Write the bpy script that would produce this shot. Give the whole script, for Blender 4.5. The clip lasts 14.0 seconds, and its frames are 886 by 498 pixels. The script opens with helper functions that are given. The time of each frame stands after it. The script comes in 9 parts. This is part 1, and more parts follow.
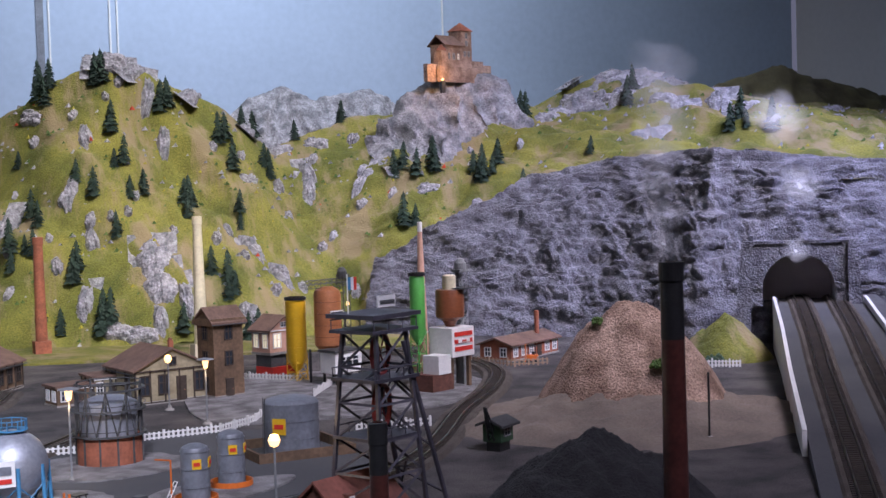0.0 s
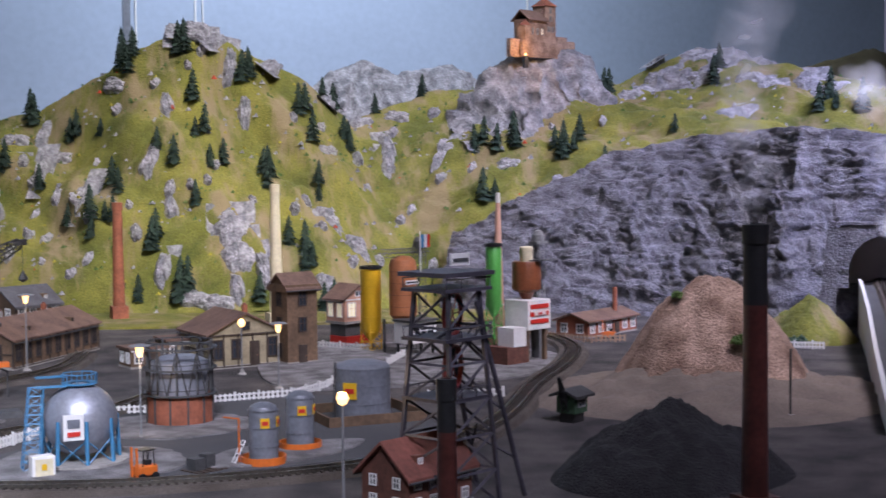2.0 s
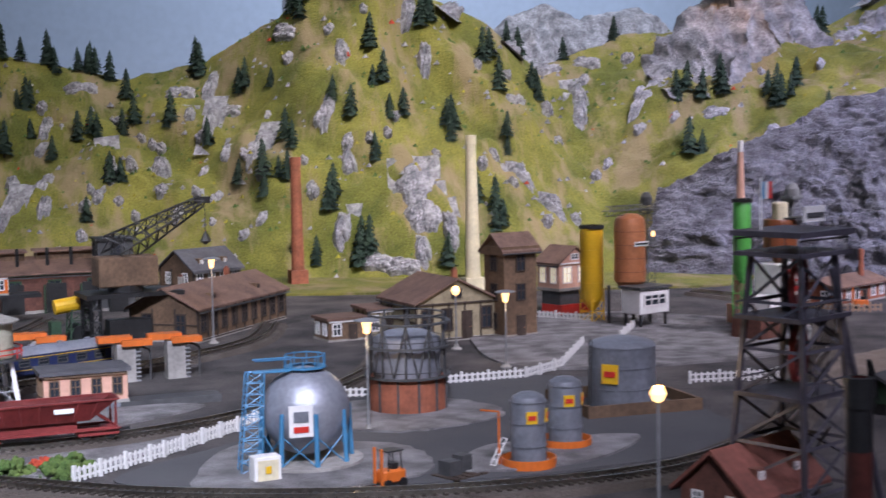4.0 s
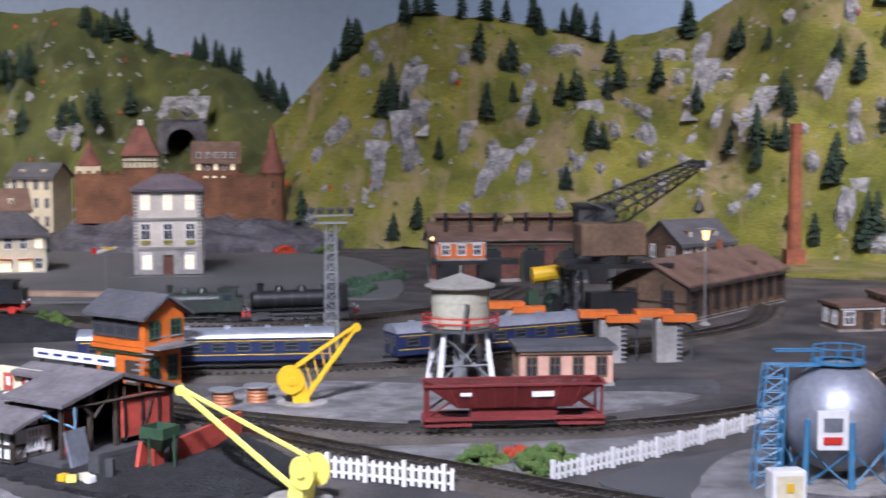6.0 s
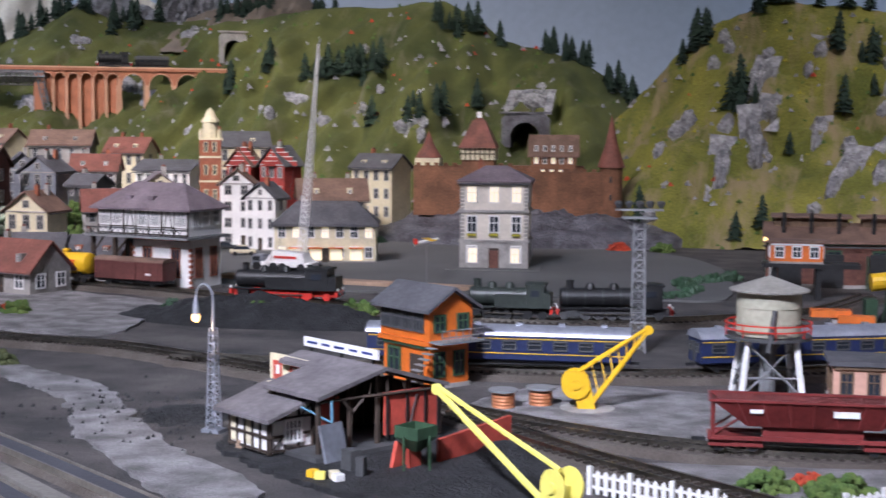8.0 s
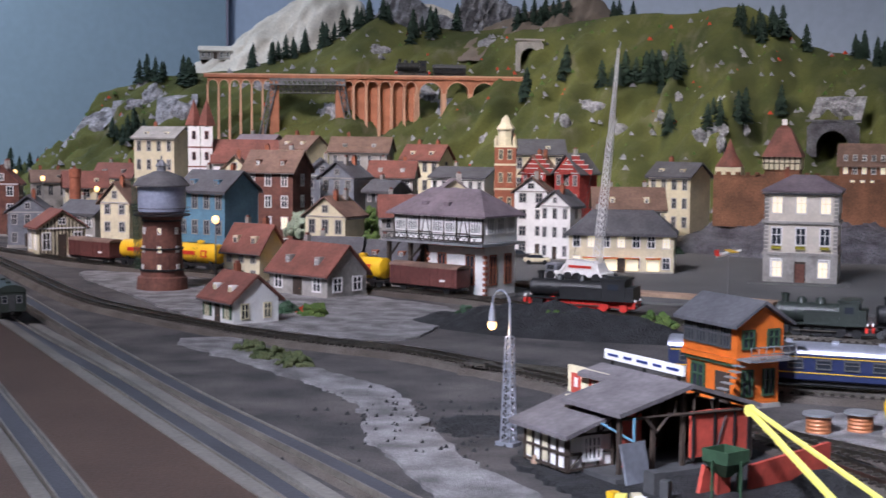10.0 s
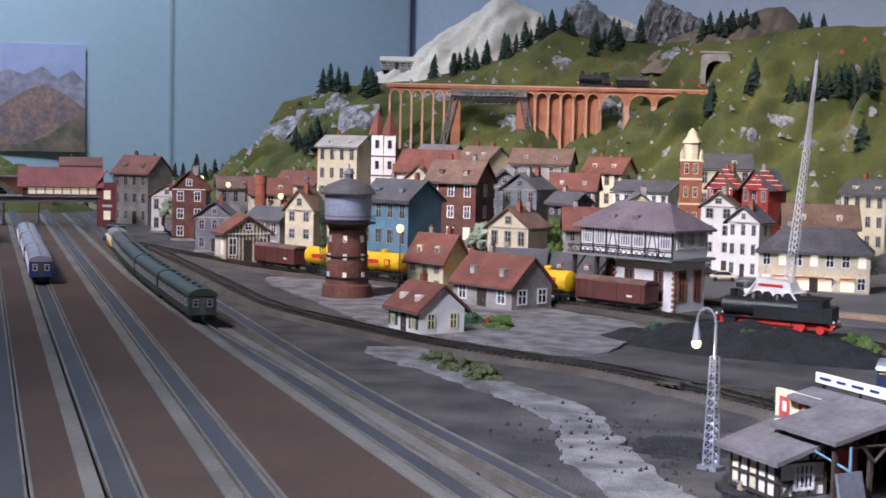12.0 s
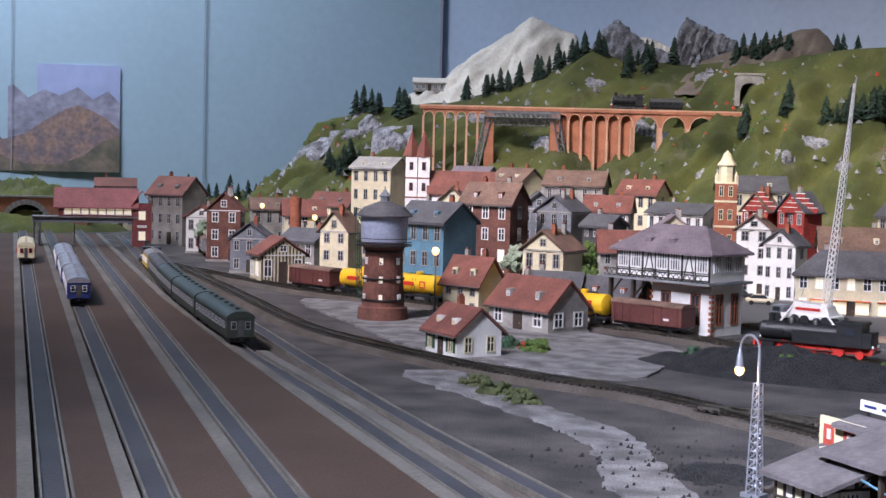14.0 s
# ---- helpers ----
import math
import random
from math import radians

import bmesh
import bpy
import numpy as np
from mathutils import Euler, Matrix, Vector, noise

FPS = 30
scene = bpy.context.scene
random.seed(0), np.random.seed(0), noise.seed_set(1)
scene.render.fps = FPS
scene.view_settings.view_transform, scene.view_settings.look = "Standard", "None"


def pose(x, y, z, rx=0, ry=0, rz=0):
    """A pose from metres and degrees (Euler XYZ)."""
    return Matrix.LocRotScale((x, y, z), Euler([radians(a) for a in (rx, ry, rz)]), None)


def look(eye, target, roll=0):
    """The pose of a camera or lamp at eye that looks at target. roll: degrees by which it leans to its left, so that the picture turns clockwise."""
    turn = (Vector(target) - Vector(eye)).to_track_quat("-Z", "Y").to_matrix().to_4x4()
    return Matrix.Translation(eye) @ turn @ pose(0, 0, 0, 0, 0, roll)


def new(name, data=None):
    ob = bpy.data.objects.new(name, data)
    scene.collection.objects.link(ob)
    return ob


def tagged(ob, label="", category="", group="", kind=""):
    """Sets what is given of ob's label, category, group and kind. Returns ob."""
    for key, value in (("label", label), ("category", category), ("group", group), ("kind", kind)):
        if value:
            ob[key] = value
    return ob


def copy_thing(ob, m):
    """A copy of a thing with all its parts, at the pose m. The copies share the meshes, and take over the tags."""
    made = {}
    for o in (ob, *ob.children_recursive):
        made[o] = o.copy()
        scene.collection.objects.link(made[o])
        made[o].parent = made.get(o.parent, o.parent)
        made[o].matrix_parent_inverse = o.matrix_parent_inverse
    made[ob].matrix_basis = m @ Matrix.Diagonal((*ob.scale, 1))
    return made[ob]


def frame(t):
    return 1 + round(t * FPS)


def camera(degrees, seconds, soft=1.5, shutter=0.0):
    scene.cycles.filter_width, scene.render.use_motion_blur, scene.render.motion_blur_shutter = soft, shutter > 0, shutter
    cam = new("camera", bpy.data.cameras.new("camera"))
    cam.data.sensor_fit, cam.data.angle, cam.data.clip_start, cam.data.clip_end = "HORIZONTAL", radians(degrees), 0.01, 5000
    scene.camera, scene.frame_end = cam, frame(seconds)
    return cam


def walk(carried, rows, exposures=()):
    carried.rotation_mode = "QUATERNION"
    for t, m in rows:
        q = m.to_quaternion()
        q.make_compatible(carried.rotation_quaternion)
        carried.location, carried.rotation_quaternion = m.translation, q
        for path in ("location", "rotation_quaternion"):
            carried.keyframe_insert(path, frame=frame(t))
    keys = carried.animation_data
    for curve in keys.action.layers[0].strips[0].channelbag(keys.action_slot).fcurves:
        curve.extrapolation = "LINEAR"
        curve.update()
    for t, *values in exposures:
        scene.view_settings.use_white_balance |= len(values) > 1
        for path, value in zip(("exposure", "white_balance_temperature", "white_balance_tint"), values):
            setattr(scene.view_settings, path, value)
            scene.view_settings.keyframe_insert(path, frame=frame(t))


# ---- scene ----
cam = camera(34.24, 14.0, 1.5, 0.5)


def view(x, y, z, heading, pitch, roll):
    """Camera pose: heading clockwise from +y, pitch upward, roll in degrees."""
    return pose(x, y, z, 0, 0, -heading) @ pose(0, 0, 0, 90 + pitch) @ pose(0, 0, 0, 0, 0, roll)


walk(cam, [
    (0, view(0.2801, -0.5099, 0.3366, 26.58, -2.59, -1.75)),
    (0.5, view(0.2786, -0.5081, 0.3356, 26.46, -2.62, -1.58)),
    (1, view(0.2788, -0.5047, 0.3290, 26.24, -2.76, -1.04)),
    (1.5, view(0.2838, -0.4983, 0.3211, 25.38, -3.12, -0.49)),
    (2, view(0.2972, -0.4833, 0.3092, 23.38, -3.08, -0.53)),
    (2.2, view(0.2989, -0.4685, 0.3063, 22.53, -2.96, -0.90)),
    (4.3, view(0.2636, -0.1152, 0.2815, 17.15, -4.69, -0.55)),
    (4.5, view(0.2574, -0.0901, 0.2751, 16.14, -4.76, -0.23)),
    (5, view(0.2424, -0.0230, 0.2622, 10.41, -5.40, -0.07)),
    (5.5, view(0.2481, 0.0258, 0.2583, 4.83, -5.15, -0.21)),
    (6, view(0.2733, 0.0664, 0.2578, -0.38, -5.15, -0.08)),
    (6.5, view(0.2974, 0.0889, 0.2561, -5.07, -5.18, 0.02)),
    (7, view(0.3188, 0.1138, 0.2514, -8.92, -5.30, 0.03)),
    (7.5, view(0.3342, 0.1401, 0.2478, -11.90, -5.40, 0.21)),
    (8, view(0.3311, 0.1654, 0.2459, -15.15, -5.22, 0.38)),
    (8.5, view(0.3261, 0.1846, 0.2442, -18.21, -5.11, 0.67)),
    (9, view(0.3196, 0.2000, 0.2415, -21.74, -4.92, 0.60)),
    (9.2, view(0.3185, 0.2033, 0.2411, -22.99, -4.86, 0.66)),
    (11.3, view(0.2708, 0.2289, 0.2304, -31.16, -4.77, 0.84)),
    (11.5, view(0.2704, 0.2289, 0.2324, -31.96, -4.69, 1.17)),
    (12, view(0.2680, 0.2287, 0.2336, -33.44, -4.44, 1.30)),
    (12.5, view(0.2660, 0.2249, 0.2368, -34.17, -4.16, 1.33)),
    (13, view(0.2654, 0.2215, 0.2384, -34.50, -3.80, 1.39)),
    (13.5, view(0.2629, 0.2213, 0.2386, -34.62, -3.74, 1.51)),
    (14, view(0.2604, 0.2224, 0.2376, -34.62, -3.68, 1.40)),
], [(0, 0.0), (4.5, 0.0), (7.5, -0.1), (9.2, -0.25), (11.4, -0.1), (12.5, 0.0), (14, 0.03)])
# ---- path end ----
# ---- light ----
world = bpy.data.worlds.new("room_air")
scene.world = world
world.use_nodes = True
world.node_tree.nodes["Background"].inputs[0].default_value = (0.55, 0.56, 0.85, 1)
world.node_tree.nodes["Background"].inputs[1].default_value = 0.22


def unseen_lamp(x, y, tx, ty, tz, sx, sy, watts, colour, spread):
    data = bpy.data.lights.new("unseen_lamp", "AREA")
    data.shape, data.size, data.size_y, data.energy, data.color, data.spread = "RECTANGLE", sx, sy, watts, colour, radians(spread)
    ob = new("unseen_lamp", data)
    ob.matrix_world = look((x, y, 2.4), (tx, ty, tz))
    return ob


COOL = (0.72, 0.82, 1.0)
# lamps out of view, added and tuned to brighten one area each
unseen_lamp(2.0, 0.2, 1.9, 2.4, 0.15, 0.7, 0.4, 18.5, (0.88, 0.84, 1.0), 62)
unseen_lamp(2.8, 0.0, 2.6, 1.9, 0.3, 0.4, 0.3, 10, (0.4, 0.46, 1.0), 44)
unseen_lamp(1.9, 3.2, 1.9, 4.6, 0.9, 1.6, 0.2, 40, COOL, 120)
unseen_lamp(0.95, 0.5, 1.0, 2.8, 0.32, 0.5, 0.3, 5, (1.0, 0.92, 0.92), 38)
unseen_lamp(-1.2, -0.2, -1.3, 2.7, 0.15, 0.9, 0.4, 17, (0.94, 0.88, 1.0), 45)
unseen_lamp(-3.0, 2.4, -3.6, 3.4, 0.3, 0.8, 0.4, 44, COOL, 125)
unseen_lamp(-0.3, -1.5, -0.02, 1.25, 0.0, 0.5, 0.3, 14, (0.76, 0.8, 1.0), 34)
unseen_lamp(1.2, -0.9, 1.3, 0.95, 0.0, 1.0, 0.5, 5.5, (0.78, 0.74, 1.0), 52)
unseen_lamp(-0.75, 1.0, -0.85, 3.5, 0.35, 0.7, 0.3, 5, (1.0, 0.94, 0.86), 42)
scene.view_settings.exposure = 0.0

# ---- materials ----
MATS = {}


def mat(name, col, rough=0.6, metal=0.0, var=0.25, s1=25.0, s2=220.0, bump=0.25, col2=None, emit=0.0, alpha=1.0):
    """Painted, moulded or scattered surface with variation at two scales."""
    if name in MATS:
        return MATS[name]
    m = bpy.data.materials.new(name)
    m.use_nodes = True
    nt = m.node_tree
    nodes, link = nt.nodes, nt.links.new
    b = nodes["Principled BSDF"]
    b.inputs["Roughness"].default_value, b.inputs["Metallic"].default_value = rough, metal
    co = nodes.new("ShaderNodeTexCoord")
    n1, n2 = nodes.new("ShaderNodeTexNoise"), nodes.new("ShaderNodeTexNoise")
    n1.inputs["Scale"].default_value, n2.inputs["Scale"].default_value = s1, s2
    n1.inputs["Detail"].default_value, n2.inputs["Detail"].default_value = 4, 3
    link(co.outputs["Object"], n1.inputs["Vector"])
    link(co.outputs["Object"], n2.inputs["Vector"])
    ramp = nodes.new("ShaderNodeValToRGB")
    c2 = col2 or tuple(min(1, c * (1 + var)) for c in col)
    ramp.color_ramp.elements[0].position, ramp.color_ramp.elements[1].position = 0.35, 0.68
    ramp.color_ramp.elements[0].color = (*[c * (1 - var) for c in col], 1) if not col2 else (*col, 1)
    ramp.color_ramp.elements[1].color = (*c2, 1)
    link(n1.outputs["Fac"], ramp.inputs["Fac"])
    fine = nodes.new("ShaderNodeMapRange")
    fine.inputs["From Min"].default_value, fine.inputs["From Max"].default_value = 0.3, 0.7
    fine.inputs["To Min"].default_value, fine.inputs["To Max"].default_value = 1 - var * 0.8, 1 + var * 0.6
    link(n2.outputs["Fac"], fine.inputs["Value"])
    mul = nodes.new("ShaderNodeVectorMath")
    mul.operation = "SCALE"
    link(ramp.outputs["Color"], mul.inputs[0])
    link(fine.outputs["Result"], mul.inputs["Scale"])
    link(mul.outputs["Vector"], b.inputs["Base Color"])
    if bump:
        bp = nodes.new("ShaderNodeBump")
        bp.inputs["Strength"].default_value, bp.inputs["Distance"].default_value = min(1, bump), 0.002 * max(1, bump)
        link(n2.outputs["Fac"], bp.inputs["Height"])
        link(bp.outputs["Normal"], b.inputs["Normal"])
    if emit:
        b.inputs["Emission Color"].default_value = (*col, 1)
        b.inputs["Emission Strength"].default_value = emit
    b.inputs["Alpha"].default_value = alpha
    MATS[name] = m
    return m


GRASS = mat("hill_grass", (0.085, 0.098, 0.014), 0.95, var=0.4, s1=9, s2=260, bump=1.6, col2=(0.215, 0.2, 0.036))


def weathered(m, tone, amount, lo, hi):
    """Lays worn downhill streaks of another tone over a grass material."""
    nt = m.node_tree
    b = nt.nodes["Principled BSDF"]
    src = b.inputs["Base Color"].links[0].from_socket
    co, mp, ns, rg, mx = [nt.nodes.new(k) for k in ("ShaderNodeTexCoord", "ShaderNodeMapping", "ShaderNodeTexNoise", "ShaderNodeMapRange", "ShaderNodeMixRGB")]
    mp.inputs["Scale"].default_value = (17, 9, 3.2)
    ns.inputs["Scale"].default_value, ns.inputs["Detail"].default_value, ns.inputs["Roughness"].default_value = 1.0, 7, 0.65
    rg.inputs["From Min"].default_value, rg.inputs["From Max"].default_value, rg.inputs["To Max"].default_value = lo, hi, amount
    nt.links.new(co.outputs["Object"], mp.inputs["Vector"])
    nt.links.new(mp.outputs["Vector"], ns.inputs["Vector"])
    nt.links.new(ns.outputs["Fac"], rg.inputs["Value"])
    nt.links.new(rg.outputs["Result"], mx.inputs["Fac"])
    nt.links.new(src, mx.inputs[1])
    mx.inputs[2].default_value = (*tone, 1)
    nt.links.new(mx.outputs[0], b.inputs["Base Color"])
GRASS_DARK = mat("hill_grass_dark", (0.042, 0.052, 0.012), 0.95, var=0.3, s1=6, s2=300, bump=1.0, col2=(0.11, 0.115, 0.028))
weathered(GRASS, (0.25, 0.19, 0.11), 0.85, 0.49, 0.62)
weathered(GRASS_DARK, (0.16, 0.14, 0.1), 0.6, 0.56, 0.7)
ROCK = mat("plaster_rock", (0.15, 0.15, 0.165), 0.85, var=0.45, s1=45, s2=170, bump=2.5, col2=(0.37, 0.36, 0.385))
CLIFF = mat("cliff_rock", (0.055, 0.052, 0.062), 0.5, var=0.5, s1=34, s2=240, bump=3.0, col2=(0.165, 0.16, 0.185))
SNOW = mat("plaster_snow", (0.66, 0.6, 0.52), 0.9, var=0.14, s1=9, s2=120, bump=0.5)
SCREE = mat("brown_scree", (0.17, 0.135, 0.11), 0.95, var=0.2, s1=12, s2=300, bump=0.6)
BARE = mat("bare_brown_hill", (0.075, 0.062, 0.04), 0.95, var=0.3, s1=9, s2=260, bump=0.8, col2=(0.14, 0.125, 0.07))
SOIL = mat("grey_ballast_ground", (0.034, 0.031, 0.032), 0.95, var=0.45, s1=14, s2=420, bump=1.4, col2=(0.115, 0.1, 0.095))
ASPHALT = mat("asphalt", (0.055, 0.055, 0.06), 0.9, var=0.2, s1=6, s2=500, bump=0.4, col2=(0.085, 0.083, 0.085))
PLAZA = mat("plaza_grey", (0.11, 0.108, 0.105), 0.9, var=0.15, s1=4, s2=400, bump=0.3)
GRAVEL = mat("pale_gravel", (0.15, 0.14, 0.14), 0.95, var=0.5, s1=32, s2=750, bump=2.0, col2=(0.36, 0.34, 0.345))
BALLAST = mat("roadbed_brown", (0.07, 0.055, 0.045), 0.95, var=0.3, s1=20, s2=600, bump=1.5, col2=(0.12, 0.1, 0.085))
SLEEPER = mat("sleeper_dark", (0.035, 0.026, 0.02), 0.8, var=0.3)
RAIL = mat("rail_steel", (0.32, 0.29, 0.25), 0.32, 1.0, var=0.25)
PLATFORM = mat("platform_brown", (0.05, 0.028, 0.02), 0.85, var=0.25, s1=5, s2=350, bump=0.4, col2=(0.08, 0.048, 0.034))
KERB = mat("platform_edge", (0.14, 0.128, 0.115), 0.8, var=0.25, s1=10)
WALL_BLUE = mat("backdrop_blue", (0.36, 0.47, 0.56), 0.75, var=0.05, s1=1.2, s2=40, bump=0.05)
WALL_GREEN = mat("backdrop_teal", (0.36, 0.42, 0.53), 0.75, var=0.06, s1=1.0, s2=40, bump=0.05)
WALL_PALE = mat("wall_pale", (0.5, 0.46, 0.45), 0.8, var=0.04, s1=1, s2=40, bump=0.05)
WHITE = mat("white_plastic", (0.72, 0.7, 0.68), 0.5, var=0.08)
CREAM = mat("cream_wall", (0.62, 0.55, 0.38), 0.7, var=0.12)
BLACK = mat("black_metal", (0.015, 0.015, 0.016), 0.45, var=0.3)
DARKGREY = mat("dark_grey", (0.06, 0.06, 0.062), 0.6, var=0.25)
GREY = mat("mid_grey", (0.2, 0.2, 0.205), 0.6, var=0.2)
SILVER = mat("silver_paint", (0.36, 0.37, 0.42), 0.48, 0.6, var=0.15)
CASTLEBRICK = mat("castle_brick", (0.17, 0.075, 0.04), 0.85, var=0.35, s1=25, s2=300, bump=0.6)
COACHGREEN = mat("coach_green", (0.028, 0.036, 0.03), 0.45, var=0.25)
PALEWALL = mat("pale_stucco", (0.6, 0.54, 0.46), 0.75, var=0.1)
TOWERCREAM = mat("tower_cream", (0.4, 0.38, 0.29), 0.6, var=0.15)
TOWERROOF = mat("tower_roof", (0.27, 0.25, 0.22), 0.7, var=0.2)
CRAG = mat("crag_rock", (0.13, 0.13, 0.145), 0.85, var=0.4, s1=30, s2=170, bump=2.5, col2=(0.33, 0.32, 0.34))
TANKBLUE = mat("tank_blue", (0.3, 0.33, 0.43), 0.45, 0.1, var=0.2)
TANKGREY = mat("tank_grey", (0.19, 0.2, 0.23), 0.45, 0.2, var=0.2)
BRICK = mat("red_brick", (0.27, 0.085, 0.045), 0.8, var=0.25, s1=40)
BRICKDARK = mat("dark_brick", (0.13, 0.05, 0.035), 0.8, var=0.3, s1=40)
TILE = mat("red_roof_tile", (0.17, 0.058, 0.042), 0.75, var=0.25, s1=30)
TILEBROWN = mat("brown_roof", (0.16, 0.095, 0.07), 0.8, var=0.25, s1=30)
SLATE = mat("slate_roof", (0.085, 0.082, 0.09), 0.7, var=0.25, s1=30)
SLATEMAUVE = mat("mauve_roof", (0.17, 0.135, 0.15), 0.75, var=0.2, s1=30)
TIMBER = mat("dark_timber", (0.045, 0.03, 0.022), 0.8, var=0.3)
WOODBROWN = mat("brown_timber_wall", (0.14, 0.085, 0.05), 0.8, var=0.3)
ORANGE = mat("orange_paint", (0.62, 0.14, 0.02), 0.5, var=0.12)
YELLOW = mat("yellow_plastic", (0.72, 0.42, 0.02), 0.4, var=0.08)
YELLOWPALE = mat("pale_yellow_plastic", (0.8, 0.7, 0.16), 0.4, var=0.06)
COPPER = mat("copper_brown", (0.42, 0.16, 0.07), 0.42, 0.25, var=0.15)
BROWNTANK = mat("brown_tank", (0.19, 0.06, 0.025), 0.35, var=0.15)
GREEN = mat("bright_green", (0.09, 0.36, 0.07), 0.4, var=0.12)
DKGREEN = mat("dark_green", (0.03, 0.07, 0.035), 0.6, var=0.25)
BLUE = mat("crane_blue", (0.05, 0.19, 0.34), 0.5, var=0.15)
NAVY = mat("coach_blue", (0.02, 0.035, 0.16), 0.4, var=0.12)
SASH = mat("weathered_sash", (0.4, 0.38, 0.37), 0.6, var=0.15)
TANWALL = mat("tan_plaster", (0.3, 0.25, 0.16), 0.8, var=0.2, s1=40)
OXIDE = mat("oxide_red", (0.19, 0.03, 0.028), 0.45, var=0.2)
REDWALL = mat("dull_red_wall", (0.3, 0.035, 0.028), 0.8, var=0.25, s1=40)
RED = mat("signal_red", (0.55, 0.03, 0.02), 0.5, var=0.1)
VANBROWN = mat("van_brown", (0.11, 0.035, 0.03), 0.6, var=0.2)
CARBLUE = mat("sleeping_car_blue", (0.014, 0.022, 0.07), 0.4, var=0.15)
PINK = mat("pink_wall", (0.6, 0.34, 0.25), 0.7, var=0.1)
TEAL = mat("teal_wall", (0.1, 0.21, 0.29), 0.7, var=0.15)
STONE = mat("grey_stone", (0.3, 0.28, 0.26), 0.8, var=0.2, s1=40)
GLASS = mat("dark_window_glass", (0.03, 0.035, 0.045), 0.12, var=0.1, bump=0)
GLASSLIT = mat("lit_window", (1.0, 0.85, 0.6), 0.4, var=0.05, bump=0, emit=0.55)
BULB = mat("glowing_bulb", (1.0, 0.62, 0.28), 0.4, var=0.02, bump=0, emit=2.4)
CONIFER = mat("conifer_needles", (0.014, 0.032, 0.022), 0.95, var=0.35, s1=60, s2=500, bump=0.5, col2=(0.03, 0.055, 0.035))
LEAF = mat("leaf_green", (0.05, 0.1, 0.02), 0.9, var=0.4, s1=60, s2=500, bump=0.5, col2=(0.1, 0.14, 0.03))
LEAFYEL = mat("leaf_yellow", (0.3, 0.26, 0.03), 0.9, var=0.3, s1=60, s2=500)
OLIVE = mat("leaf_olive", (0.045, 0.06, 0.02), 0.9, var=0.4, s1=60, s2=500, bump=0.5, col2=(0.09, 0.1, 0.04))
LEAFPALE = mat("leaf_pale", (0.28, 0.33, 0.24), 0.9, var=0.3, s1=60, s2=500)
FLOWER = mat("red_flowers", (0.42, 0.05, 0.02), 0.9, var=0.3, s1=60)
COAL = mat("coal", (0.018, 0.018, 0.02), 0.75, var=0.5, s1=60, s2=400, bump=3.0)
SAND = mat("sand_heap", (0.2, 0.12, 0.085), 0.95, var=0.6, s1=26, s2=330, bump=3.0, col2=(0.5, 0.34, 0.26))
PLANK = mat("pale_planks", (0.33, 0.22, 0.15), 0.8, var=0.2)


# ---- mesh helpers ----
def box(bm, x, y, z, sx, sy, sz, rz=0.0, bev=0.0):
    """Box with its base centre at x, y, z."""
    m = Matrix.Translation((x, y, z + sz / 2)) @ Matrix.Rotation(radians(rz), 4, "Z") @ Matrix.Diagonal((sx, sy, sz, 1))
    vs = bmesh.ops.create_cube(bm, size=1, matrix=m)["verts"]
    if bev:
        es = list({e for v in vs for e in v.link_edges})
        bmesh.ops.bevel(bm, geom=es, offset=bev, segments=1, affect="EDGES")


def rod(bm, a, b, r, r2=None, seg=6):
    """Round bar from a to b."""
    a, b = Vector(a), Vector(b)
    d = b - a
    m = Matrix.Translation((a + b) / 2) @ d.to_track_quat("Z", "Y").to_matrix().to_4x4()
    bmesh.ops.create_cone(bm, cap_ends=True, segments=seg, radius1=r, radius2=r if r2 is None else r2, depth=d.length, matrix=m)


def lathe(bm, prof, seg=24, x=0.0, y=0.0, z=0.0):
    """Surface turned about z from (radius, height) pairs."""
    rings = []
    for r, h in prof:
        if r < 1e-5:
            rings.append([bm.verts.new((x, y, z + h))])
        else:
            rings.append([bm.verts.new((x + r * math.cos(2 * math.pi * i / seg), y + r * math.sin(2 * math.pi * i / seg), z + h)) for i in range(seg)])
    for a, b in zip(rings, rings[1:]):
        for i in range(seg):
            j = (i + 1) % seg
            q = [a[i % len(a)], a[j % len(a)], b[j % len(b)], b[i % len(b)]]
            q = [v for k, v in enumerate(q) if v not in q[:k]]
            if len(q) > 2:
                bm.faces.new(q)


def prism(bm, pts, y0, y1):
    """Polygon in x-z pushed from y0 to y1."""
    a = [bm.verts.new((x, y0, z)) for x, z in pts]
    b = [bm.verts.new((x, y1, z)) for x, z in pts]
    bm.faces.new(a)
    bm.faces.new(b[::-1])
    for i in range(len(pts)):
        j = (i + 1) % len(pts)
        bm.faces.new((a[j], a[i], b[i], b[j]))


def prism_x(bm, pts, x0, x1):
    """Polygon in y-z pushed from x0 to x1."""
    a = [bm.verts.new((x0, y, z)) for y, z in pts]
    b = [bm.verts.new((x1, y, z)) for y, z in pts]
    bm.faces.new(a)
    bm.faces.new(b[::-1])
    for i in range(len(pts)):
        j = (i + 1) % len(pts)
        bm.faces.new((a[j], a[i], b[i], b[j]))


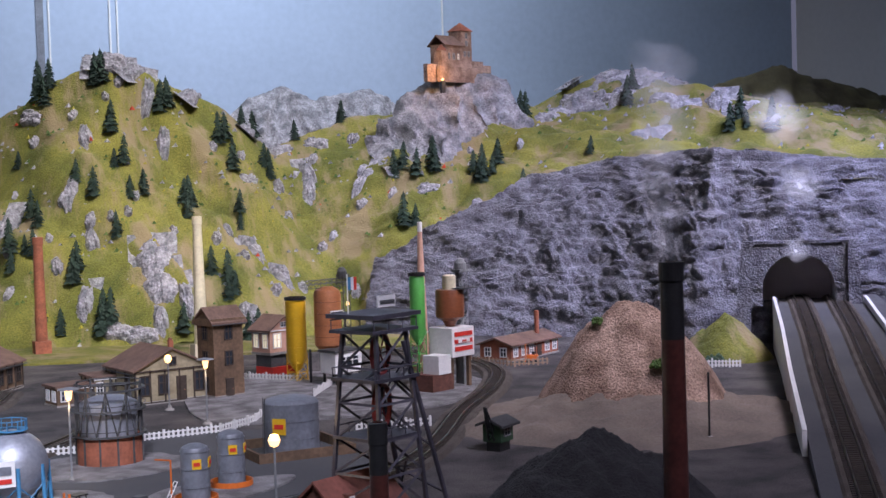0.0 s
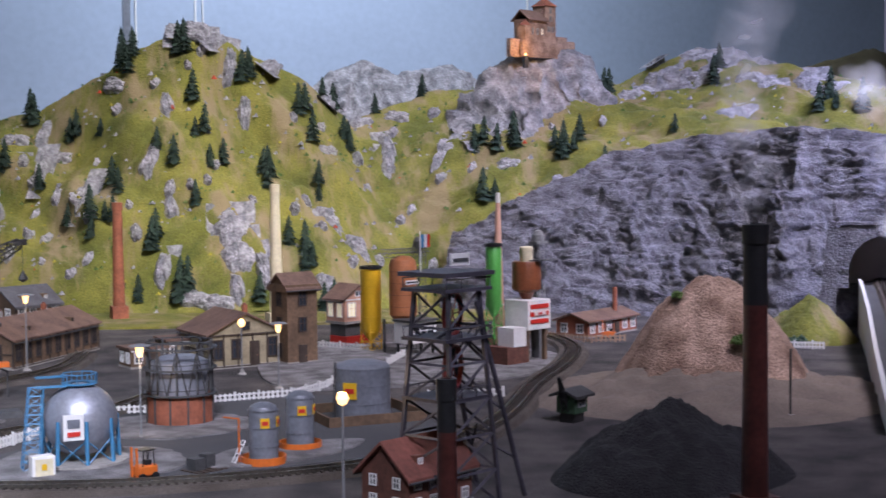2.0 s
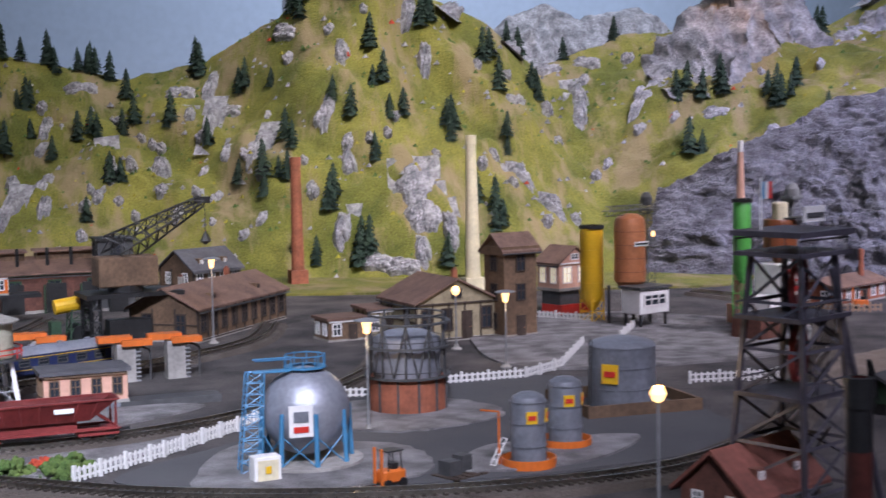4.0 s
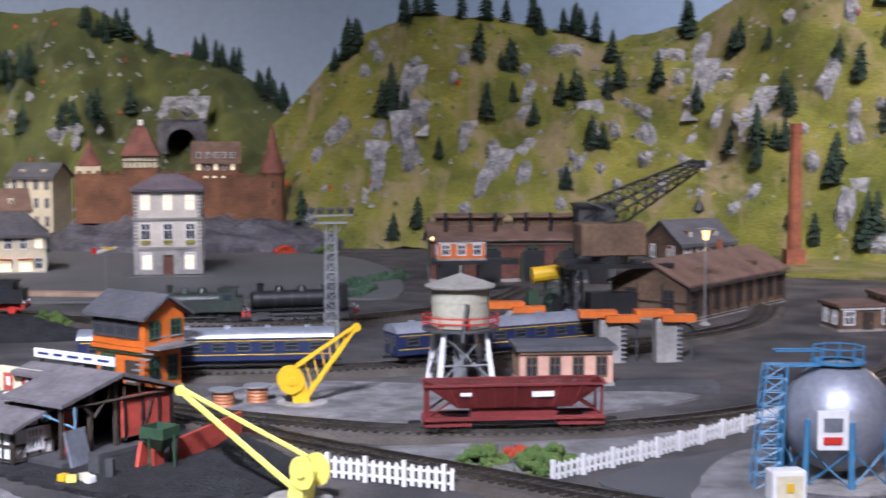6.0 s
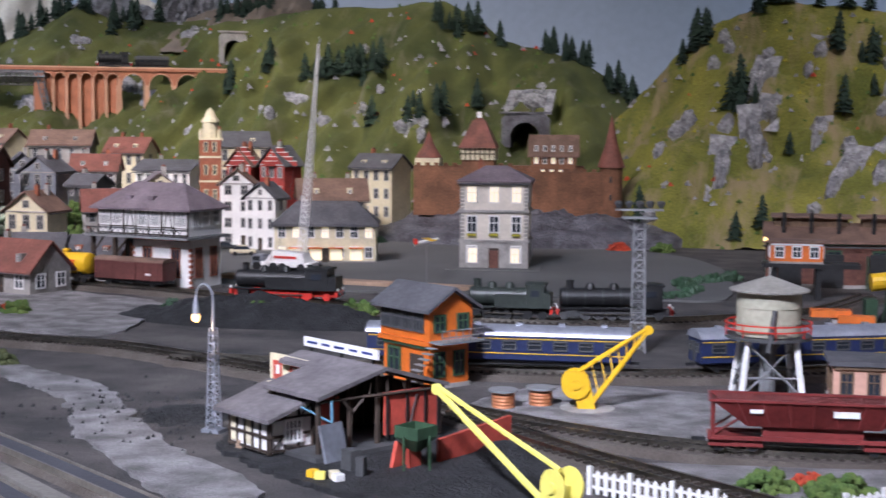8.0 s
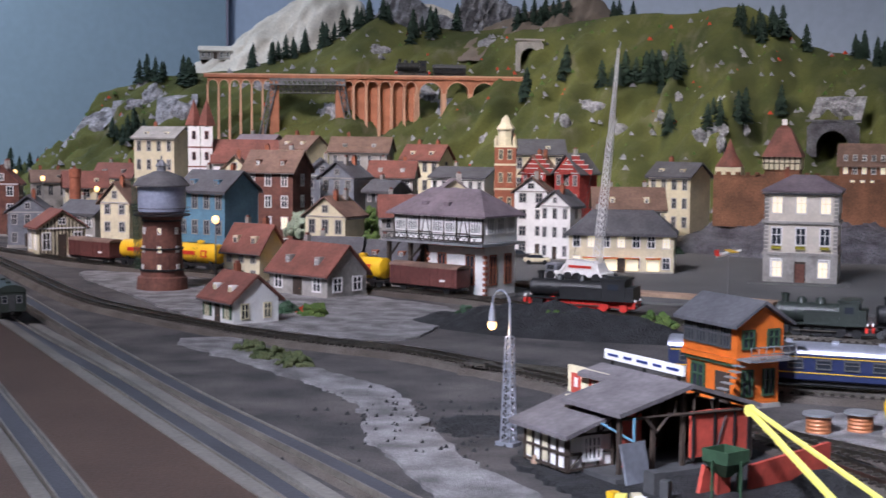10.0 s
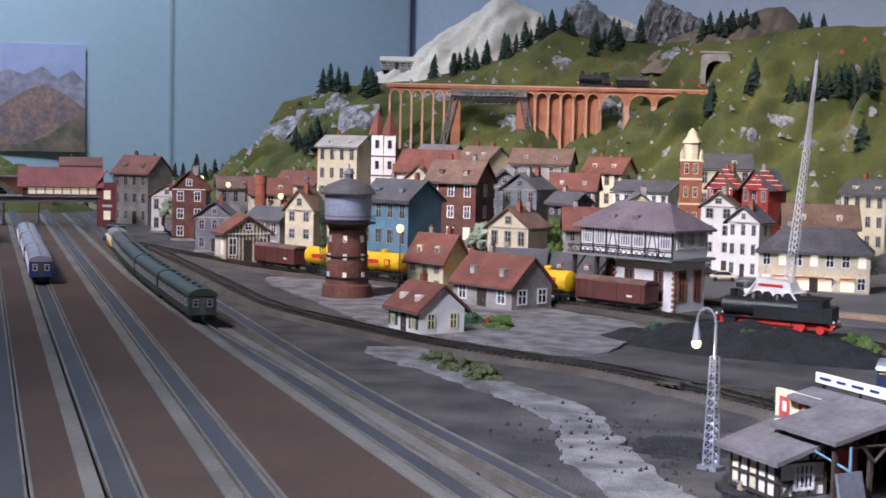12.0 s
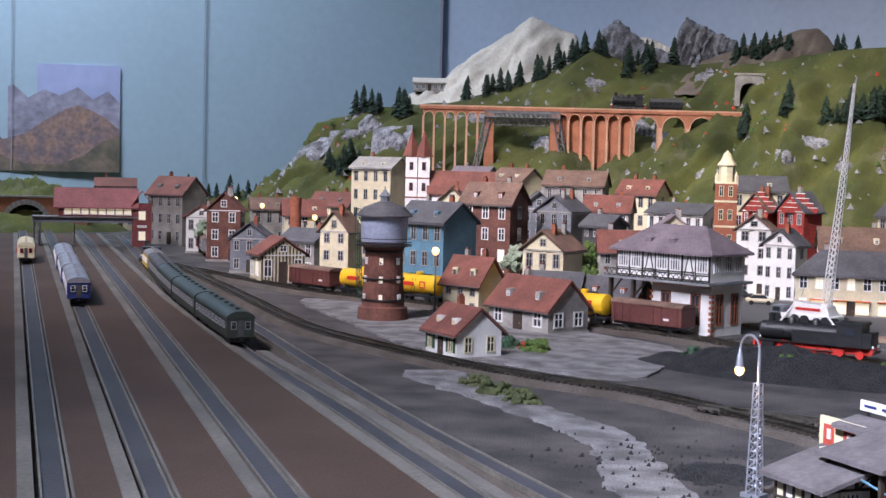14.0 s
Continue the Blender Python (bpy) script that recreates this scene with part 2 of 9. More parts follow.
def part(name, bm, material, parent=None, label="", smooth=False):
    bmesh.ops.recalc_face_normals(bm, faces=bm.faces)
    me = bpy.data.meshes.new(name)
    bm.to_mesh(me)
    bm.free()
    me.materials.append(material)
    if smooth:
        me.shade_smooth()
        me.set_sharp_from_angle(angle=radians(35))
    ob = new(name, me)
    if parent:
        ob.parent = parent
    if label:
        ob["label"] = label
    return ob


def quick(name, material, parent, fn, label="", smooth=False):
    bm = bmesh.new()
    fn(bm)
    return part(name, bm, material, parent, label, smooth)


def boxpart(name, material, parent, *a, label="", **k):
    return quick(name, material, parent, lambda bm: box(bm, *a, **k), label)


def thing(name, x, y, z=0.0, rz=0.0, label="", category="", group=""):
    ob = new(name)
    ob.empty_display_size = 0.02
    ob.matrix_basis = pose(x, y, z, 0, 0, rz)
    return tagged(ob, label, category, group)


def mesh_object(name, verts, faces, material, parent=None, smooth=True):
    me = bpy.data.meshes.new(name)
    me.from_pydata(verts, [], faces)
    me.materials.append(material)
    if smooth:
        me.shade_smooth()
    ob = new(name, me)
    if parent:
        ob.parent = parent
    return ob


def setting(ob, label, category):
    return tagged(ob, label, category, kind="structure")


# ---- room ----
def wall(name, a, b, z0, z1, material, label):
    a, b = Vector((*a, 0)), Vector((*b, 0))
    d = b - a
    bm = bmesh.new()
    box(bm, 0, 0, z0, d.length, 0.06, z1 - z0)
    ob = part(name, bm, material)
    c = (a + b) / 2
    ob.matrix_basis = pose(c.x, c.y, 0, 0, 0, math.degrees(math.atan2(d.y, d.x)))
    return setting(ob, label, "wall")


wall("wall_west", (-5.3, 1.2), (-2.78, 4.56), -0.9, 2.6, WALL_BLUE, "light blue painted backdrop wall with panel joints")
wall("wall_north", (-2.78, 4.62), (4.65, 4.66), -0.9, 2.6, WALL_GREEN, "blue-grey painted sky backdrop behind the hills")
wall("wall_east", (4.7, 4.62), (4.7, -2.6), -0.9, 2.6, WALL_PALE, "pale plain wall beside the layout")
wall("wall_south", (4.7, -2.6), (-5.3, -2.6), -0.9, 2.6, WALL_PALE, "pale plain wall of the exhibition room")
wall("wall_southwest", (-5.3, -2.6), (-5.3, 1.2), -0.9, 2.6, WALL_PALE, "pale plain wall of the exhibition room")
setting(boxpart("ceiling", WALL_PALE, None, -0.3, 1.0, 2.6, 10.4, 7.6, 0.05), "plain pale ceiling of the room", "ceiling")
setting(boxpart("floor", GREY, None, -0.3, 1.0, -0.95, 10.4, 7.6, 0.05), "plain grey floor of the room", "floor")
for k, (sx, sy) in enumerate(((-4.42, 2.36), (-4.05, 2.86), (-3.67, 3.36), (-3.29, 3.87))):
    o = boxpart("trim", TANKBLUE, None, 0, 0, 0, 0.0025, 0.004, 2.5)
    o.matrix_basis = pose(sx + 0.03, sy - 0.022, 0, 0, 0, 53)
    setting(o, "thin grey joint between backdrop panels", "trim")
for sx, wd, mt in ((1.3, 0.026, TANKGREY), (1.332, 0.006, WHITE), (1.545, 0.006, WHITE), (1.572, 0.005, WHITE), (2.87, 0.003, WHITE)):
    setting(boxpart("trim", mt, None, sx, 4.612, 0.3, wd, 0.012, 2.2), "thin vertical joint strip on the backdrop", "trim")

# ---- table and ground patches ----
setting(boxpart("ground", SOIL, None, 0.0, 2.35, -0.06, 8.6, 4.4, 0.06), "dark grey gravelly ground of the model landscape", "ground")


def patch(name, pts, z, material, label, category="ground"):
    """Flat patch of ground with a slightly uneven outline."""
    bm = bmesh.new()
    dense = []
    m = len(pts)
    for i in range(m):
        p0, p1, p2, p3 = [pts[(i + k) % m] for k in (-1, 0, 1, 2)]
        for k in range(10):
            t = k / 10
            q = [0.5 * (2 * b + (c - a) * t + (2 * a - 5 * b + 4 * c - e) * t * t + (3 * b - a - 3 * c + e) * t ** 3) for a, b, c, e in zip(p0, p1, p2, p3)]
            w = 0.006 * noise.fractal(Vector((q[0] * 60, q[1] * 60, 0)), 0.7, 2.1, 4)
            dense.append((q[0] + w, q[1] + 0.8 * w))
    top = [bm.verts.new((x, y, z)) for x, y in dense]
    low = [bm.verts.new((x, y, -0.002)) for x, y in dense]
    bm.faces.new(top)
    n = len(top)
    for i in range(n):
        bm.faces.new((top[i], low[i], low[(i + 1) % n], top[(i + 1) % n]))
    return setting(part(name, bm, material), label, category)


patch("pavement", [(-0.75, 2.12), (0.05, 2.1), (0.2, 2.2), (0.1, 2.7), (-0.2, 2.86), (-0.8, 2.9), (-0.95, 2.6)], 0.003, PLAZA, "smooth grey paved square in the town", "pavement")
patch("road", [(0.38, 1.06), (0.52, 1.2), (0.7, 1.42), (0.95, 1.38), (0.98, 1.1), (0.9, 0.98), (0.62, 0.96)], 0.002, ASPHALT, "dark asphalt yard of the gas works", "road")
patch("path", [(-0.66, 1.49), (-0.639, 1.462), (-0.558, 1.42), (-0.445, 1.359), (-0.359, 1.306), (-0.294, 1.25), (-0.233, 1.154), (-0.171, 1.091), (-0.08, 1.0), (-0.02, 1.02), (-0.132, 1.124), (-0.204, 1.203), (-0.262, 1.278), (-0.32, 1.339), (-0.413, 1.388), (-0.55, 1.47), (-0.61, 1.525)], 0.003, GRAVEL, "winding pale gravel path", "path")
patch("gravel_bed", [(-0.77, 1.66), (-0.55, 1.6), (-0.45, 1.61), (-0.46, 1.72), (-0.52, 1.88), (-0.75, 1.96), (-1.0, 2.02), (-1.24, 2.0), (-0.97, 1.79)], 0.003, GRAVEL, "pale gravel ground round the station buildings")
patch("gravel_bed", [(0.2, 1.16), (0.32, 1.1), (0.42, 1.17), (0.55, 1.27), (0.4, 1.2)], 0.004, GRAVEL, "pale gravel strip with shrubs beside the rails")
patch("gravel_bed", [(0.66, 0.98), (0.78, 0.98), (0.86, 1.06), (0.72, 1.07)], 0.004, GRAVEL, "pale gravel round the fuel tanks")
patch("gravel_bed", [(0.58, 1.24), (0.66, 1.16), (0.78, 1.2), (0.76, 1.3), (0.64, 1.33)], 0.004, GRAVEL, "pale gravel ring round the gas holder")
patch("gravel_bed", [(0.44, 0.98), (0.62, 0.98), (0.64, 1.1), (0.5, 1.16)], 0.004, GRAVEL, "pale gravel ring round the gas sphere")
patch("gravel_bed", [(0.9, 1.5), (1.15, 1.42), (1.35, 1.5), (1.42, 1.7), (1.2, 1.95), (1.0, 1.9)], 0.003, GRAVEL, "light gravel yard of the concrete works")
patch("gravel_bed", [(0.05, 1.28), (0.3, 1.27), (0.5, 1.38), (0.35, 1.42), (0.1, 1.45)], 0.003, GRAVEL, "light gravel between the tracks")
patch("grass", [(0.75, 2.45), (1.2, 2.3), (1.6, 2.2), (1.7, 2.5), (0.8, 2.75)], 0.004, GRASS, "green lawn strip at the foot of the hill", "grass")


# ---- hills ----
def wave(u, v, k):
    """Smooth repeatable unevenness."""
    return (math.sin(5.1 * u * k + 1.7 * v * k + 0.3) + 0.6 * math.sin(11.3 * u * k - 4.2 * v * k + 1.1) + 0.4 * math.sin(23.7 * u * k + 9.4 * v * k + 2.0) + 0.25 * math.sin(3.1 * v * k * 4 - 17.0 * u * k))


def along(line, u, by_x):
    if by_x:
        x = line[0][0] + (line[-1][0] - line[0][0]) * u
        i = max(0, min(sum(1 for p in line if p[0] <= x) - 1, len(line) - 2))
        f = (x - line[i][0]) / (line[i + 1][0] - line[i][0])
    else:
        f = u * (len(line) - 1)
        i = min(int(f), len(line) - 2)
        f -= i
    return [p + (q - p) * f for p, q in zip(line[i], line[i + 1])]


class Hill:
    def __init__(self, foot, ridge, p=1.0, bulge=0.05, rough=0.012, k=1.6, back=0.5, by_x=True, gully=0.03):
        self.gully = gully
        self.foot, self.ridge, self.p, self.bulge, self.rough, self.k, self.back, self.by_x = foot, ridge, p, bulge, rough, k, back, by_x

    def at(self, u, v):
        f, r = along(self.foot, u, self.by_x), along(self.ridge, u, self.by_x)
        dx, dy = f[0] - r[0], f[1] - r[1]
        n = math.hypot(dx, dy) or 1
        s = math.sin(min(max(v, 0), 1) * math.pi)
        w = self.bulge * s * wave(u * 3, v, self.k) - self.gully * s * abs(math.sin(46 * u + 2.2 * math.sin(9 * u) + 1.3 * math.sin(3.3 * v + 14 * u))) ** 0.7
        x, y = f[0] - dx * v + dx / n * w, f[1] - dy * v + dy / n * w
        if v <= 1:
            z = f[2] + (r[2] - f[2]) * max(v, 0) ** self.p + self.rough * s * wave(u * 9, v * 5, self.k)
        else:
            z = r[2] - (v - 1) ** 1.3 * 1.4 * self.back
        return Vector((x, y, z))

    def slope(self, u, v):
        n = (self.at(min(u + 0.02, 1), v) - self.at(max(u - 0.02, 0), v)).cross(self.at(u, v + 0.08) - self.at(u, v - 0.08))
        return n.normalized() if n.length else Vector((0, 0, 1))

    def build(self, name, material, label, nu=220, nv=60, fine=0.006, step=0.0):
        vs, fs = [], []
        vmax = 1.5
        for j in range(nv + 1):
            for i in range(nu + 1):
                u, v = i / nu, -0.02 + (vmax + 0.02) * j / nv
                q = self.at(u, v)
                w = q * 14
                d = noise.fractal(w, 0.9, 2.1, 4) * fine
                if step:
                    n = self.slope(u, min(v, 0.95))
                    warp = Vector((q.x * 17, q.y * 17, q.z * 62)) + 0.6 * noise.noise_vector(q * 26)
                    crack = noise.voronoi(warp)[0]
                    block = min(1.0, (crack[1] - crack[0]) * 5) * (0.35 + 0.65 * noise.cell(warp * 0.5))
                    q = q + n * (step * (noise.turbulence(Vector((q.x * 6, q.y * 6, q.z * 24)), 5, True) - 0.5) + step * 0.75 * (block - 0.4))
                q.z += d
                vs.append(q)
        for j in range(nv):
            for i in range(nu):
                a = j * (nu + 1) + i
                fs.append((a, a + 1, a + nu + 2, a + nu + 1))
        return setting(mesh_object(name, vs, fs, material), label, "hill")


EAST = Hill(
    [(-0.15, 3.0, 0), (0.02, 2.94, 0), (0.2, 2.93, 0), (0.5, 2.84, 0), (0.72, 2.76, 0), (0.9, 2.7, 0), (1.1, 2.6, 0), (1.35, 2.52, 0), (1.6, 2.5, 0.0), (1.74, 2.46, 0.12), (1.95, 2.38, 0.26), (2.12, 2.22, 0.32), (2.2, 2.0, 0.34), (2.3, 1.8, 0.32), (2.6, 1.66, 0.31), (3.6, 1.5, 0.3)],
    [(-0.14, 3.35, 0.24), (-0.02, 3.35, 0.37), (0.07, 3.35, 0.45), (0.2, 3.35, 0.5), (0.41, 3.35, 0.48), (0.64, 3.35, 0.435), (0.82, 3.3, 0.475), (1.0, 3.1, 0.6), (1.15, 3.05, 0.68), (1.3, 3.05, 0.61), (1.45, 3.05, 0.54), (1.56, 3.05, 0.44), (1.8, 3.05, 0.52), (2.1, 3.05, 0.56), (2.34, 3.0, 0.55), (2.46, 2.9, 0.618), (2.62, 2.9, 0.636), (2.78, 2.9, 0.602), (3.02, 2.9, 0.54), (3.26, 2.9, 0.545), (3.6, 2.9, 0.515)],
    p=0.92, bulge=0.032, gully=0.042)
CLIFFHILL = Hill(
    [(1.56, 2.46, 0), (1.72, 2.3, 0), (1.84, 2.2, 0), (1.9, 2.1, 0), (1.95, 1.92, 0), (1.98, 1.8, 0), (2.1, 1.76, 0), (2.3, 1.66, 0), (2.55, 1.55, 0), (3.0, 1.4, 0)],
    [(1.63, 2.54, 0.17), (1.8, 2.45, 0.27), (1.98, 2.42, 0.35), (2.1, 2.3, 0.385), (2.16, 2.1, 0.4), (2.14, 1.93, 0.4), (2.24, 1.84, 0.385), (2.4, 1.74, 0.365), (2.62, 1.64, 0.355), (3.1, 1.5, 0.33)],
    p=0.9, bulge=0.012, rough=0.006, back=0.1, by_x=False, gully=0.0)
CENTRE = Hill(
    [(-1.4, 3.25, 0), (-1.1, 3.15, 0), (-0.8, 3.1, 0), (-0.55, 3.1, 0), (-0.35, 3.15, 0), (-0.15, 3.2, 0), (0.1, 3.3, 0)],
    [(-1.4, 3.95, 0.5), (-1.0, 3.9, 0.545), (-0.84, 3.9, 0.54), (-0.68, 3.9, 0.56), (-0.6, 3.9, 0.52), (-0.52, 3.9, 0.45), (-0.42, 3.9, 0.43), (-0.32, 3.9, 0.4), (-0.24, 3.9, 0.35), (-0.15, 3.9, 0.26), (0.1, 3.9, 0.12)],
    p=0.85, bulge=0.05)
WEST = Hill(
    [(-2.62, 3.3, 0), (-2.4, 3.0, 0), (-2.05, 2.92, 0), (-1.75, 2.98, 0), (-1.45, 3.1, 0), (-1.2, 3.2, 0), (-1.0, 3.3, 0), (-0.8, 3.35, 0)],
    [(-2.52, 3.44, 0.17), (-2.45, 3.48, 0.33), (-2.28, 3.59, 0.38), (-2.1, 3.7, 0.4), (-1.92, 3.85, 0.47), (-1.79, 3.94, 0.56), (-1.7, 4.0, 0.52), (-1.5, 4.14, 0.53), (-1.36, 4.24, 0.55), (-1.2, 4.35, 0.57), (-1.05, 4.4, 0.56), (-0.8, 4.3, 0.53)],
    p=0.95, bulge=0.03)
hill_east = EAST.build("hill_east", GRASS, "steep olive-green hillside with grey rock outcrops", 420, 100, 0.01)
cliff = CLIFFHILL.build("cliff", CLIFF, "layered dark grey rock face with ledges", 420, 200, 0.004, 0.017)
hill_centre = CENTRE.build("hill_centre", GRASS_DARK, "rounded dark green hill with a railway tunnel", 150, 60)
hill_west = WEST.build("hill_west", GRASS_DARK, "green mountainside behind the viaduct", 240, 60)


def peak(name, foot, ridge, material, label, step=0.02):
    return Hill(foot, ridge, p=0.9, bulge=0.02, rough=0.004, gully=0.01).build(name, material, label, 70, 40, 0.008, step)


peak("snow_mountain", [(-2.75, 3.95, 0.3), (-2.5, 3.95, 0.34), (-2.2, 4.05, 0.38), (-2.0, 4.2, 0.4)], [(-2.66, 4.1, 0.36), (-2.56, 4.14, 0.45), (-2.47, 4.2, 0.52), (-2.37, 4.28, 0.62), (-2.26, 4.37, 0.71), (-2.14, 4.45, 0.66), (-2.08, 4.46, 0.5)], SNOW, "smooth white snow-covered mountain of plaster", 0.008)
peak("rock_peak", [(-2.1, 4.2, 0.4), (-1.95, 4.25, 0.4), (-1.8, 4.35, 0.4)], [(-2.1, 4.36, 0.52), (-2.0, 4.42, 0.69), (-1.97, 4.44, 0.7), (-1.9, 4.48, 0.63), (-1.8, 4.52, 0.58)], ROCK, "brown-grey rocky peak with a snow cap")
peak("rock_peak", [(-1.82, 4.3, 0.4), (-1.7, 4.35, 0.4), (-1.55, 4.4, 0.4)], [(-1.79, 4.44, 0.52), (-1.77, 4.45, 0.61), (-1.75, 4.47, 0.7), (-1.71, 4.5, 0.68), (-1.6, 4.54, 0.62)], ROCK, "pointed grey rocky peak with a white tip")
peak("snow_saddle", [(-2.02, 4.4, 0.45), (-1.8, 4.48, 0.45)], [(-2.0, 4.53, 0.665), (-1.9, 4.56, 0.64), (-1.8, 4.58, 0.6)], SNOW, "white snow saddle between two peaks", 0.006)
peak("scree_slope", [(-1.68, 3.93, 0.42), (-1.45, 3.95, 0.43), (-1.2, 4.02, 0.44)], [(-1.6, 4.2, 0.53), (-1.44, 4.31, 0.6), (-1.32, 4.4, 0.65), (-1.29, 4.42, 0.65), (-1.24, 4.43, 0.59)], SCREE, "bare brown scree slope on the mountain", 0.004)
peak("cliff_top_crag", [(2.28, 2.66, 0.46), (2.5, 2.62, 0.47), (2.7, 2.6, 0.48), (2.86, 2.62, 0.47)], [(2.27, 2.84, 0.5), (2.36, 2.84, 0.575), (2.46, 2.84, 0.622), (2.6, 2.84, 0.636), (2.72, 2.84, 0.618), (2.82, 2.84, 0.58), (2.88, 2.84, 0.5)], CRAG, "grey broken crag on the cliff top", 0.022)
peak("cliff_top_crag", [(2.66, 2.36, 0.42), (2.85, 2.34, 0.43), (3.05, 2.36, 0.42)], [(2.64, 2.5, 0.46), (2.74, 2.5, 0.5), (2.86, 2.5, 0.513), (2.98, 2.5, 0.5), (3.07, 2.5, 0.45)], CRAG, "low grey crag on the cliff top", 0.018)
peak("cliff_top_crag", [(2.15, 2.3, 0.33), (2.4, 2.24, 0.33), (2.72, 2.18, 0.32)], [(2.16, 2.46, 0.4), (2.28, 2.44, 0.455), (2.42, 2.42, 0.47), (2.56, 2.4, 0.455), (2.72, 2.36, 0.4)], CRAG, "grey crag above the layered cliff", 0.02)
peak("castle_rock", [(1.76, 2.74, 0.36), (1.95, 2.71, 0.35), (2.1, 2.71, 0.36), (2.34, 2.77, 0.39)], [(1.78, 2.95, 0.44), (1.88, 2.92, 0.56), (1.96, 2.9, 0.625), (2.06, 2.88, 0.635), (2.14, 2.88, 0.64), (2.19, 2.9, 0.62), (2.26, 2.95, 0.5)], CRAG, "grey crag below the castle", 0.022)
peak("far_hill", [(2.9, 3.15, 0.42), (3.5, 3.12, 0.42), (4.2, 3.1, 0.42)], [(2.95, 3.4, 0.5), (3.19, 3.4, 0.612), (3.36, 3.4, 0.668), (3.55, 3.4, 0.708), (3.72, 3.4, 0.668), (4.03, 3.4, 0.61), (4.2, 3.4, 0.57)], BARE, "bare brown hill behind the cliff top", 0.01)
peak("far_hill", [(1.5, 3.3, 0.35), (1.85, 3.3, 0.35), (2.2, 3.3, 0.4)], [(1.58, 3.5, 0.54), (1.67, 3.5, 0.61), (1.77, 3.5, 0.64), (1.88, 3.5, 0.6), (1.97, 3.5, 0.625), (2.06, 3.5, 0.635), (2.2, 3.5, 0.55)], ROCK, "grey rocky hill with thin grass behind the ridge", 0.012)


# ---- tracks ----
def smooth_line(pts, n=8):
    out = []
    for i in range(len(pts) - 1):
        p0, p1, p2, p3 = [Vector((*pts[min(max(i + k, 0), len(pts) - 1)], 0))[:3] for k in (-1, 0, 1, 2)]
        for k in range(n):
            t = k / n
            out.append(Vector([0.5 * (2 * b + (c - a) * t + (2 * a - 5 * b + 4 * c - e) * t * t + (3 * b - a - 3 * c + e) * t ** 3) for a, b, c, e in zip(p0, p1, p2, p3)]))
    q = pts[-1]
    out.append(Vector((q[0], q[1], q[2] if len(q) > 2 else 0)))
    return out


def strip(line, prof):
    """Profile of (offset, height) swept along a line."""
    vs, fs = [], []
    m = len(prof)
    for i, p in enumerate(line):
        d = line[min(i + 1, len(line) - 1)] - line[max(i - 1, 0)]
        n = Vector((d.y, -d.x, 0)).normalized()
        vs += [p + n * o + Vector((0, 0, h)) for o, h in prof]
    for i in range(len(line) - 1):
        for k in range(m - 1):
            a = i * m + k
            fs.append((a, a + 1, a + m + 1, a + m))
    return vs, fs


def track(pts, label, n=10, bed=0.023, height=0.006, filled=False):
    line = smooth_line(pts, n)
    th = thing("railway_track", 0, 0, 0, 0, label, "railway track", "tracks of the layout")
    h = height
    mesh_object("roadbed", *strip(line, [(-bed - 0.006, -0.003), (-bed, h), (bed, h), (bed + 0.006, -0.003)]), BALLAST, th, False)
    for s in (-1, 1):
        c = s * 0.0085
        mesh_object("rail", *strip(line, [(c - 0.0011, h), (c - 0.0008, h + 0.004), (c + 0.0008, h + 0.004), (c + 0.0011, h)]), DUSTYRAIL if filled else RAIL, th, False)
    if filled:
        mesh_object("trackbed", *strip(line, [(-0.0074, h), (-0.0074, h + 0.0026), (0.0074, h + 0.0026), (0.0074, h)]), TRACKBED, th, False)
        return th
    vs, fs = [], []
    gap, run = 0.0085, 0.0
    for a, b in zip(line, line[1:]):
        d = b - a
        L = d.length
        if L < 1e-6:
            continue
        t, nrm = d / L, Vector((d.y, -d.x, 0)).normalized()
        while run < L:
            c = a + t * run + Vector((0, 0, h))
            k = len(vs)
            for zz in (-0.001, 0.0016):
                for su, sv in ((-1, -1), (1, -1), (1, 1), (-1, 1)):
                    vs.append(c + t * 0.0018 * su + nrm * 0.015 * sv + Vector((0, 0, zz)))
            fs += [(k + 4, k + 5, k + 6, k + 7), (k, k + 1, k + 5, k + 4), (k + 1, k + 2, k + 6, k + 5), (k + 2, k + 3, k + 7, k + 6), (k + 3, k, k + 4, k + 7)]
            run += gap
        run -= L
    tagged(mesh_object("sleepers", vs, fs, SLEEPER, th, False), "", "", "", "stuff")
    return th


UX, UY = -0.774, 0.633
RX, RY = 0.633, 0.774
TRACKBED = mat("trackbed_slate", (0.05, 0.05, 0.06), 0.7, var=0.2, s1=8, s2=300, bump=0.3)
DUSTYRAIL = mat("dusty_rail", (0.2, 0.175, 0.15), 0.5, 0.4, var=0.25)


def yard(s, r):
    """Point s metres along the station tracks and r metres to their side."""
    r -= 0.011 * s
    return (-0.475 + UX * s + RX * r, 0.84 + UY * s + RY * r)


STATION = [[yard(s, r) for s in (-0.9, 0, 0.8, 1.6, 2.4, 3.3)] for r in (0.005, 0.072, 0.155)]
for k, pts in enumerate(STATION):
    track(pts, "long straight station track between platforms", 6, 0.0115, 0.004, True)
TRACK_D = [(0.12, 0.755), (-0.07, 0.885), (-0.245, 1.015), (-0.4, 1.127), (-0.569, 1.25), (-0.862, 1.452), (-1.3, 1.785), (-1.8, 2.2), (-2.6, 2.86)]
TRACK_E = [(0.16, 0.8), (-0.02, 0.925), (-0.2, 1.05), (-0.437, 1.21), (-0.702, 1.402), (-0.99, 1.618), (-1.574, 2.055), (-2.5, 2.8)]
track(TRACK_D, "station track carrying a green passenger train", 10, 0.0115, 0.004, True)
track(TRACK_E, "outer station track along the platforms", 10, 0.0115, 0.004, True)
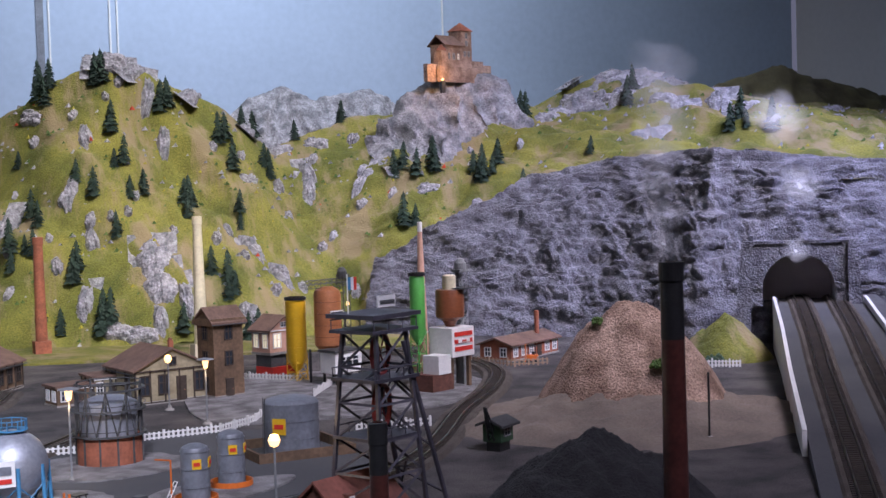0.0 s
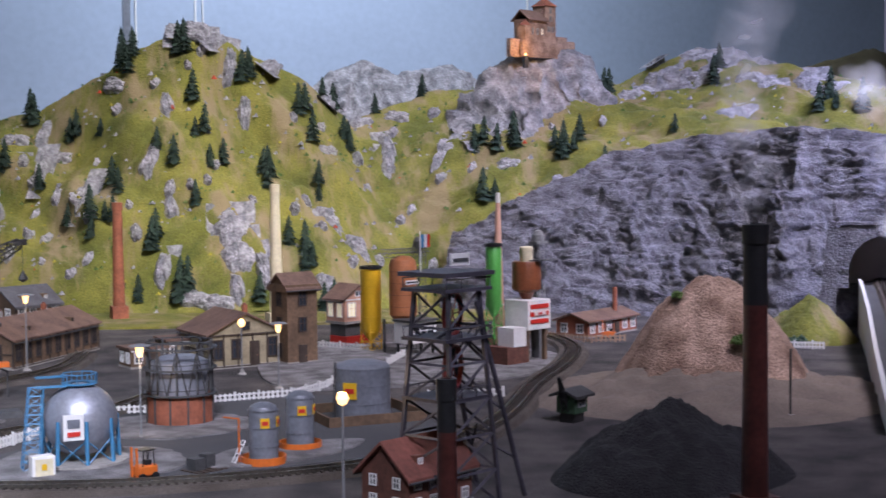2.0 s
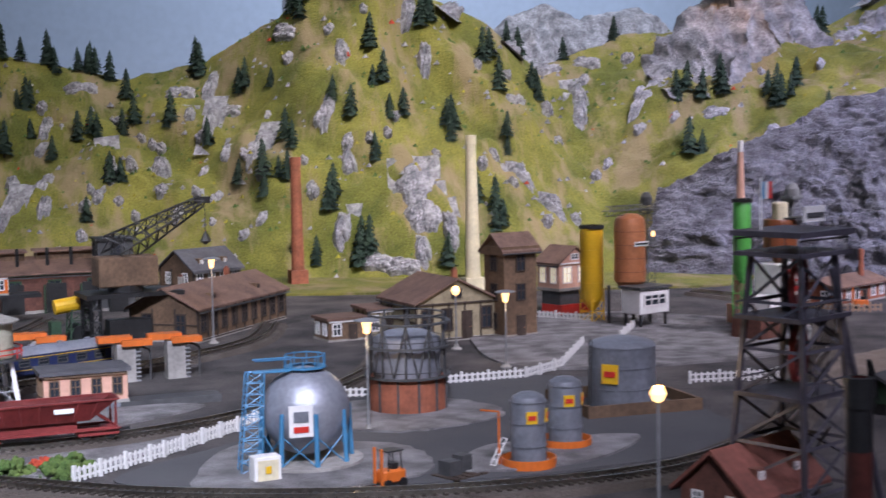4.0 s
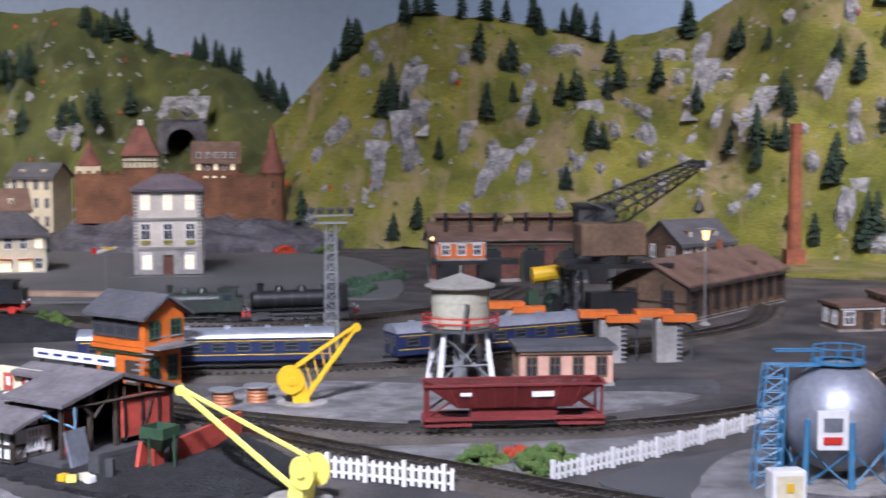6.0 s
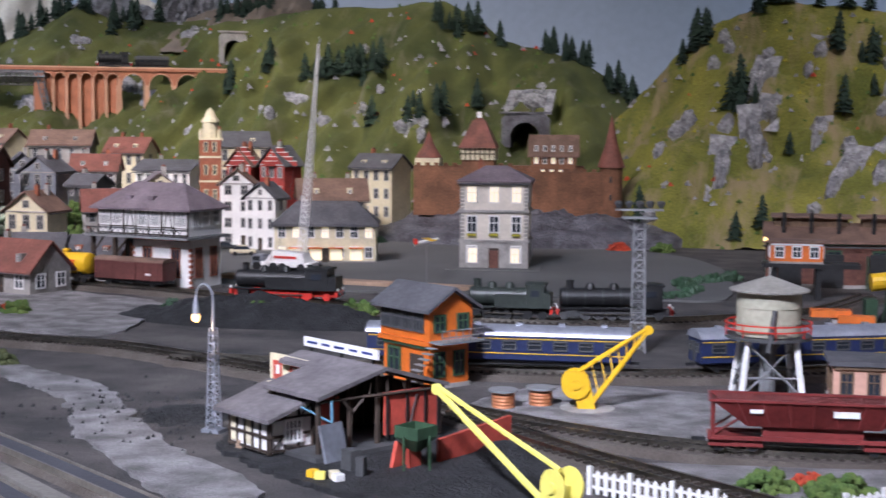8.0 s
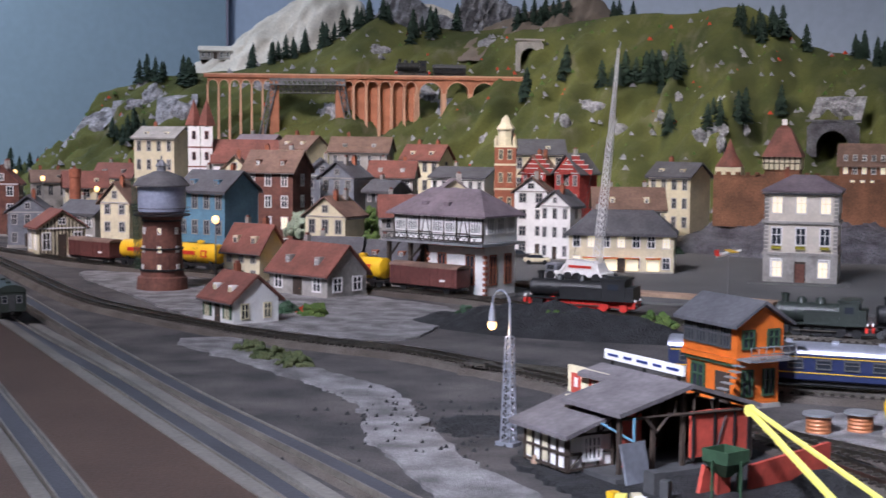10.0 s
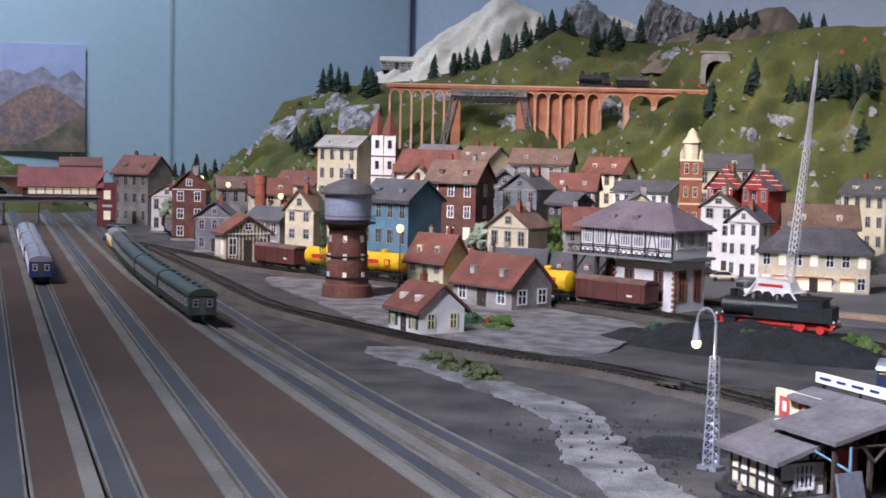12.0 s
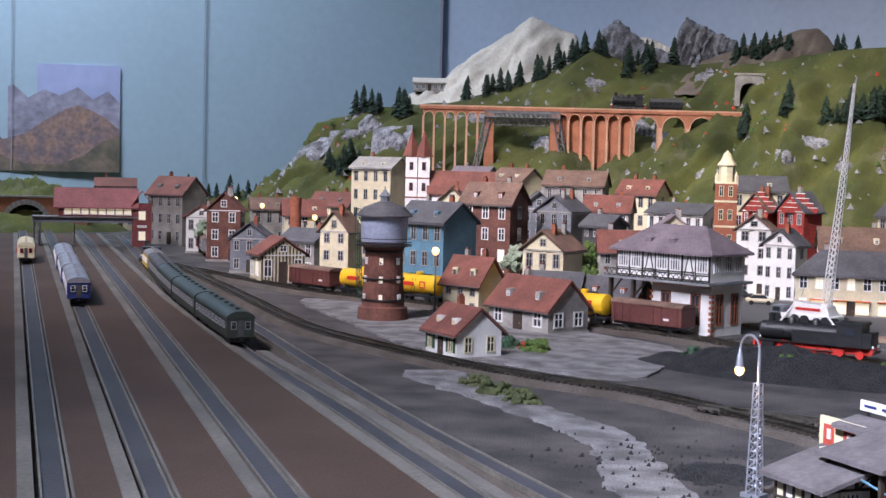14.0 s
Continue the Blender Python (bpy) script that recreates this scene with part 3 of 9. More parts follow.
TRACK_F = [(-1.736, 2.24), (-1.3, 1.93), (-1.0, 1.715), (-0.853, 1.637), (-0.633, 1.555), (-0.5, 1.527), (-0.39, 1.515), (-0.27, 1.468), (-0.1, 1.385), (0.08, 1.275), (0.25, 1.215), (0.42, 1.235), (0.58, 1.33), (0.72, 1.5), (0.8, 1.7)]
track(TRACK_F, "curving track with a red hopper wagon")
TRACK_G = [(0.04, 1.28), (0.16, 1.17), (0.28, 1.08), (0.42, 0.98), (0.6, 0.915), (0.8, 0.91), (0.95, 0.99), (1.08, 1.13), (1.22, 1.33), (1.38, 1.53), (1.49, 1.72), (1.52, 1.9), (1.48, 2.1)]
track(TRACK_G, "curved industrial track round the yard")
TRACK_C = [(-0.3, 1.47), (-0.1, 1.475), (0.05, 1.49), (0.2, 1.52), (0.42, 1.63), (0.62, 1.8), (0.7, 2.0)]
track(TRACK_C, "track with blue sleeping cars")
TRACK_L = [(-1.9, 2.32), (-1.34, 2.1), (-1.05, 2.065), (-0.75, 2.01), (-0.55, 1.97), (-0.42, 1.92), (-0.28, 1.9), (-0.1, 1.82), (0.1, 1.85), (0.3, 2.0), (0.38, 2.2)]
track(TRACK_L, "track below the town square with locomotives")


def ribbon(name, a, b, z, material, label, category):
    """Raised strip between two lines of plan points."""
    n = len(a)
    vs = [Vector((*p, zz)) for line in (a, b) for p in line for zz in (0, z)]
    fs = []
    for i in range(n - 1):
        p, q = 2 * i, 2 * (n + i)
        fs += [(p + 1, p + 3, q + 3, q + 1), (p, p + 2, p + 3, p + 1), (q, q + 1, q + 3, q + 2)]
    fs += [(0, 1, 2 * n + 1, 2 * n), (2 * n - 2, 4 * n - 2, 4 * n - 1, 2 * n - 1)]
    return setting(mesh_object(name, vs, fs, material, None, False), label, category)


SS = (-0.9, 0.2, 0.8, 1.3, 1.9, 3.0)
LAND = [-0.1, 0.018, 0.085, 0.168]
EDGE = [[-0.019] * 6, [0.048] * 6, [0.131] * 6, [0.295, 0.243, 0.217, 0.2, 0.196, 0.193]]
for r0, rr in zip(LAND, EDGE):
    a, b = [yard(s, r0) for s in SS], [yard(s, r) for s, r in zip(SS, rr)]
    ribbon("platform", a, b, 0.008, PLATFORM, "long low brown station platform", "platform")
    ribbon("platform_edge", b, [yard(s, r + 0.011) for s, r in zip(SS, rr)], 0.0095, KERB, "pale stone platform edge", "kerb")
    ribbon("platform_edge", [yard(s, r0 - 0.002) for s in SS], a, 0.009, KERB, "pale stone platform edge", "kerb")
LDE = [[(x + 0.633 * o, y + 0.774 * o) for x, y in TRACK_D[:6]] for o in (0.0125, 0.024)]
ribbon("platform_edge", *LDE, 0.0085, KERB, "pale stone strip between two station tracks", "kerb")

# ---- builders of things ----
SHARED = {}


def shared(key, fn, material):
    """Mesh data made once for alike pieces."""
    if key not in SHARED:
        bm = bmesh.new()
        fn(bm)
        bmesh.ops.recalc_face_normals(bm, faces=bm.faces)
        me = bpy.data.meshes.new(key if isinstance(key, str) else key[0])
        bm.to_mesh(me)
        bm.free()
        me.materials.append(material)
        SHARED[key] = me
    return SHARED[key]


def piece(name, key, fn, material, parent, m):
    ob = new(name, shared(key, fn, material))
    ob.parent = parent
    ob.matrix_basis = m
    return ob


def window(parent, m, w, h, frame_mat=None, lit=False, bars=1):
    """Window that faces local -y at the pose m: frame and recessed pane."""
    fm = frame_mat or WHITE
    t = min(w, h) * 0.14

    def frame_fn(bm):
        xs, zs = [-w / 2 - t / 2, -w / 2 + t / 2], [0, t, h * 0.6, h * 0.6 + t * 0.6, h, h + t]
        for k in range(bars):
            c = -w / 2 + w * (k + 1) / (bars + 1)
            xs += [c - t * 0.3, c + t * 0.3]
        xs += [w / 2 - t / 2, w / 2 + t / 2]
        cells = {(i, j) for i in range(len(xs) - 1) for j in range(5) if i % 2 == 0 or j % 2 == 0}
        y0, y1 = -0.0013, 0.001
        vf = {(i, j): bm.verts.new((x, y0, z)) for i, x in enumerate(xs) for j, z in enumerate(zs)}
        vb = {(i, j): bm.verts.new((x, y1, z)) for i, x in enumerate(xs) for j, z in enumerate(zs)}
        for i, j in cells:
            bm.faces.new((vf[i, j], vf[i + 1, j], vf[i + 1, j + 1], vf[i, j + 1]))
            for (di, dj), (a, b) in (((-1, 0), ((i, j), (i, j + 1))), ((1, 0), ((i + 1, j), (i + 1, j + 1))), ((0, -1), ((i, j), (i + 1, j))), ((0, 1), ((i, j + 1), (i + 1, j + 1)))):
                if (i + di, j + dj) not in cells:
                    bm.faces.new((vf[a], vf[b], vb[b], vb[a]))
    k = (round(w, 4), round(h, 4), bars)
    win = piece("window", ("window", fm.name, *k), frame_fn, fm, parent, m)
    gm = GLASSLIT if lit else GLASS
    piece("pane", ("pane", gm.name, *k), lambda bm: box(bm, 0, 0.0004, t * 0.3, w * 0.97, 0.0006, h * 0.97), gm, win, Matrix())
    return win


def gable_roof(bm, w, d, h, rh, over=0.006, th=0.003, hip=0.0):
    """Roof with its ridge along x on walls of height h."""
    W, D = w / 2 + over, d / 2 + over
    e = h - over * rh / (d / 2)
    for zo in (0.0, ):
        lo = [(-W, -D, e), (W, -D, e), (W, D, e), (-W, D, e)]
        R = W - hip
        a, b = (-R, 0, h + rh), (R, 0, h + rh)
        up = [bm.verts.new((x, y, z + th)) for x, y, z in lo] + [bm.verts.new((*a[:2], a[2] + th)), bm.verts.new((*b[:2], b[2] + th))]
        dn = [bm.verts.new(p) for p in lo] + [bm.verts.new(a), bm.verts.new(b)]
        for s in (up, dn):
            bm.faces.new((s[0], s[1], s[5], s[4]))
            bm.faces.new((s[2], s[3], s[4], s[5]))
        if hip:
            for s in (up, dn):
                bm.faces.new((s[1], s[2], s[5]))
                bm.faces.new((s[3], s[0], s[4]))
            ring = [0, 1, 2, 3]
        else:
            ring = [0, 1, 5, 2, 3, 4]
        for i in range(len(ring)):
            p, q = ring[i], ring[(i + 1) % len(ring)]
            bm.faces.new((up[p], up[q], dn[q], dn[p]))


def house(x, y, rz, w, d, h, rh, wall_m, roof_m, label, storeys=2, cols=3, roof="gable", turn=False, group="", chimney=1, timber=None, lit=0.0, frame_m=None, door=True, name="house", z=0.0, category="house", side_cols=2, win=0.5, shutters=None):
    th = thing(name, x, y, z, rz, label, category, group)
    rnd = random.Random(int(abs(x * 1000) + abs(y * 777)))
    gx = turn
    bm = bmesh.new()
    box(bm, 0, 0, 0, w, d, h)
    if roof == "gable":
        if gx:
            prism(bm, [(-w / 2, h), (w / 2, h), (0, h + rh)], -d / 2, d / 2)
        else:
            a = [bm.verts.new(p) for p in ((-w / 2, -d / 2, h), (-w / 2, d / 2, h), (-w / 2, 0, h + rh))]
            b = [bm.verts.new(p) for p in ((w / 2, -d / 2, h), (w / 2, d / 2, h), (w / 2, 0, h + rh))]
            bm.faces.new(a), bm.faces.new(b)
    part("wall", bm, wall_m, th)
    bm = bmesh.new()
    if roof == "flat":
        box(bm, 0, 0, h, w + 0.008, d + 0.008, 0.004)
    elif gx:
        gable_roof(bm, d, w, h + 0.0006, rh)
        bmesh.ops.rotate(bm, verts=bm.verts, matrix=Matrix.Rotation(radians(90), 3, "Z"))
    else:
        gable_roof(bm, w, d, h + 0.0006, rh, hip=0 if roof == "gable" else min(w, d) * 0.5)
    part("roof", bm, roof_m, th)
    boxpart("plinth", STONE, th, 0, 0, 0, w + 0.003, d + 0.003, min(0.005, h * 0.1))
    boxpart("eaves_board", frame_m or WHITE, th, 0, -d / 2 - 0.0012, h - 0.003, w * 0.99, 0.0024, 0.0022)
    if rh > 0.015 and roof != "flat":
        for k in (-1, 1):
            L = w if not gx else d
            rod_m = Matrix.Rotation(radians(90), 4, "Z") if gx else Matrix()
            piece("gutter", ("gutter", round(L, 3)), lambda bm: rod(bm, (-L / 2 - 0.005, 0, 0), (L / 2 + 0.005, 0, 0), 0.0011), DARKGREY, th, rod_m @ Matrix.Translation((0, k * ((d if not gx else w) / 2 + 0.0065), h - 0.005)))
    for k in range(chimney):
        cx = (-0.25 + 0.5 * k) * w if not gx else 0.12 * w
        cy = 0.1 * d if not gx else (-0.2 + 0.5 * k) * d
        ch = boxpart("chimney", BRICK if rnd.random() < 0.5 else STONE, th, cx, cy, h + rh * 0.45, 0.007, 0.007, rh * 0.55 + 0.012)
        boxpart("chimney_pot", TILE, ch, cx, cy, h + rh + 0.011, 0.0045, 0.0045, 0.004)
    fh = h / storeys
    ww, wh = min(w / cols * win, fh * 0.45), fh * 0.55
    for s in range(storeys):
        for c in range(cols):
            px = -w / 2 + w * (c + 0.5) / cols
            if door and s == 0 and c == cols // 2:
                dr = boxpart("door", TIMBER, th, px, -d / 2 - 0.0006, 0.002, ww * 1.1, 0.002, fh * 0.72)
                boxpart("handle", COPPER, dr, px + ww * 0.3, -d / 2 - 0.002, fh * 0.33, 0.001, 0.001, 0.001)
                continue
            window(th, pose(px, -d / 2 - 0.0004, s * fh + fh * 0.26), ww, wh, frame_m, rnd.random() < lit)
            if shutters:
                for q in (-1, 1):
                    piece("shutter", ("shutter", round(ww, 4), round(wh, 4), shutters.name), lambda bm: box(bm, 0, 0, 0, ww * 0.42, 0.0014, wh * 1.05), shutters, th, pose(px + q * ww * 0.82, -d / 2 - 0.001, s * fh + fh * 0.26))
        for side in (-1, 1):
            for c in range(side_cols):
                py = -d / 2 + d * (c + 0.5) / side_cols
                window(th, pose(side * (w / 2 + 0.0004), py, s * fh + fh * 0.26, 0, 0, 90 * side), min(ww, d / side_cols * 0.5), wh, frame_m, rnd.random() < lit)
    if gx and rh > 0.018 and roof == "gable":
        window(th, pose(0, -d / 2 - 0.0004, h + rh * 0.15), ww * 0.9, min(wh, rh * 0.4), frame_m)
    if roof == "gable" and not gx and rh > 0.02:
        for q in ((-0.25, 0.25) if w > 0.07 else (0,)):
            dm = boxpart("dormer", wall_m, th, q * w, -d * 0.28, h + rh * 0.25, 0.01, d * 0.22, rh * 0.35)
            window(dm, pose(q * w, -d * 0.39 - 0.0004, h + rh * 0.3), 0.005, rh * 0.2, frame_m)
    if timber:
        n = max(2, cols + 1)
        for k in range(n + 1):
            boxpart("timber_post", timber, th, -w / 2 + w * k / n, -d / 2 - 0.0006, 0.002, 0.0022, 0.002, h - 0.002)
        for s in range(storeys + 1):
            boxpart("timber_beam", timber, th, 0, -d / 2 - 0.0005, min(s * fh + 0.002, h - 0.003), w, 0.0021, 0.002)
        for side in (-1, 1):
            for k in range(4):
                boxpart("timber_post", timber, th, side * (w / 2 + 0.0006), -d / 2 + d * k / 3, 0.002, 0.002, 0.0022, h - 0.002)
            boxpart("timber_beam", timber, th, side * (w / 2 + 0.0005), 0, h * 0.5, 0.0021, d, 0.002)
    return th


def facing(x, y, swing=0.0):
    """Turn that faces a thing's front to the visitors' side."""
    return math.degrees(math.atan2(0.27 - x, y - 0.1)) + swing


def lattice(bm, a, b, w0, w1, n, r):
    """Four-legged lattice mast from a to b."""
    a, b = Vector(a), Vector(b)
    d = (b - a).normalized()
    e = d.orthogonal().normalized()
    if abs(d.z) > 0.9:
        e = Vector((1, 0, 0))
    g = d.cross(e).normalized()
    rings = []
    for k in range(n + 1):
        f = k / n
        w = w0 + (w1 - w0) * f
        c = a + (b - a) * f
        rings.append([c + e * w * s + g * w * t for s, t in ((-1, -1), (1, -1), (1, 1), (-1, 1))])
    for k in range(n):
        for i in range(4):
            j = (i + 1) % 4
            rod(bm, rings[k][i], rings[k + 1][i], r, seg=4)
            rod(bm, rings[k][i], rings[k + 1][j], r * 0.6, seg=3)
            rod(bm, rings[k + 1][i], rings[k + 1][j], r * 0.6, seg=3)


def fence(pts, h=0.014, step=0.006, label="low white picket fence along the track", material=None):
    m = material or WHITE
    th = thing("picket_fence", pts[0][0], pts[0][1], 0, 0, label, "fence", "fences")
    o = Vector((*pts[0], 0))
    for a, b in zip(pts, pts[1:]):
        a, b = Vector((*a, 0)) - o, Vector((*b, 0)) - o
        d = b - a
        L, ang = d.length, math.degrees(math.atan2(d.y, d.x))
        n = max(2, int(L / step))
        for k in range(n + 1):
            p = a + d * k / n
            if k % 5 == 0:
                piece("post", ("post", h, m.name), lambda bm: box(bm, 0, 0, 0, 0.003, 0.003, h * 1.12), m, th, pose(p.x, p.y, 0, 0, 0, ang))
            else:
                piece("pale", ("pale", h, m.name), lambda bm: prism(bm, [(-0.0016, 0.001), (0.0016, 0.001), (0.0016, h * 0.9), (0, h), (-0.0016, h * 0.9)], -0.0005, 0.0005), m, th, pose(p.x, p.y, 0, 0, 0, ang))
        c = (a + b) / 2
        for z in (h * 0.25, h * 0.7):
            piece("fence_rail", ("fence_rail", round(L, 3), m.name), lambda bm: box(bm, 0, 0.0008, 0, L, 0.001, 0.0018), m, th, pose(c.x, c.y, z, 0, 0, ang))
    return th


def bogie_wheels(th, xs, r=0.0052, gauge=0.0085, m=None):
    for x in xs:
        for s in (-1, 1):
            piece("wheel", ("wheel", r, (m or BLACK).name), lambda bm: rod(bm, (0, -0.0013, 0), (0, 0.0013, 0), r, seg=14), m or BLACK, th, pose(x, s * gauge, r))


def on_rail(x, y, rz, name, label, category, group="", z=0.0095):
    return thing(name, x, y, z, rz, label, category, group)


def coach(x, y, rz, L, body_m, roof_m, label, band_m=None, nwin=9, frame_m=None, z=0.0095, name="passenger_coach", w=0.033, h=0.03):
    th = on_rail(x, y, rz, name, label, "railway coach", "railway coaches", z)
    z0 = 0.009
    quick("body", body_m, th, lambda bm: box(bm, 0, 0, z0, L, w, h - 0.006, bev=0.0012))
    arc = [(w / 2 * 1.03 * math.cos(a), 0.0085 * math.sin(a)) for a in [math.pi * k / 10 for k in range(11)]]

    def roof_fn(bm):
        prism(bm, [(p, z0 + h - 0.0065 + q) for p, q in arc], -L / 2 - 0.001, L / 2 + 0.001)
        bmesh.ops.rotate(bm, verts=bm.verts, matrix=Matrix.Rotation(radians(90), 3, "Z"))
    quick("roof", roof_m, th, roof_fn, smooth=True)
    boxpart("underframe", BLACK, th, 0, 0, z0 - 0.004, L * 0.96, w * 0.7, 0.004)
    bogie_wheels(th, [s * L * f for s in (-1, 1) for f in (0.32, 0.42)])
    for s in (-1, 1):
        boxpart("bogie", BLACK, th, s * L * 0.37, 0, 0.003, L * 0.16, w * 0.66, 0.004)
        boxpart("coupling", BLACK, th, s * (L / 2 + 0.004), 0, 0.006, 0.009, 0.003, 0.003)
        for q in (-1, 1):
            window(th, pose(s * (L / 2 + 0.0003), q * w * 0.25, z0 + h * 0.35, 0, 0, 90 * s), w * 0.18, h * 0.28, frame_m or body_m, bars=0)
        boxpart("end_door", DARKGREY, th, s * (L / 2 + 0.0004), 0, z0 + 0.002, 0.0012, w * 0.2, h * 0.62)
        for k in range(nwin):
            window(th, pose(-L / 2 + L * (k + 0.7) / (nwin + 0.4), s * (w / 2 + 0.0003), z0 + h * 0.34, 0, 0, 0 if s < 0 else 180), L / nwin * 0.5, h * 0.26, frame_m or body_m, bars=0)
        if band_m:
            for zz in (0.22, 0.68):
                boxpart("stripe", band_m, th, 0, s * (w / 2 + 0.0002), z0 + h * zz, L * 0.985, 0.0008, 0.0007)
    for k in range(6):
        boxpart("roof_vent", roof_m, th, -L * 0.4 + L * 0.16 * k, 0, z0 + h + 0.0015, 0.006, 0.005, 0.0025)
    return th


def freight_van(x, y, rz, L, m, label, name="freight_van"):
    th = on_rail(x, y, rz, name, label, "railway wagon", "freight wagons")
    w, z0, h = 0.031, 0.009, 0.026
    quick("body", m, th, lambda bm: box(bm, 0, 0, z0, L, w, h, bev=0.001))
    arc = [(w / 2 * 1.04 * math.cos(math.pi * k / 8), 0.005 * math.sin(math.pi * k / 8)) for k in range(9)]

    def roof_fn(bm):
        prism(bm, [(p, z0 + h + q) for p, q in arc], -L / 2 - 0.001, L / 2 + 0.001)
        bmesh.ops.rotate(bm, verts=bm.verts, matrix=Matrix.Rotation(radians(90), 3, "Z"))
    quick("roof", TILEBROWN, th, roof_fn, smooth=True)
    boxpart("underframe", BLACK, th, 0, 0, z0 - 0.004, L * 0.97, w * 0.7, 0.004)
    for s in (-1, 1):
        boxpart("sliding_door", m, th, 0, s * (w / 2 + 0.0008), z0 + 0.001, L * 0.24, 0.0016, h * 0.9)
        for k in range(9):
            boxpart("rib", m, th, -L / 2 + L * (k + 0.5) / 9, s * (w / 2 + 0.0004), z0, 0.0012, 0.0012, h)
        boxpart("coupling", BLACK, th, s * (L / 2 + 0.004), 0, 0.006, 0.009, 0.003, 0.003)
        boxpart("number_panel", WHITE, th, L * 0.3, s * (w / 2 + 0.0012), z0 + h * 0.3, 0.009, 0.0008, 0.003)
    bogie_wheels(th, (-L * 0.32, L * 0.32))
    return th


def text_part(s, size, m, parent, mx, name="lettering"):
    cu = bpy.data.curves.new(name, "FONT")
    cu.body, cu.size, cu.align_x, cu.extrude = s, size, "CENTER", 0.0002
    tmp = bpy.data.objects.new("tmp_text", cu)
    me = bpy.data.meshes.new_from_object(tmp)
    bpy.data.objects.remove(tmp)
    me.materials.clear()
    me.materials.append(m)
    ob = new(name, me)
    ob.parent = parent
    ob.matrix_basis = mx
    return ob


def tank_wagon(x, y, rz, L=0.098):
    th = on_rail(x, y, rz, "tank_wagon", "bright yellow oil tank wagon with red lettering", "railway wagon", "yellow tank wagons")
    r, zc = 0.0155, 0.0265

    def tank(bm):
        lathe(bm, [(0, -L * 0.46), (r * 0.7, -L * 0.45), (r * 0.96, -L * 0.425), (r, -L * 0.4), (r, L * 0.4), (r * 0.96, L * 0.425), (r * 0.7, L * 0.45), (0, L * 0.46)], 24)
        bmesh.ops.rotate(bm, verts=bm.verts, matrix=Matrix.Rotation(radians(90), 3, "Y"))
        bmesh.ops.translate(bm, verts=bm.verts, vec=(0, 0, zc))
    quick("tank", YELLOW, th, tank, smooth=True)
    quick("dome", YELLOW, th, lambda bm: lathe(bm, [(0.006, zc + r - 0.002), (0.006, zc + r + 0.003), (0.004, zc + r + 0.0045), (0, zc + r + 0.005)], 12), smooth=True)
    boxpart("underframe", BLACK, th, 0, 0, 0.007, L, 0.024, 0.0035)
    for s in (-1, 1):
        boxpart("saddle", BLACK, th, s * L * 0.3, 0, 0.0095, 0.006, 0.022, 0.006)
        boxpart("coupling", BLACK, th, s * (L / 2 + 0.004), 0, 0.006, 0.009, 0.003, 0.003)
        rot = 0 if s < 0 else 180
        bars = boxpart("brand_mark", RED, th, (-s) * L * -0.12, s * (r + 0.0002), zc - 0.002, 0.026, 0.0008, 0.006)
        mark = boxpart("brand_badge", RED, th, (-s) * L * 0.2, s * (r - 0.0004), zc - 0.005, 0.012, 0.002, 0.011)
        boxpart("badge_centre", YELLOW, mark, (-s) * L * 0.2, s * (r + 0.0005), zc - 0.003, 0.007, 0.001, 0.007)
        quick("ladder", BLACK, th, lambda bm: [rod(bm, (dx, s * 0.0172, 0.01), (dx, s * 0.0135, zc + r * 0.6), 0.0005, seg=4) for dx in (-0.003, 0.003)])
    quick("walkway", BLACK, th, lambda bm: box(bm, 0, 0, zc + r, L * 0.5, 0.006, 0.0008))
    bogie_wheels(th, (-L * 0.38, -L * 0.25, L * 0.25, L * 0.38))
    return th


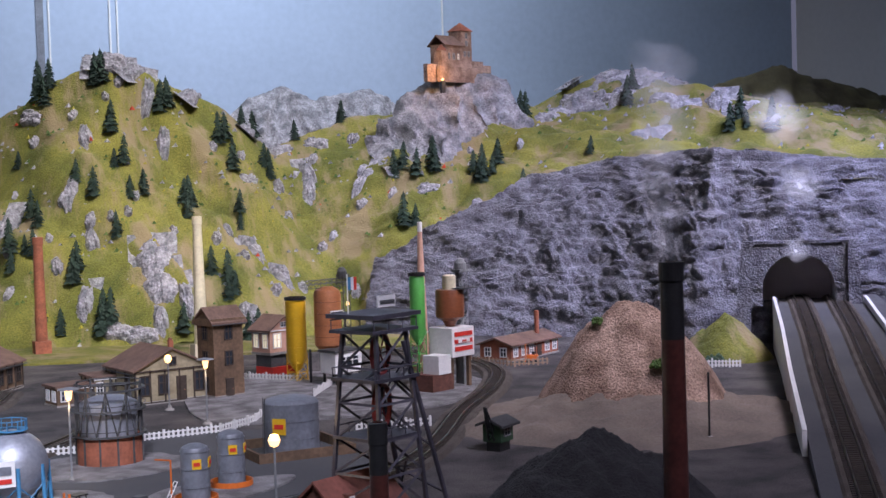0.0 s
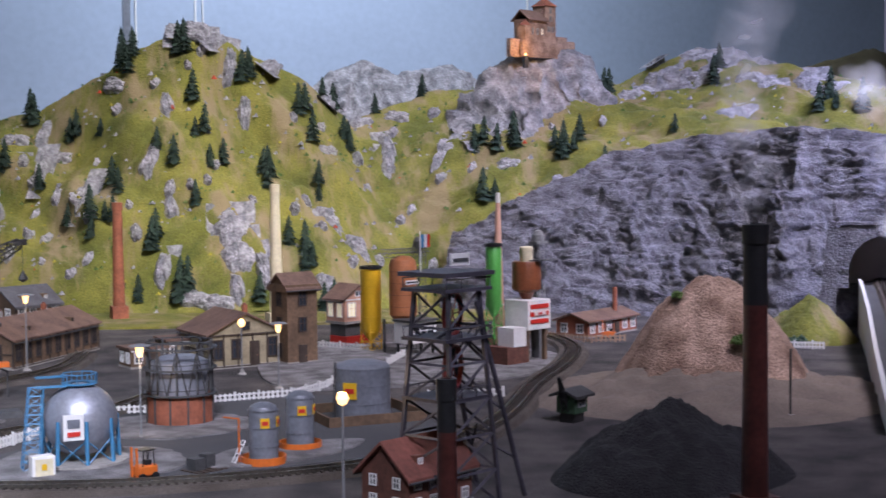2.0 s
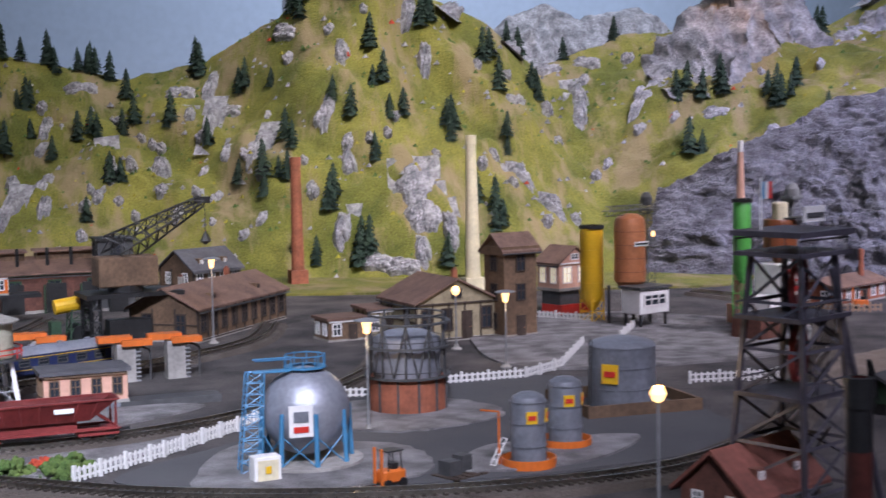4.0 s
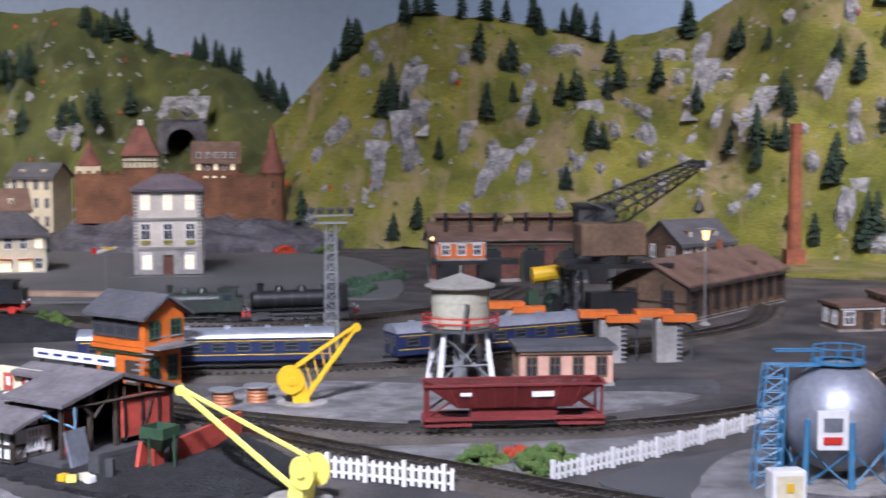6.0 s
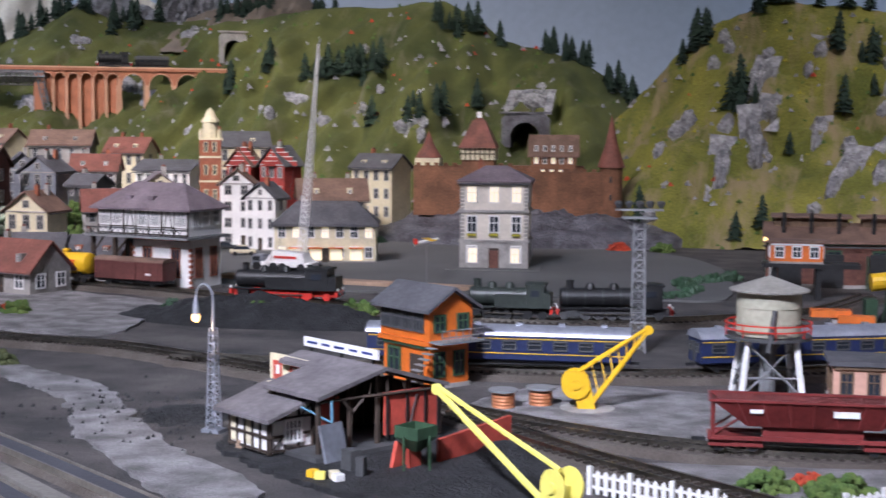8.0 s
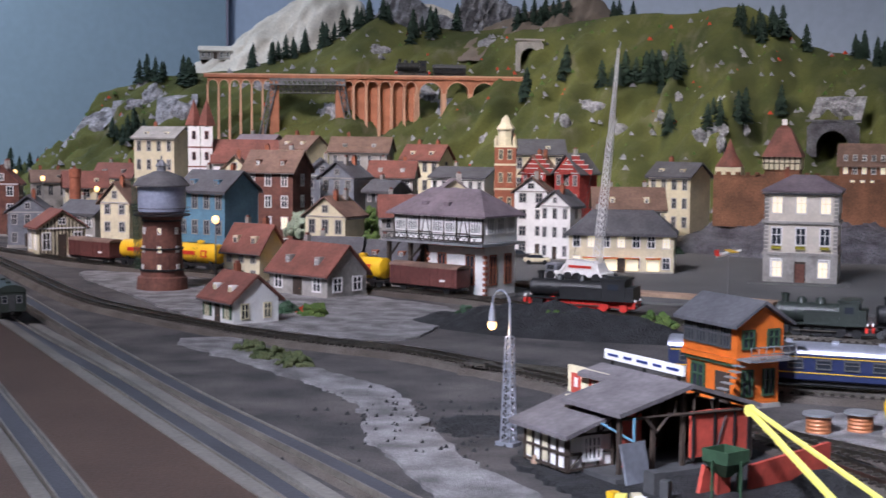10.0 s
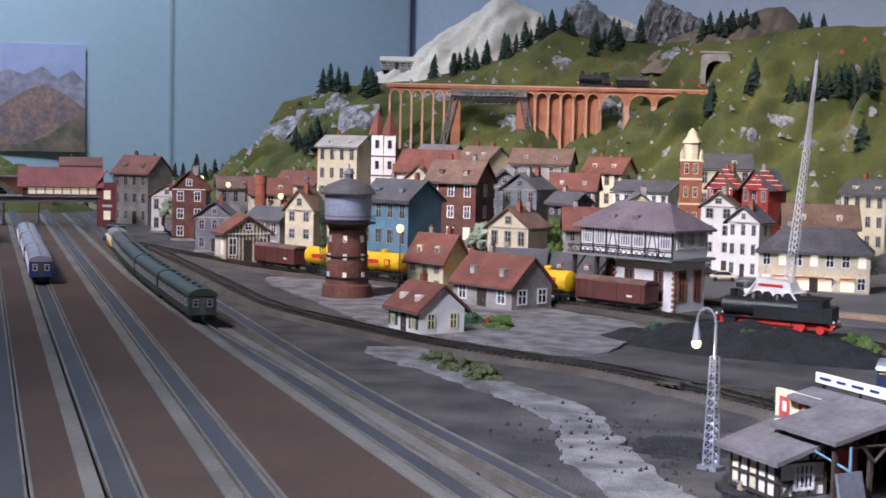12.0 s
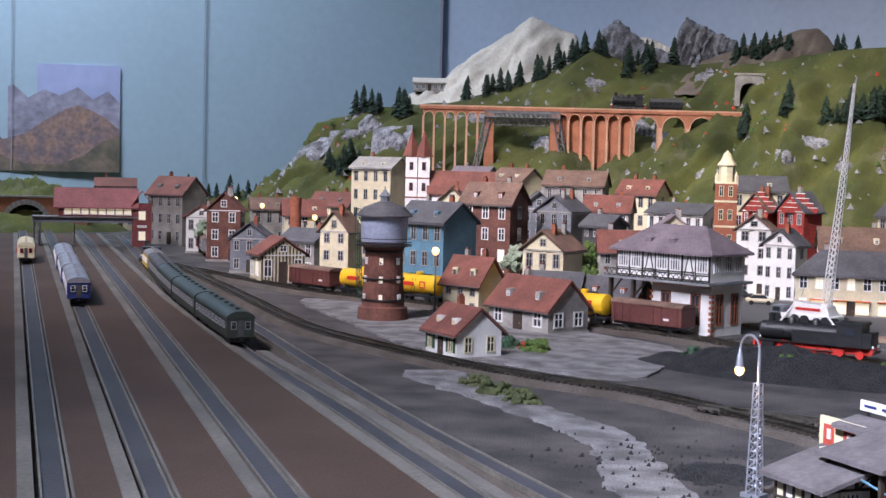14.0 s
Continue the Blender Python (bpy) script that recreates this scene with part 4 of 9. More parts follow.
def locomotive(x, y, rz, L, body_m, frame_m, label, tender=False, z=0.0095):
    th = on_rail(x, y, rz, "steam_locomotive", label, "locomotive", "steam locomotives", z)
    r = 0.0112
    zc = 0.0262

    def boiler(bm):
        lathe(bm, [(0, -L * 0.46), (r * 0.8, -L * 0.455), (r, -L * 0.44), (r, L * 0.2), (0, L * 0.2)], 20)
        bmesh.ops.rotate(bm, verts=bm.verts, matrix=Matrix.Rotation(radians(90), 3, "Y"))
        bmesh.ops.translate(bm, verts=bm.verts, vec=(0, 0, zc))
    quick("boiler", body_m, th, boiler, smooth=True)
    quick("funnel", body_m, th, lambda bm: lathe(bm, [(0.0045, zc + r - 0.002), (0.0038, zc + r + 0.004), (0.005, zc + r + 0.009), (0.003, zc + r + 0.009)], 12, x=-L * 0.37), smooth=True)
    for f in (-0.2, 0.0):
        quick("dome", body_m, th, lambda bm: lathe(bm, [(0.006, zc + r - 0.003), (0.0055, zc + r + 0.003), (0.003, zc + r + 0.006), (0, zc + r + 0.0065)], 12, x=L * f), smooth=True)
    for k in range(4):
        quick("boiler_band", frame_m if frame_m is not RED else BLACK, th, lambda bm: rod(bm, (-L * 0.4 + L * 0.15 * k, 0, zc), (-L * 0.4 + L * 0.15 * k + 0.0012, 0, zc), r + 0.0004, seg=20))
    cab = boxpart("cab", body_m, th, L * 0.3, 0, 0.014, L * 0.2, 0.032, 0.026)
    for s in (-1, 1):
        boxpart("cab_window", GLASS, cab, L * 0.3, s * 0.0162, 0.028, L * 0.09, 0.0008, 0.007)
    boxpart("cab_roof", body_m, th, L * 0.3, 0, 0.04, L * 0.23, 0.034, 0.0025)
    boxpart("running_board", body_m, th, -L * 0.08, 0, 0.0135, L * 0.76, 0.031, 0.0015)
    boxpart("frame", frame_m, th, 0, 0, 0.005, L * 0.94, 0.012, 0.0085)
    boxpart("buffer_beam", RED, th, -L * 0.48, 0, 0.007, 0.003, 0.03, 0.006)
    boxpart("buffer_beam", RED, th, L * 0.48, 0, 0.007, 0.003, 0.03, 0.006)
    for s in (-1, 1):
        if not tender:
            boxpart("side_tank", body_m, th, L * 0.02, s * 0.0135, 0.0145, L * 0.36, 0.006, 0.015)
        boxpart("cylinder", frame_m if frame_m is not RED else BLACK, th, -L * 0.36, s * 0.0145, 0.0045, L * 0.1, 0.005, 0.008)
        boxpart("coupling_rod", RAIL, th, -L * 0.05, s * 0.0128, 0.0065, L * 0.44, 0.0012, 0.0014)
        for q in (-0.49, 0.49):
            quick("buffer", BLACK, th, lambda bm: rod(bm, (L * q, s * 0.01, 0.01), (L * q * 1.03, s * 0.01, 0.01), 0.0024, seg=8))
            piece("lamp", "loco_lamp", lambda bm: rod(bm, (-0.001, 0, 0), (0.001, 0, 0), 0.0018, seg=8), WHITE, th, pose(L * q * 0.99, s * 0.011, 0.0155))
    if not tender:
        boxpart("bunker", body_m, th, L * 0.43, 0, 0.014, L * 0.09, 0.03, 0.018)
    bogie_wheels(th, [-L * 0.24 + L * 0.11 * k for k in range(5)], 0.008, 0.0095, frame_m)
    bogie_wheels(th, (-L * 0.42, L * 0.38), 0.0052, 0.0095, frame_m)
    return th


def street_lamp(x, y, h, label, lantern=True, light=0.0):
    th = thing("street_lamp", x, y, 0, 0, label, "street lamp", "street lamps")
    quick("base", STONE, th, lambda bm: lathe(bm, [(0.007, 0), (0.007, 0.002), (0.0035, 0.004), (0.0025, 0.008)], 14))
    quick("post", GREY, th, lambda bm: rod(bm, (0, 0, 0.003), (0, 0, h - 0.012), 0.0014, 0.0011, 8))
    if lantern:
        quick("bulb", BULB, th, lambda bm: lathe(bm, [(0, h - 0.013), (0.003, h - 0.012), (0.0048, h - 0.001), (0, h)], 14), "glowing warm lantern glass", True)
        quick("shade", GREY, th, lambda bm: lathe(bm, [(0.0128, h), (0.012, h + 0.0012), (0.004, h + 0.0028), (0, h + 0.003)], 20))
    else:
        quick("bulb", BULB, th, lambda bm: lathe(bm, [(0, h - 0.012), (0.004, h - 0.01), (0.006, h - 0.005), (0.004, h), (0, h + 0.001)], 14), "glowing round bulb", True)
    if light:
        d = bpy.data.lights.new("lamp_glow", "POINT")
        d.energy, d.color, d.shadow_soft_size = light, (1, 0.7, 0.4), 0.005
        new("lamp_glow", d).location = (x, y, h + 0.006 if not lantern else h - 0.02)
    return th


def clump(bm, rnd, x, y, z, r, n=26, flat=0.8, leaf=0.3):
    """Uneven bush crown of many small leaf tufts."""
    for _ in range(n):
        v = Vector((rnd.gauss(0, 1), rnd.gauss(0, 1), abs(rnd.gauss(0, 1)))).normalized() * r * (0.45 + 0.6 * rnd.random())
        s = r * leaf * (0.6 + 0.8 * rnd.random())
        m = Matrix.Translation((x + v.x, y + v.y, z + v.z * flat)) @ Euler((rnd.random() * 6, rnd.random() * 6, 0)).to_matrix().to_4x4() @ Matrix.Diagonal((s, s, s * 0.7, 1))
        bmesh.ops.create_icosphere(bm, subdivisions=1, radius=1, matrix=m)


def shrub(x, y, r, m, label, z=0.0, seed=1):
    th = thing("shrub", x, y, z, 0, label, "shrub", "shrubs")
    rnd = random.Random(seed)
    quick("stem", TIMBER, th, lambda bm: rod(bm, (0, 0, 0), (0, 0, r * 0.5), r * 0.08))
    quick("foliage", m, th, lambda bm: clump(bm, rnd, 0, 0, 0, r, 110, 0.75, 0.17))
    return th


def conifer(h, seed):
    """Conifer with a tapered trunk and drooping, gappy branches."""
    th = thing("conifer", 0, 0, 0, 0, "small dark green conifer on the hillside", "tree", "conifers on the hills")
    rnd = random.Random(seed)
    quick("trunk", TIMBER, th, lambda bm: rod(bm, (0, 0, -h * 0.05), (0, 0, h * 0.95), h * 0.03, h * 0.006, 6))
    bm = bmesh.new()
    lv = 9
    for k in range(lv):
        f = k / lv
        z = h * (0.08 + 0.87 * f)
        R = h * 0.27 * (1 - f) ** 0.85 + h * 0.025
        n = 9 if k < 5 else 7
        for i in range(n):
            a = 2 * math.pi * (i + rnd.random() * 0.7) / n
            rr = R * (0.65 + 0.5 * rnd.random())
            d = Vector((math.cos(a), math.sin(a), 0))
            s = Vector((-d.y, d.x, 0)) * rr * 0.42
            tip = d * rr + Vector((0, 0, z - h * 0.05 * (1 + rnd.random())))
            top, bot = Vector((0, 0, z + h * 0.07)), Vector((0, 0, z - h * 0.02))
            mid = d * rr * 0.6
            q = [bm.verts.new(p) for p in (top, mid + s + Vector((0, 0, z - h * 0.012)), tip, mid - s + Vector((0, 0, z - h * 0.012)), bot)]
            for t in ((0, 1, 2), (0, 2, 3), (4, 2, 1), (4, 3, 2)):
                bm.faces.new([q[j] for j in t])
    part("crown", bm, CONIFER, th)
    return th


CONIFERS = [conifer(h, 5 + k) for k, h in enumerate((0.062, 0.078, 0.09, 0.052, 0.07))]
FIRST_CONIFER = set()


def plant(x, y, z, rnd):
    k = rnd.randrange(5)
    m = pose(x, y, z - 0.004, rnd.uniform(-3, 3), rnd.uniform(-3, 3), rnd.uniform(0, 360))
    if k not in FIRST_CONIFER:
        FIRST_CONIFER.add(k)
        CONIFERS[k].matrix_basis = m
        return CONIFERS[k]
    return copy_thing(CONIFERS[k], m)


def outcrop(w, h, seed):
    """Rock slab with a broken face that sticks out of the slope."""
    rnd = random.Random(seed)
    th = thing("rock_outcrop", 0, 0, 0, 0, "light grey plaster rock set in the hillside", "rock", "rocks in the hillside")
    off = Vector((seed * 3.1, seed * 1.7, 0))
    n = 22
    vs, fs = [], []
    for j in range(n + 1):
        for i in range(n + 1):
            x, z = (i / n - 0.5) * 2, (j / n - 0.5) * 2
            rr = math.hypot(x, z)
            ang = math.atan2(z, x)
            edge = 0.72 + 0.2 * noise.fractal(Vector((math.cos(ang) * 1.6, math.sin(ang) * 1.6, seed * 1.3)), 0.8, 2.1, 3)
            t = max(0.0, 1 - (rr / edge) ** 4)
            q = Vector((x * w * 4, z * h * 4, seed))
            dpt = t * (0.006 + 0.013 * noise.turbulence(Vector((x * 3.2, z * 2.2, seed)) + off, 5, True)) - 0.014 * (1 - t)
            vs.append((x * w / 2 + 0.004 * noise.noise(q * 3), -dpt, z * h / 2 + 0.004 * noise.noise(q * 3 + off)))
    for j in range(n):
        for i in range(n):
            a = j * (n + 1) + i
            fs.append((a, a + 1, a + n + 2, a + n + 1))
    mesh_object("rock_face", vs, fs, ROCK, th, False)
    return th


OUTCROPS = [outcrop(w, h, 3 + k) for k, (w, h) in enumerate(((0.048, 0.085), (0.068, 0.14), (0.045, 0.055), (0.13, 0.07), (0.11, 0.17), (0.055, 0.17), (0.034, 0.045)))]
FIRST_ROCK = set()


def set_rock(hill, u, v, k, tilt=0.0):
    p, n = hill.at(u, v), hill.slope(u, v)
    if n.y > 0:
        n = -n
    yaw = math.degrees(math.atan2(n.x, -n.y))
    pitch = math.degrees(math.asin(max(-1, min(1, n.z))))
    m = Matrix.Translation(p) @ pose(0, 0, 0, 0, 0, yaw) @ pose(0, 0, 0, -pitch * 0.85) @ pose(0, 0, 0, 0, tilt)
    if k not in FIRST_ROCK:
        FIRST_ROCK.add(k)
        OUTCROPS[k].matrix_basis = m
    else:
        copy_thing(OUTCROPS[k], m)

# ---- what stands on the hills: place along the hill, height on the slope ----
TREES_EAST = [(0.309, 0.99), (0.305, 0.93), (0.301, 0.97), (0.336, 0.91), (0.34, 0.91), (0.375, 0.84), (0.382, 0.88), (0.34, 0.7), (0.344, 0.57), (0.286, 0.73), (0.313, 0.57), (0.344, 0.46), (0.355, 0.46), (0.286, 0.46), (0.382, 0.49), (0.409, 0.43), (0.332, 0.37), (0.378, 0.42), (0.382, 0.22), (0.39, 0.18), (0.301, 0.21), (0.27, 0.36), (0.278, 0.36), (0.29, 0.04), (0.317, 0.07), (0.417, 0.84), (0.413, 0.64), (0.444, 0.81), (0.475, 1.0), (0.436, 1.0), (0.51, 1.02), (0.521, 0.58), (0.514, 0.54), (0.525, 0.46), (0.537, 0.46), (0.556, 0.33), (0.556, 0.25), (0.571, 0.33), (0.568, 0.16), (0.629, 0.76), (0.614, 0.3), (0.687, 0.78), (0.699, 0.84), (0.703, 0.46), (0.699, 0.39), (0.355, 0.03), (0.39, 0.0), (0.51, 0.3)]
TREES_MIDDLE = [(0.046, 0.94), (0.054, 0.97), (0.081, 1.0), (0.089, 1.0), (0.127, 0.81), (0.131, 0.55), (0.147, 0.76), (0.158, 1.0), (0.073, 0.55), (0.077, 0.52), (0.085, 0.52), (0.104, 0.33), (0.147, 0.61), (0.174, 0.24), (0.185, 1.03), (0.205, 0.88), (0.185, 0.64), (0.174, 0.6), (0.158, 0.51), (0.247, 0.55), (0.228, 0.69), (0.081, 0.03), (0.1, 0.03), (0.208, 0.73), (0.259, 0.39), (0.27, 0.36), (0.031, 0.12), (0.251, 0.93), (0.27, 0.76), (0.189, 0.4), (0.097, 1.0), (0.116, 1.0), (0.131, 1.0), (0.143, 1.0), (0.162, 1.0), (0.178, 1.0), (0.189, 1.0)]
TREES_CENTRE = [(0.297, 0.61), (0.317, 0.57), (0.324, 0.58), (0.332, 0.58), (0.34, 0.6), (0.355, 0.61), (0.363, 0.63), (0.371, 0.64), (0.425, 0.57), (0.429, 0.61), (0.506, 0.87), (0.521, 0.88), (0.548, 0.93), (0.587, 0.96), (0.664, 1.0), (0.676, 1.0), (0.699, 1.0), (0.71, 1.0), (0.73, 1.0), (0.776, 0.94), (0.788, 1.03), (0.803, 1.0), (0.815, 1.0), (0.822, 1.0), (0.517, 0.39), (0.537, 0.39), (0.552, 0.46), (0.587, 0.55), (0.444, 0.36), (0.533, 0.06), (0.486, 0.88), (0.541, 0.91), (0.22, 0.63), (0.12, 0.54), (0.127, 0.57)]
TREES_WEST = [(0.097, 1.0), (0.131, 1.0), (0.181, 0.9), (0.197, 0.88), (0.193, 0.46), (0.212, 0.46), (0.208, 0.54), (0.255, 1.0), (0.29, 1.0), (0.309, 1.0), (0.324, 1.0), (0.363, 1.0), (0.394, 1.0), (0.402, 1.0), (0.413, 1.0), (0.432, 1.0), (0.483, 0.97), (0.49, 0.96), (0.494, 1.02), (0.537, 1.0), (0.749, 0.55), (0.768, 0.51), (0.784, 0.61), (0.78, 0.67), (0.633, 1.0), (0.649, 1.0), (0.66, 1.0), (0.676, 1.0), (0.687, 1.0), (0.699, 1.0), (0.776, 0.94), (0.795, 1.0), (0.838, 0.61), (0.853, 0.63), (0.869, 0.64), (0.88, 0.67), (0.896, 0.69), (0.83, 0.6), (0.108, 1.0), (0.363, 0.96), (0.378, 0.99), (0.444, 0.99), (0.514, 0.97)]
ROCKS_EAST = [(0.32, 0.84, 2), (0.324, 0.73, 1), (0.297, 0.79, 2), (0.309, 0.54, 5), (0.317, 0.34, 1), (0.347, 0.25, 4), (0.347, 0.15, 4), (0.332, 0.03, 3), (0.421, 0.64, 0), (0.39, 0.33, 2), (0.413, 0.31, 5), (0.448, 0.54, 2), (0.471, 0.76, 1), (0.467, 0.7, 1), (0.498, 0.57, 5), (0.514, 0.87, 2), (0.541, 0.78, 2), (0.471, 0.4, 0), (0.51, 0.48, 0), (0.425, 0.21, 5), (0.552, 0.7, 0), (0.529, 0.4, 3), (0.405, 0.75, 6), (0.398, 0.07, 1), (0.305, 0.13, 1), (0.44, 1.0, 3), (0.595, 0.45, 6)]
ROCKS_RIDGE = [(0.297, 0.9, 3), (0.344, 0.06, 1), (0.402, 1.0, 3), (0.409, 0.03, 0), (0.347, 0.99, 3), (0.463, 0.97, 3), (0.486, 0.94, 3), (0.293, 0.27, 0), (0.32, 0.04, 3), (0.375, 0.7, 5), (0.703, 0.93, 4), (0.683, 0.85, 3), (0.699, 0.73, 3), (0.73, 0.66, 4), (0.687, 1.02, 3), (0.344, 0.96, 3), (0.363, 0.99, 3), (0.305, 0.52, 0), (0.317, 0.42, 0), (0.293, 0.39, 6), (0.282, 0.61, 6), (0.34, 0.43, 6), (0.34, 0.85, 6)]
ROCKS_CLIFFTOP = [(0.675, 0.93, 3), (0.69, 0.84, 4), (0.705, 0.99, 4), (0.715, 0.88, 3), (0.73, 0.96, 4), (0.745, 0.83, 3), (0.76, 0.95, 3), (0.765, 0.73, 3), (0.79, 0.86, 3), (0.8, 0.96, 3), (0.82, 0.74, 3), (0.845, 0.9, 3), (0.87, 0.78, 3), (0.9, 0.9, 3), (0.7, 0.66, 4), (0.735, 0.6, 3), (0.655, 0.85, 4), (0.64, 0.75, 3), (0.93, 0.8, 3)]
ROCKS_MIDDLE = [(0.069, 0.48, 1), (0.135, 0.36, 5), (0.131, 0.24, 5), (0.151, 0.37, 5), (0.151, 0.27, 5), (0.112, 0.7, 0), (0.085, 0.34, 2), (0.089, 0.76, 2), (0.093, 0.48, 0), (0.154, 0.72, 2), (0.178, 0.88, 3), (0.22, 0.48, 1), (0.224, 0.24, 0), (0.243, 0.45, 0), (0.263, 0.7, 3), (0.17, 0.16, 0), (0.181, 0.33, 0), (0.239, 0.72, 0), (0.066, 0.85, 0), (0.042, 0.54, 0), (0.236, 0.87, 3), (0.255, 0.84, 5), (0.27, 0.48, 5), (0.266, 0.22, 0), (0.201, 0.25, 6), (0.201, 0.51, 6), (0.255, 0.49, 0), (0.216, 0.61, 6)]
ROCKS_WEST = [(0.143, 0.81, 4), (0.243, 0.63, 4), (0.301, 0.57, 3), (0.131, 0.75, 3), (0.077, 0.64, 4), (0.467, 0.85, 3), (0.687, 0.49, 4), (0.641, 0.91, 4), (0.61, 0.88, 3), (0.792, 0.75, 3), (0.83, 0.79, 3), (0.784, 0.46, 0), (0.73, 0.34, 4), (0.49, 0.52, 3), (0.579, 0.6, 4), (0.649, 0.51, 4), (0.687, 0.63, 1), (0.726, 0.79, 3), (0.324, 0.75, 3)]
ROCKS_CENTRE = [(0.672, 0.6, 3), (0.683, 0.76, 0), (0.51, 0.37, 2), (0.541, 0.33, 0), (0.44, 0.49, 6), (0.347, 0.66, 6), (0.359, 0.76, 6), (0.351, 0.37, 0), (0.544, 0.37, 6), (0.56, 0.43, 6), (0.421, 0.46, 6), (0.301, 0.48, 3), (0.286, 0.39, 0)]
RND = random.Random(11)
for lst, hill in ((TREES_EAST, EAST), (TREES_MIDDLE, EAST), (TREES_CENTRE, CENTRE), (TREES_WEST, WEST)):
    for u, v in lst:
        p = hill.at(u, v)
        plant(p.x, p.y, p.z, RND)
        for _ in range(RND.choice((0, 0, 1, 1, 2))):
            q = hill.at(min(max(u + RND.uniform(-0.009, 0.009), 0), 1), min(max(v + RND.uniform(-0.05, 0.05), 0.01), 1.0))
            plant(q.x, q.y, q.z, RND)
for lst, hill in ((ROCKS_EAST, EAST), (ROCKS_RIDGE, EAST), (ROCKS_CLIFFTOP, EAST), (ROCKS_MIDDLE, EAST), (ROCKS_WEST, WEST), (ROCKS_CENTRE, CENTRE)):
    for u, v, k in lst:
        if hill is EAST or u > 0.06:
            set_rock(hill, u, v, k, RND.uniform(-9, 9))


for _ in range(70):
    set_rock(EAST, RND.uniform(0.03, 0.6), RND.uniform(0.08, 0.92), RND.choice((0, 2, 5, 6, 6, 0, 2)), RND.uniform(-14, 14))


def tufts(name, hill, n, material, size, label, seed, u0=0.0, u1=1.0):
    """Scattered low growth on a slope."""
    rnd = random.Random(seed)
    vs, fs = [], []
    for _ in range(n):
        p = hill.at(u0 + (u1 - u0) * rnd.random(), rnd.random() ** 0.8)
        s = size * (0.5 + rnd.random())
        k = len(vs)
        for j in range(5):
            a = 1.256 * j + rnd.random()
            vs.append((p.x + s * math.cos(a), p.y + s * math.sin(a) * 0.8, p.z - s * 0.3))
        vs.append((p.x, p.y - s * 0.5, p.z + s * 0.9))
        fs += [(k + j, k + (j + 1) % 5, k + 5) for j in range(5)]
    return tagged(mesh_object(name, vs, fs, material, None, False), label, "bushes", "", "stuff")


tufts("hill_bushes", EAST, 900, LEAF, 0.005, "small green bushes dotted over the hillside", 2)
tufts("hill_bushes", EAST, 320, LEAFYEL, 0.005, "ochre and yellow tufts on the hillside", 3)
tufts("hill_bushes", EAST, 50, FLOWER, 0.006, "rust-red tufts on the hillside", 4)
tufts("hill_stones", EAST, 650, ROCK, 0.0065, "loose grey stones on the hillside", 5)
tufts("hill_bushes", CENTRE, 160, LEAF, 0.007, "small green bushes on the dark hill", 6)
tufts("hill_bushes", CENTRE, 40, FLOWER, 0.006, "orange tufts on the dark hill", 7)
tufts("hill_stones", CENTRE, 260, ROCK, 0.008, "loose grey stones on the dark hill", 8)
tufts("hill_bushes", WEST, 160, LEAF, 0.007, "small green bushes on the mountainside", 9)
tufts("hill_stones", WEST, 320, ROCK, 0.009, "loose grey stones on the mountainside", 10)
tufts("hill_bushes", WEST, 40, FLOWER, 0.007, "orange tufts on the mountainside", 12)

# ---- gas works and concrete works ----


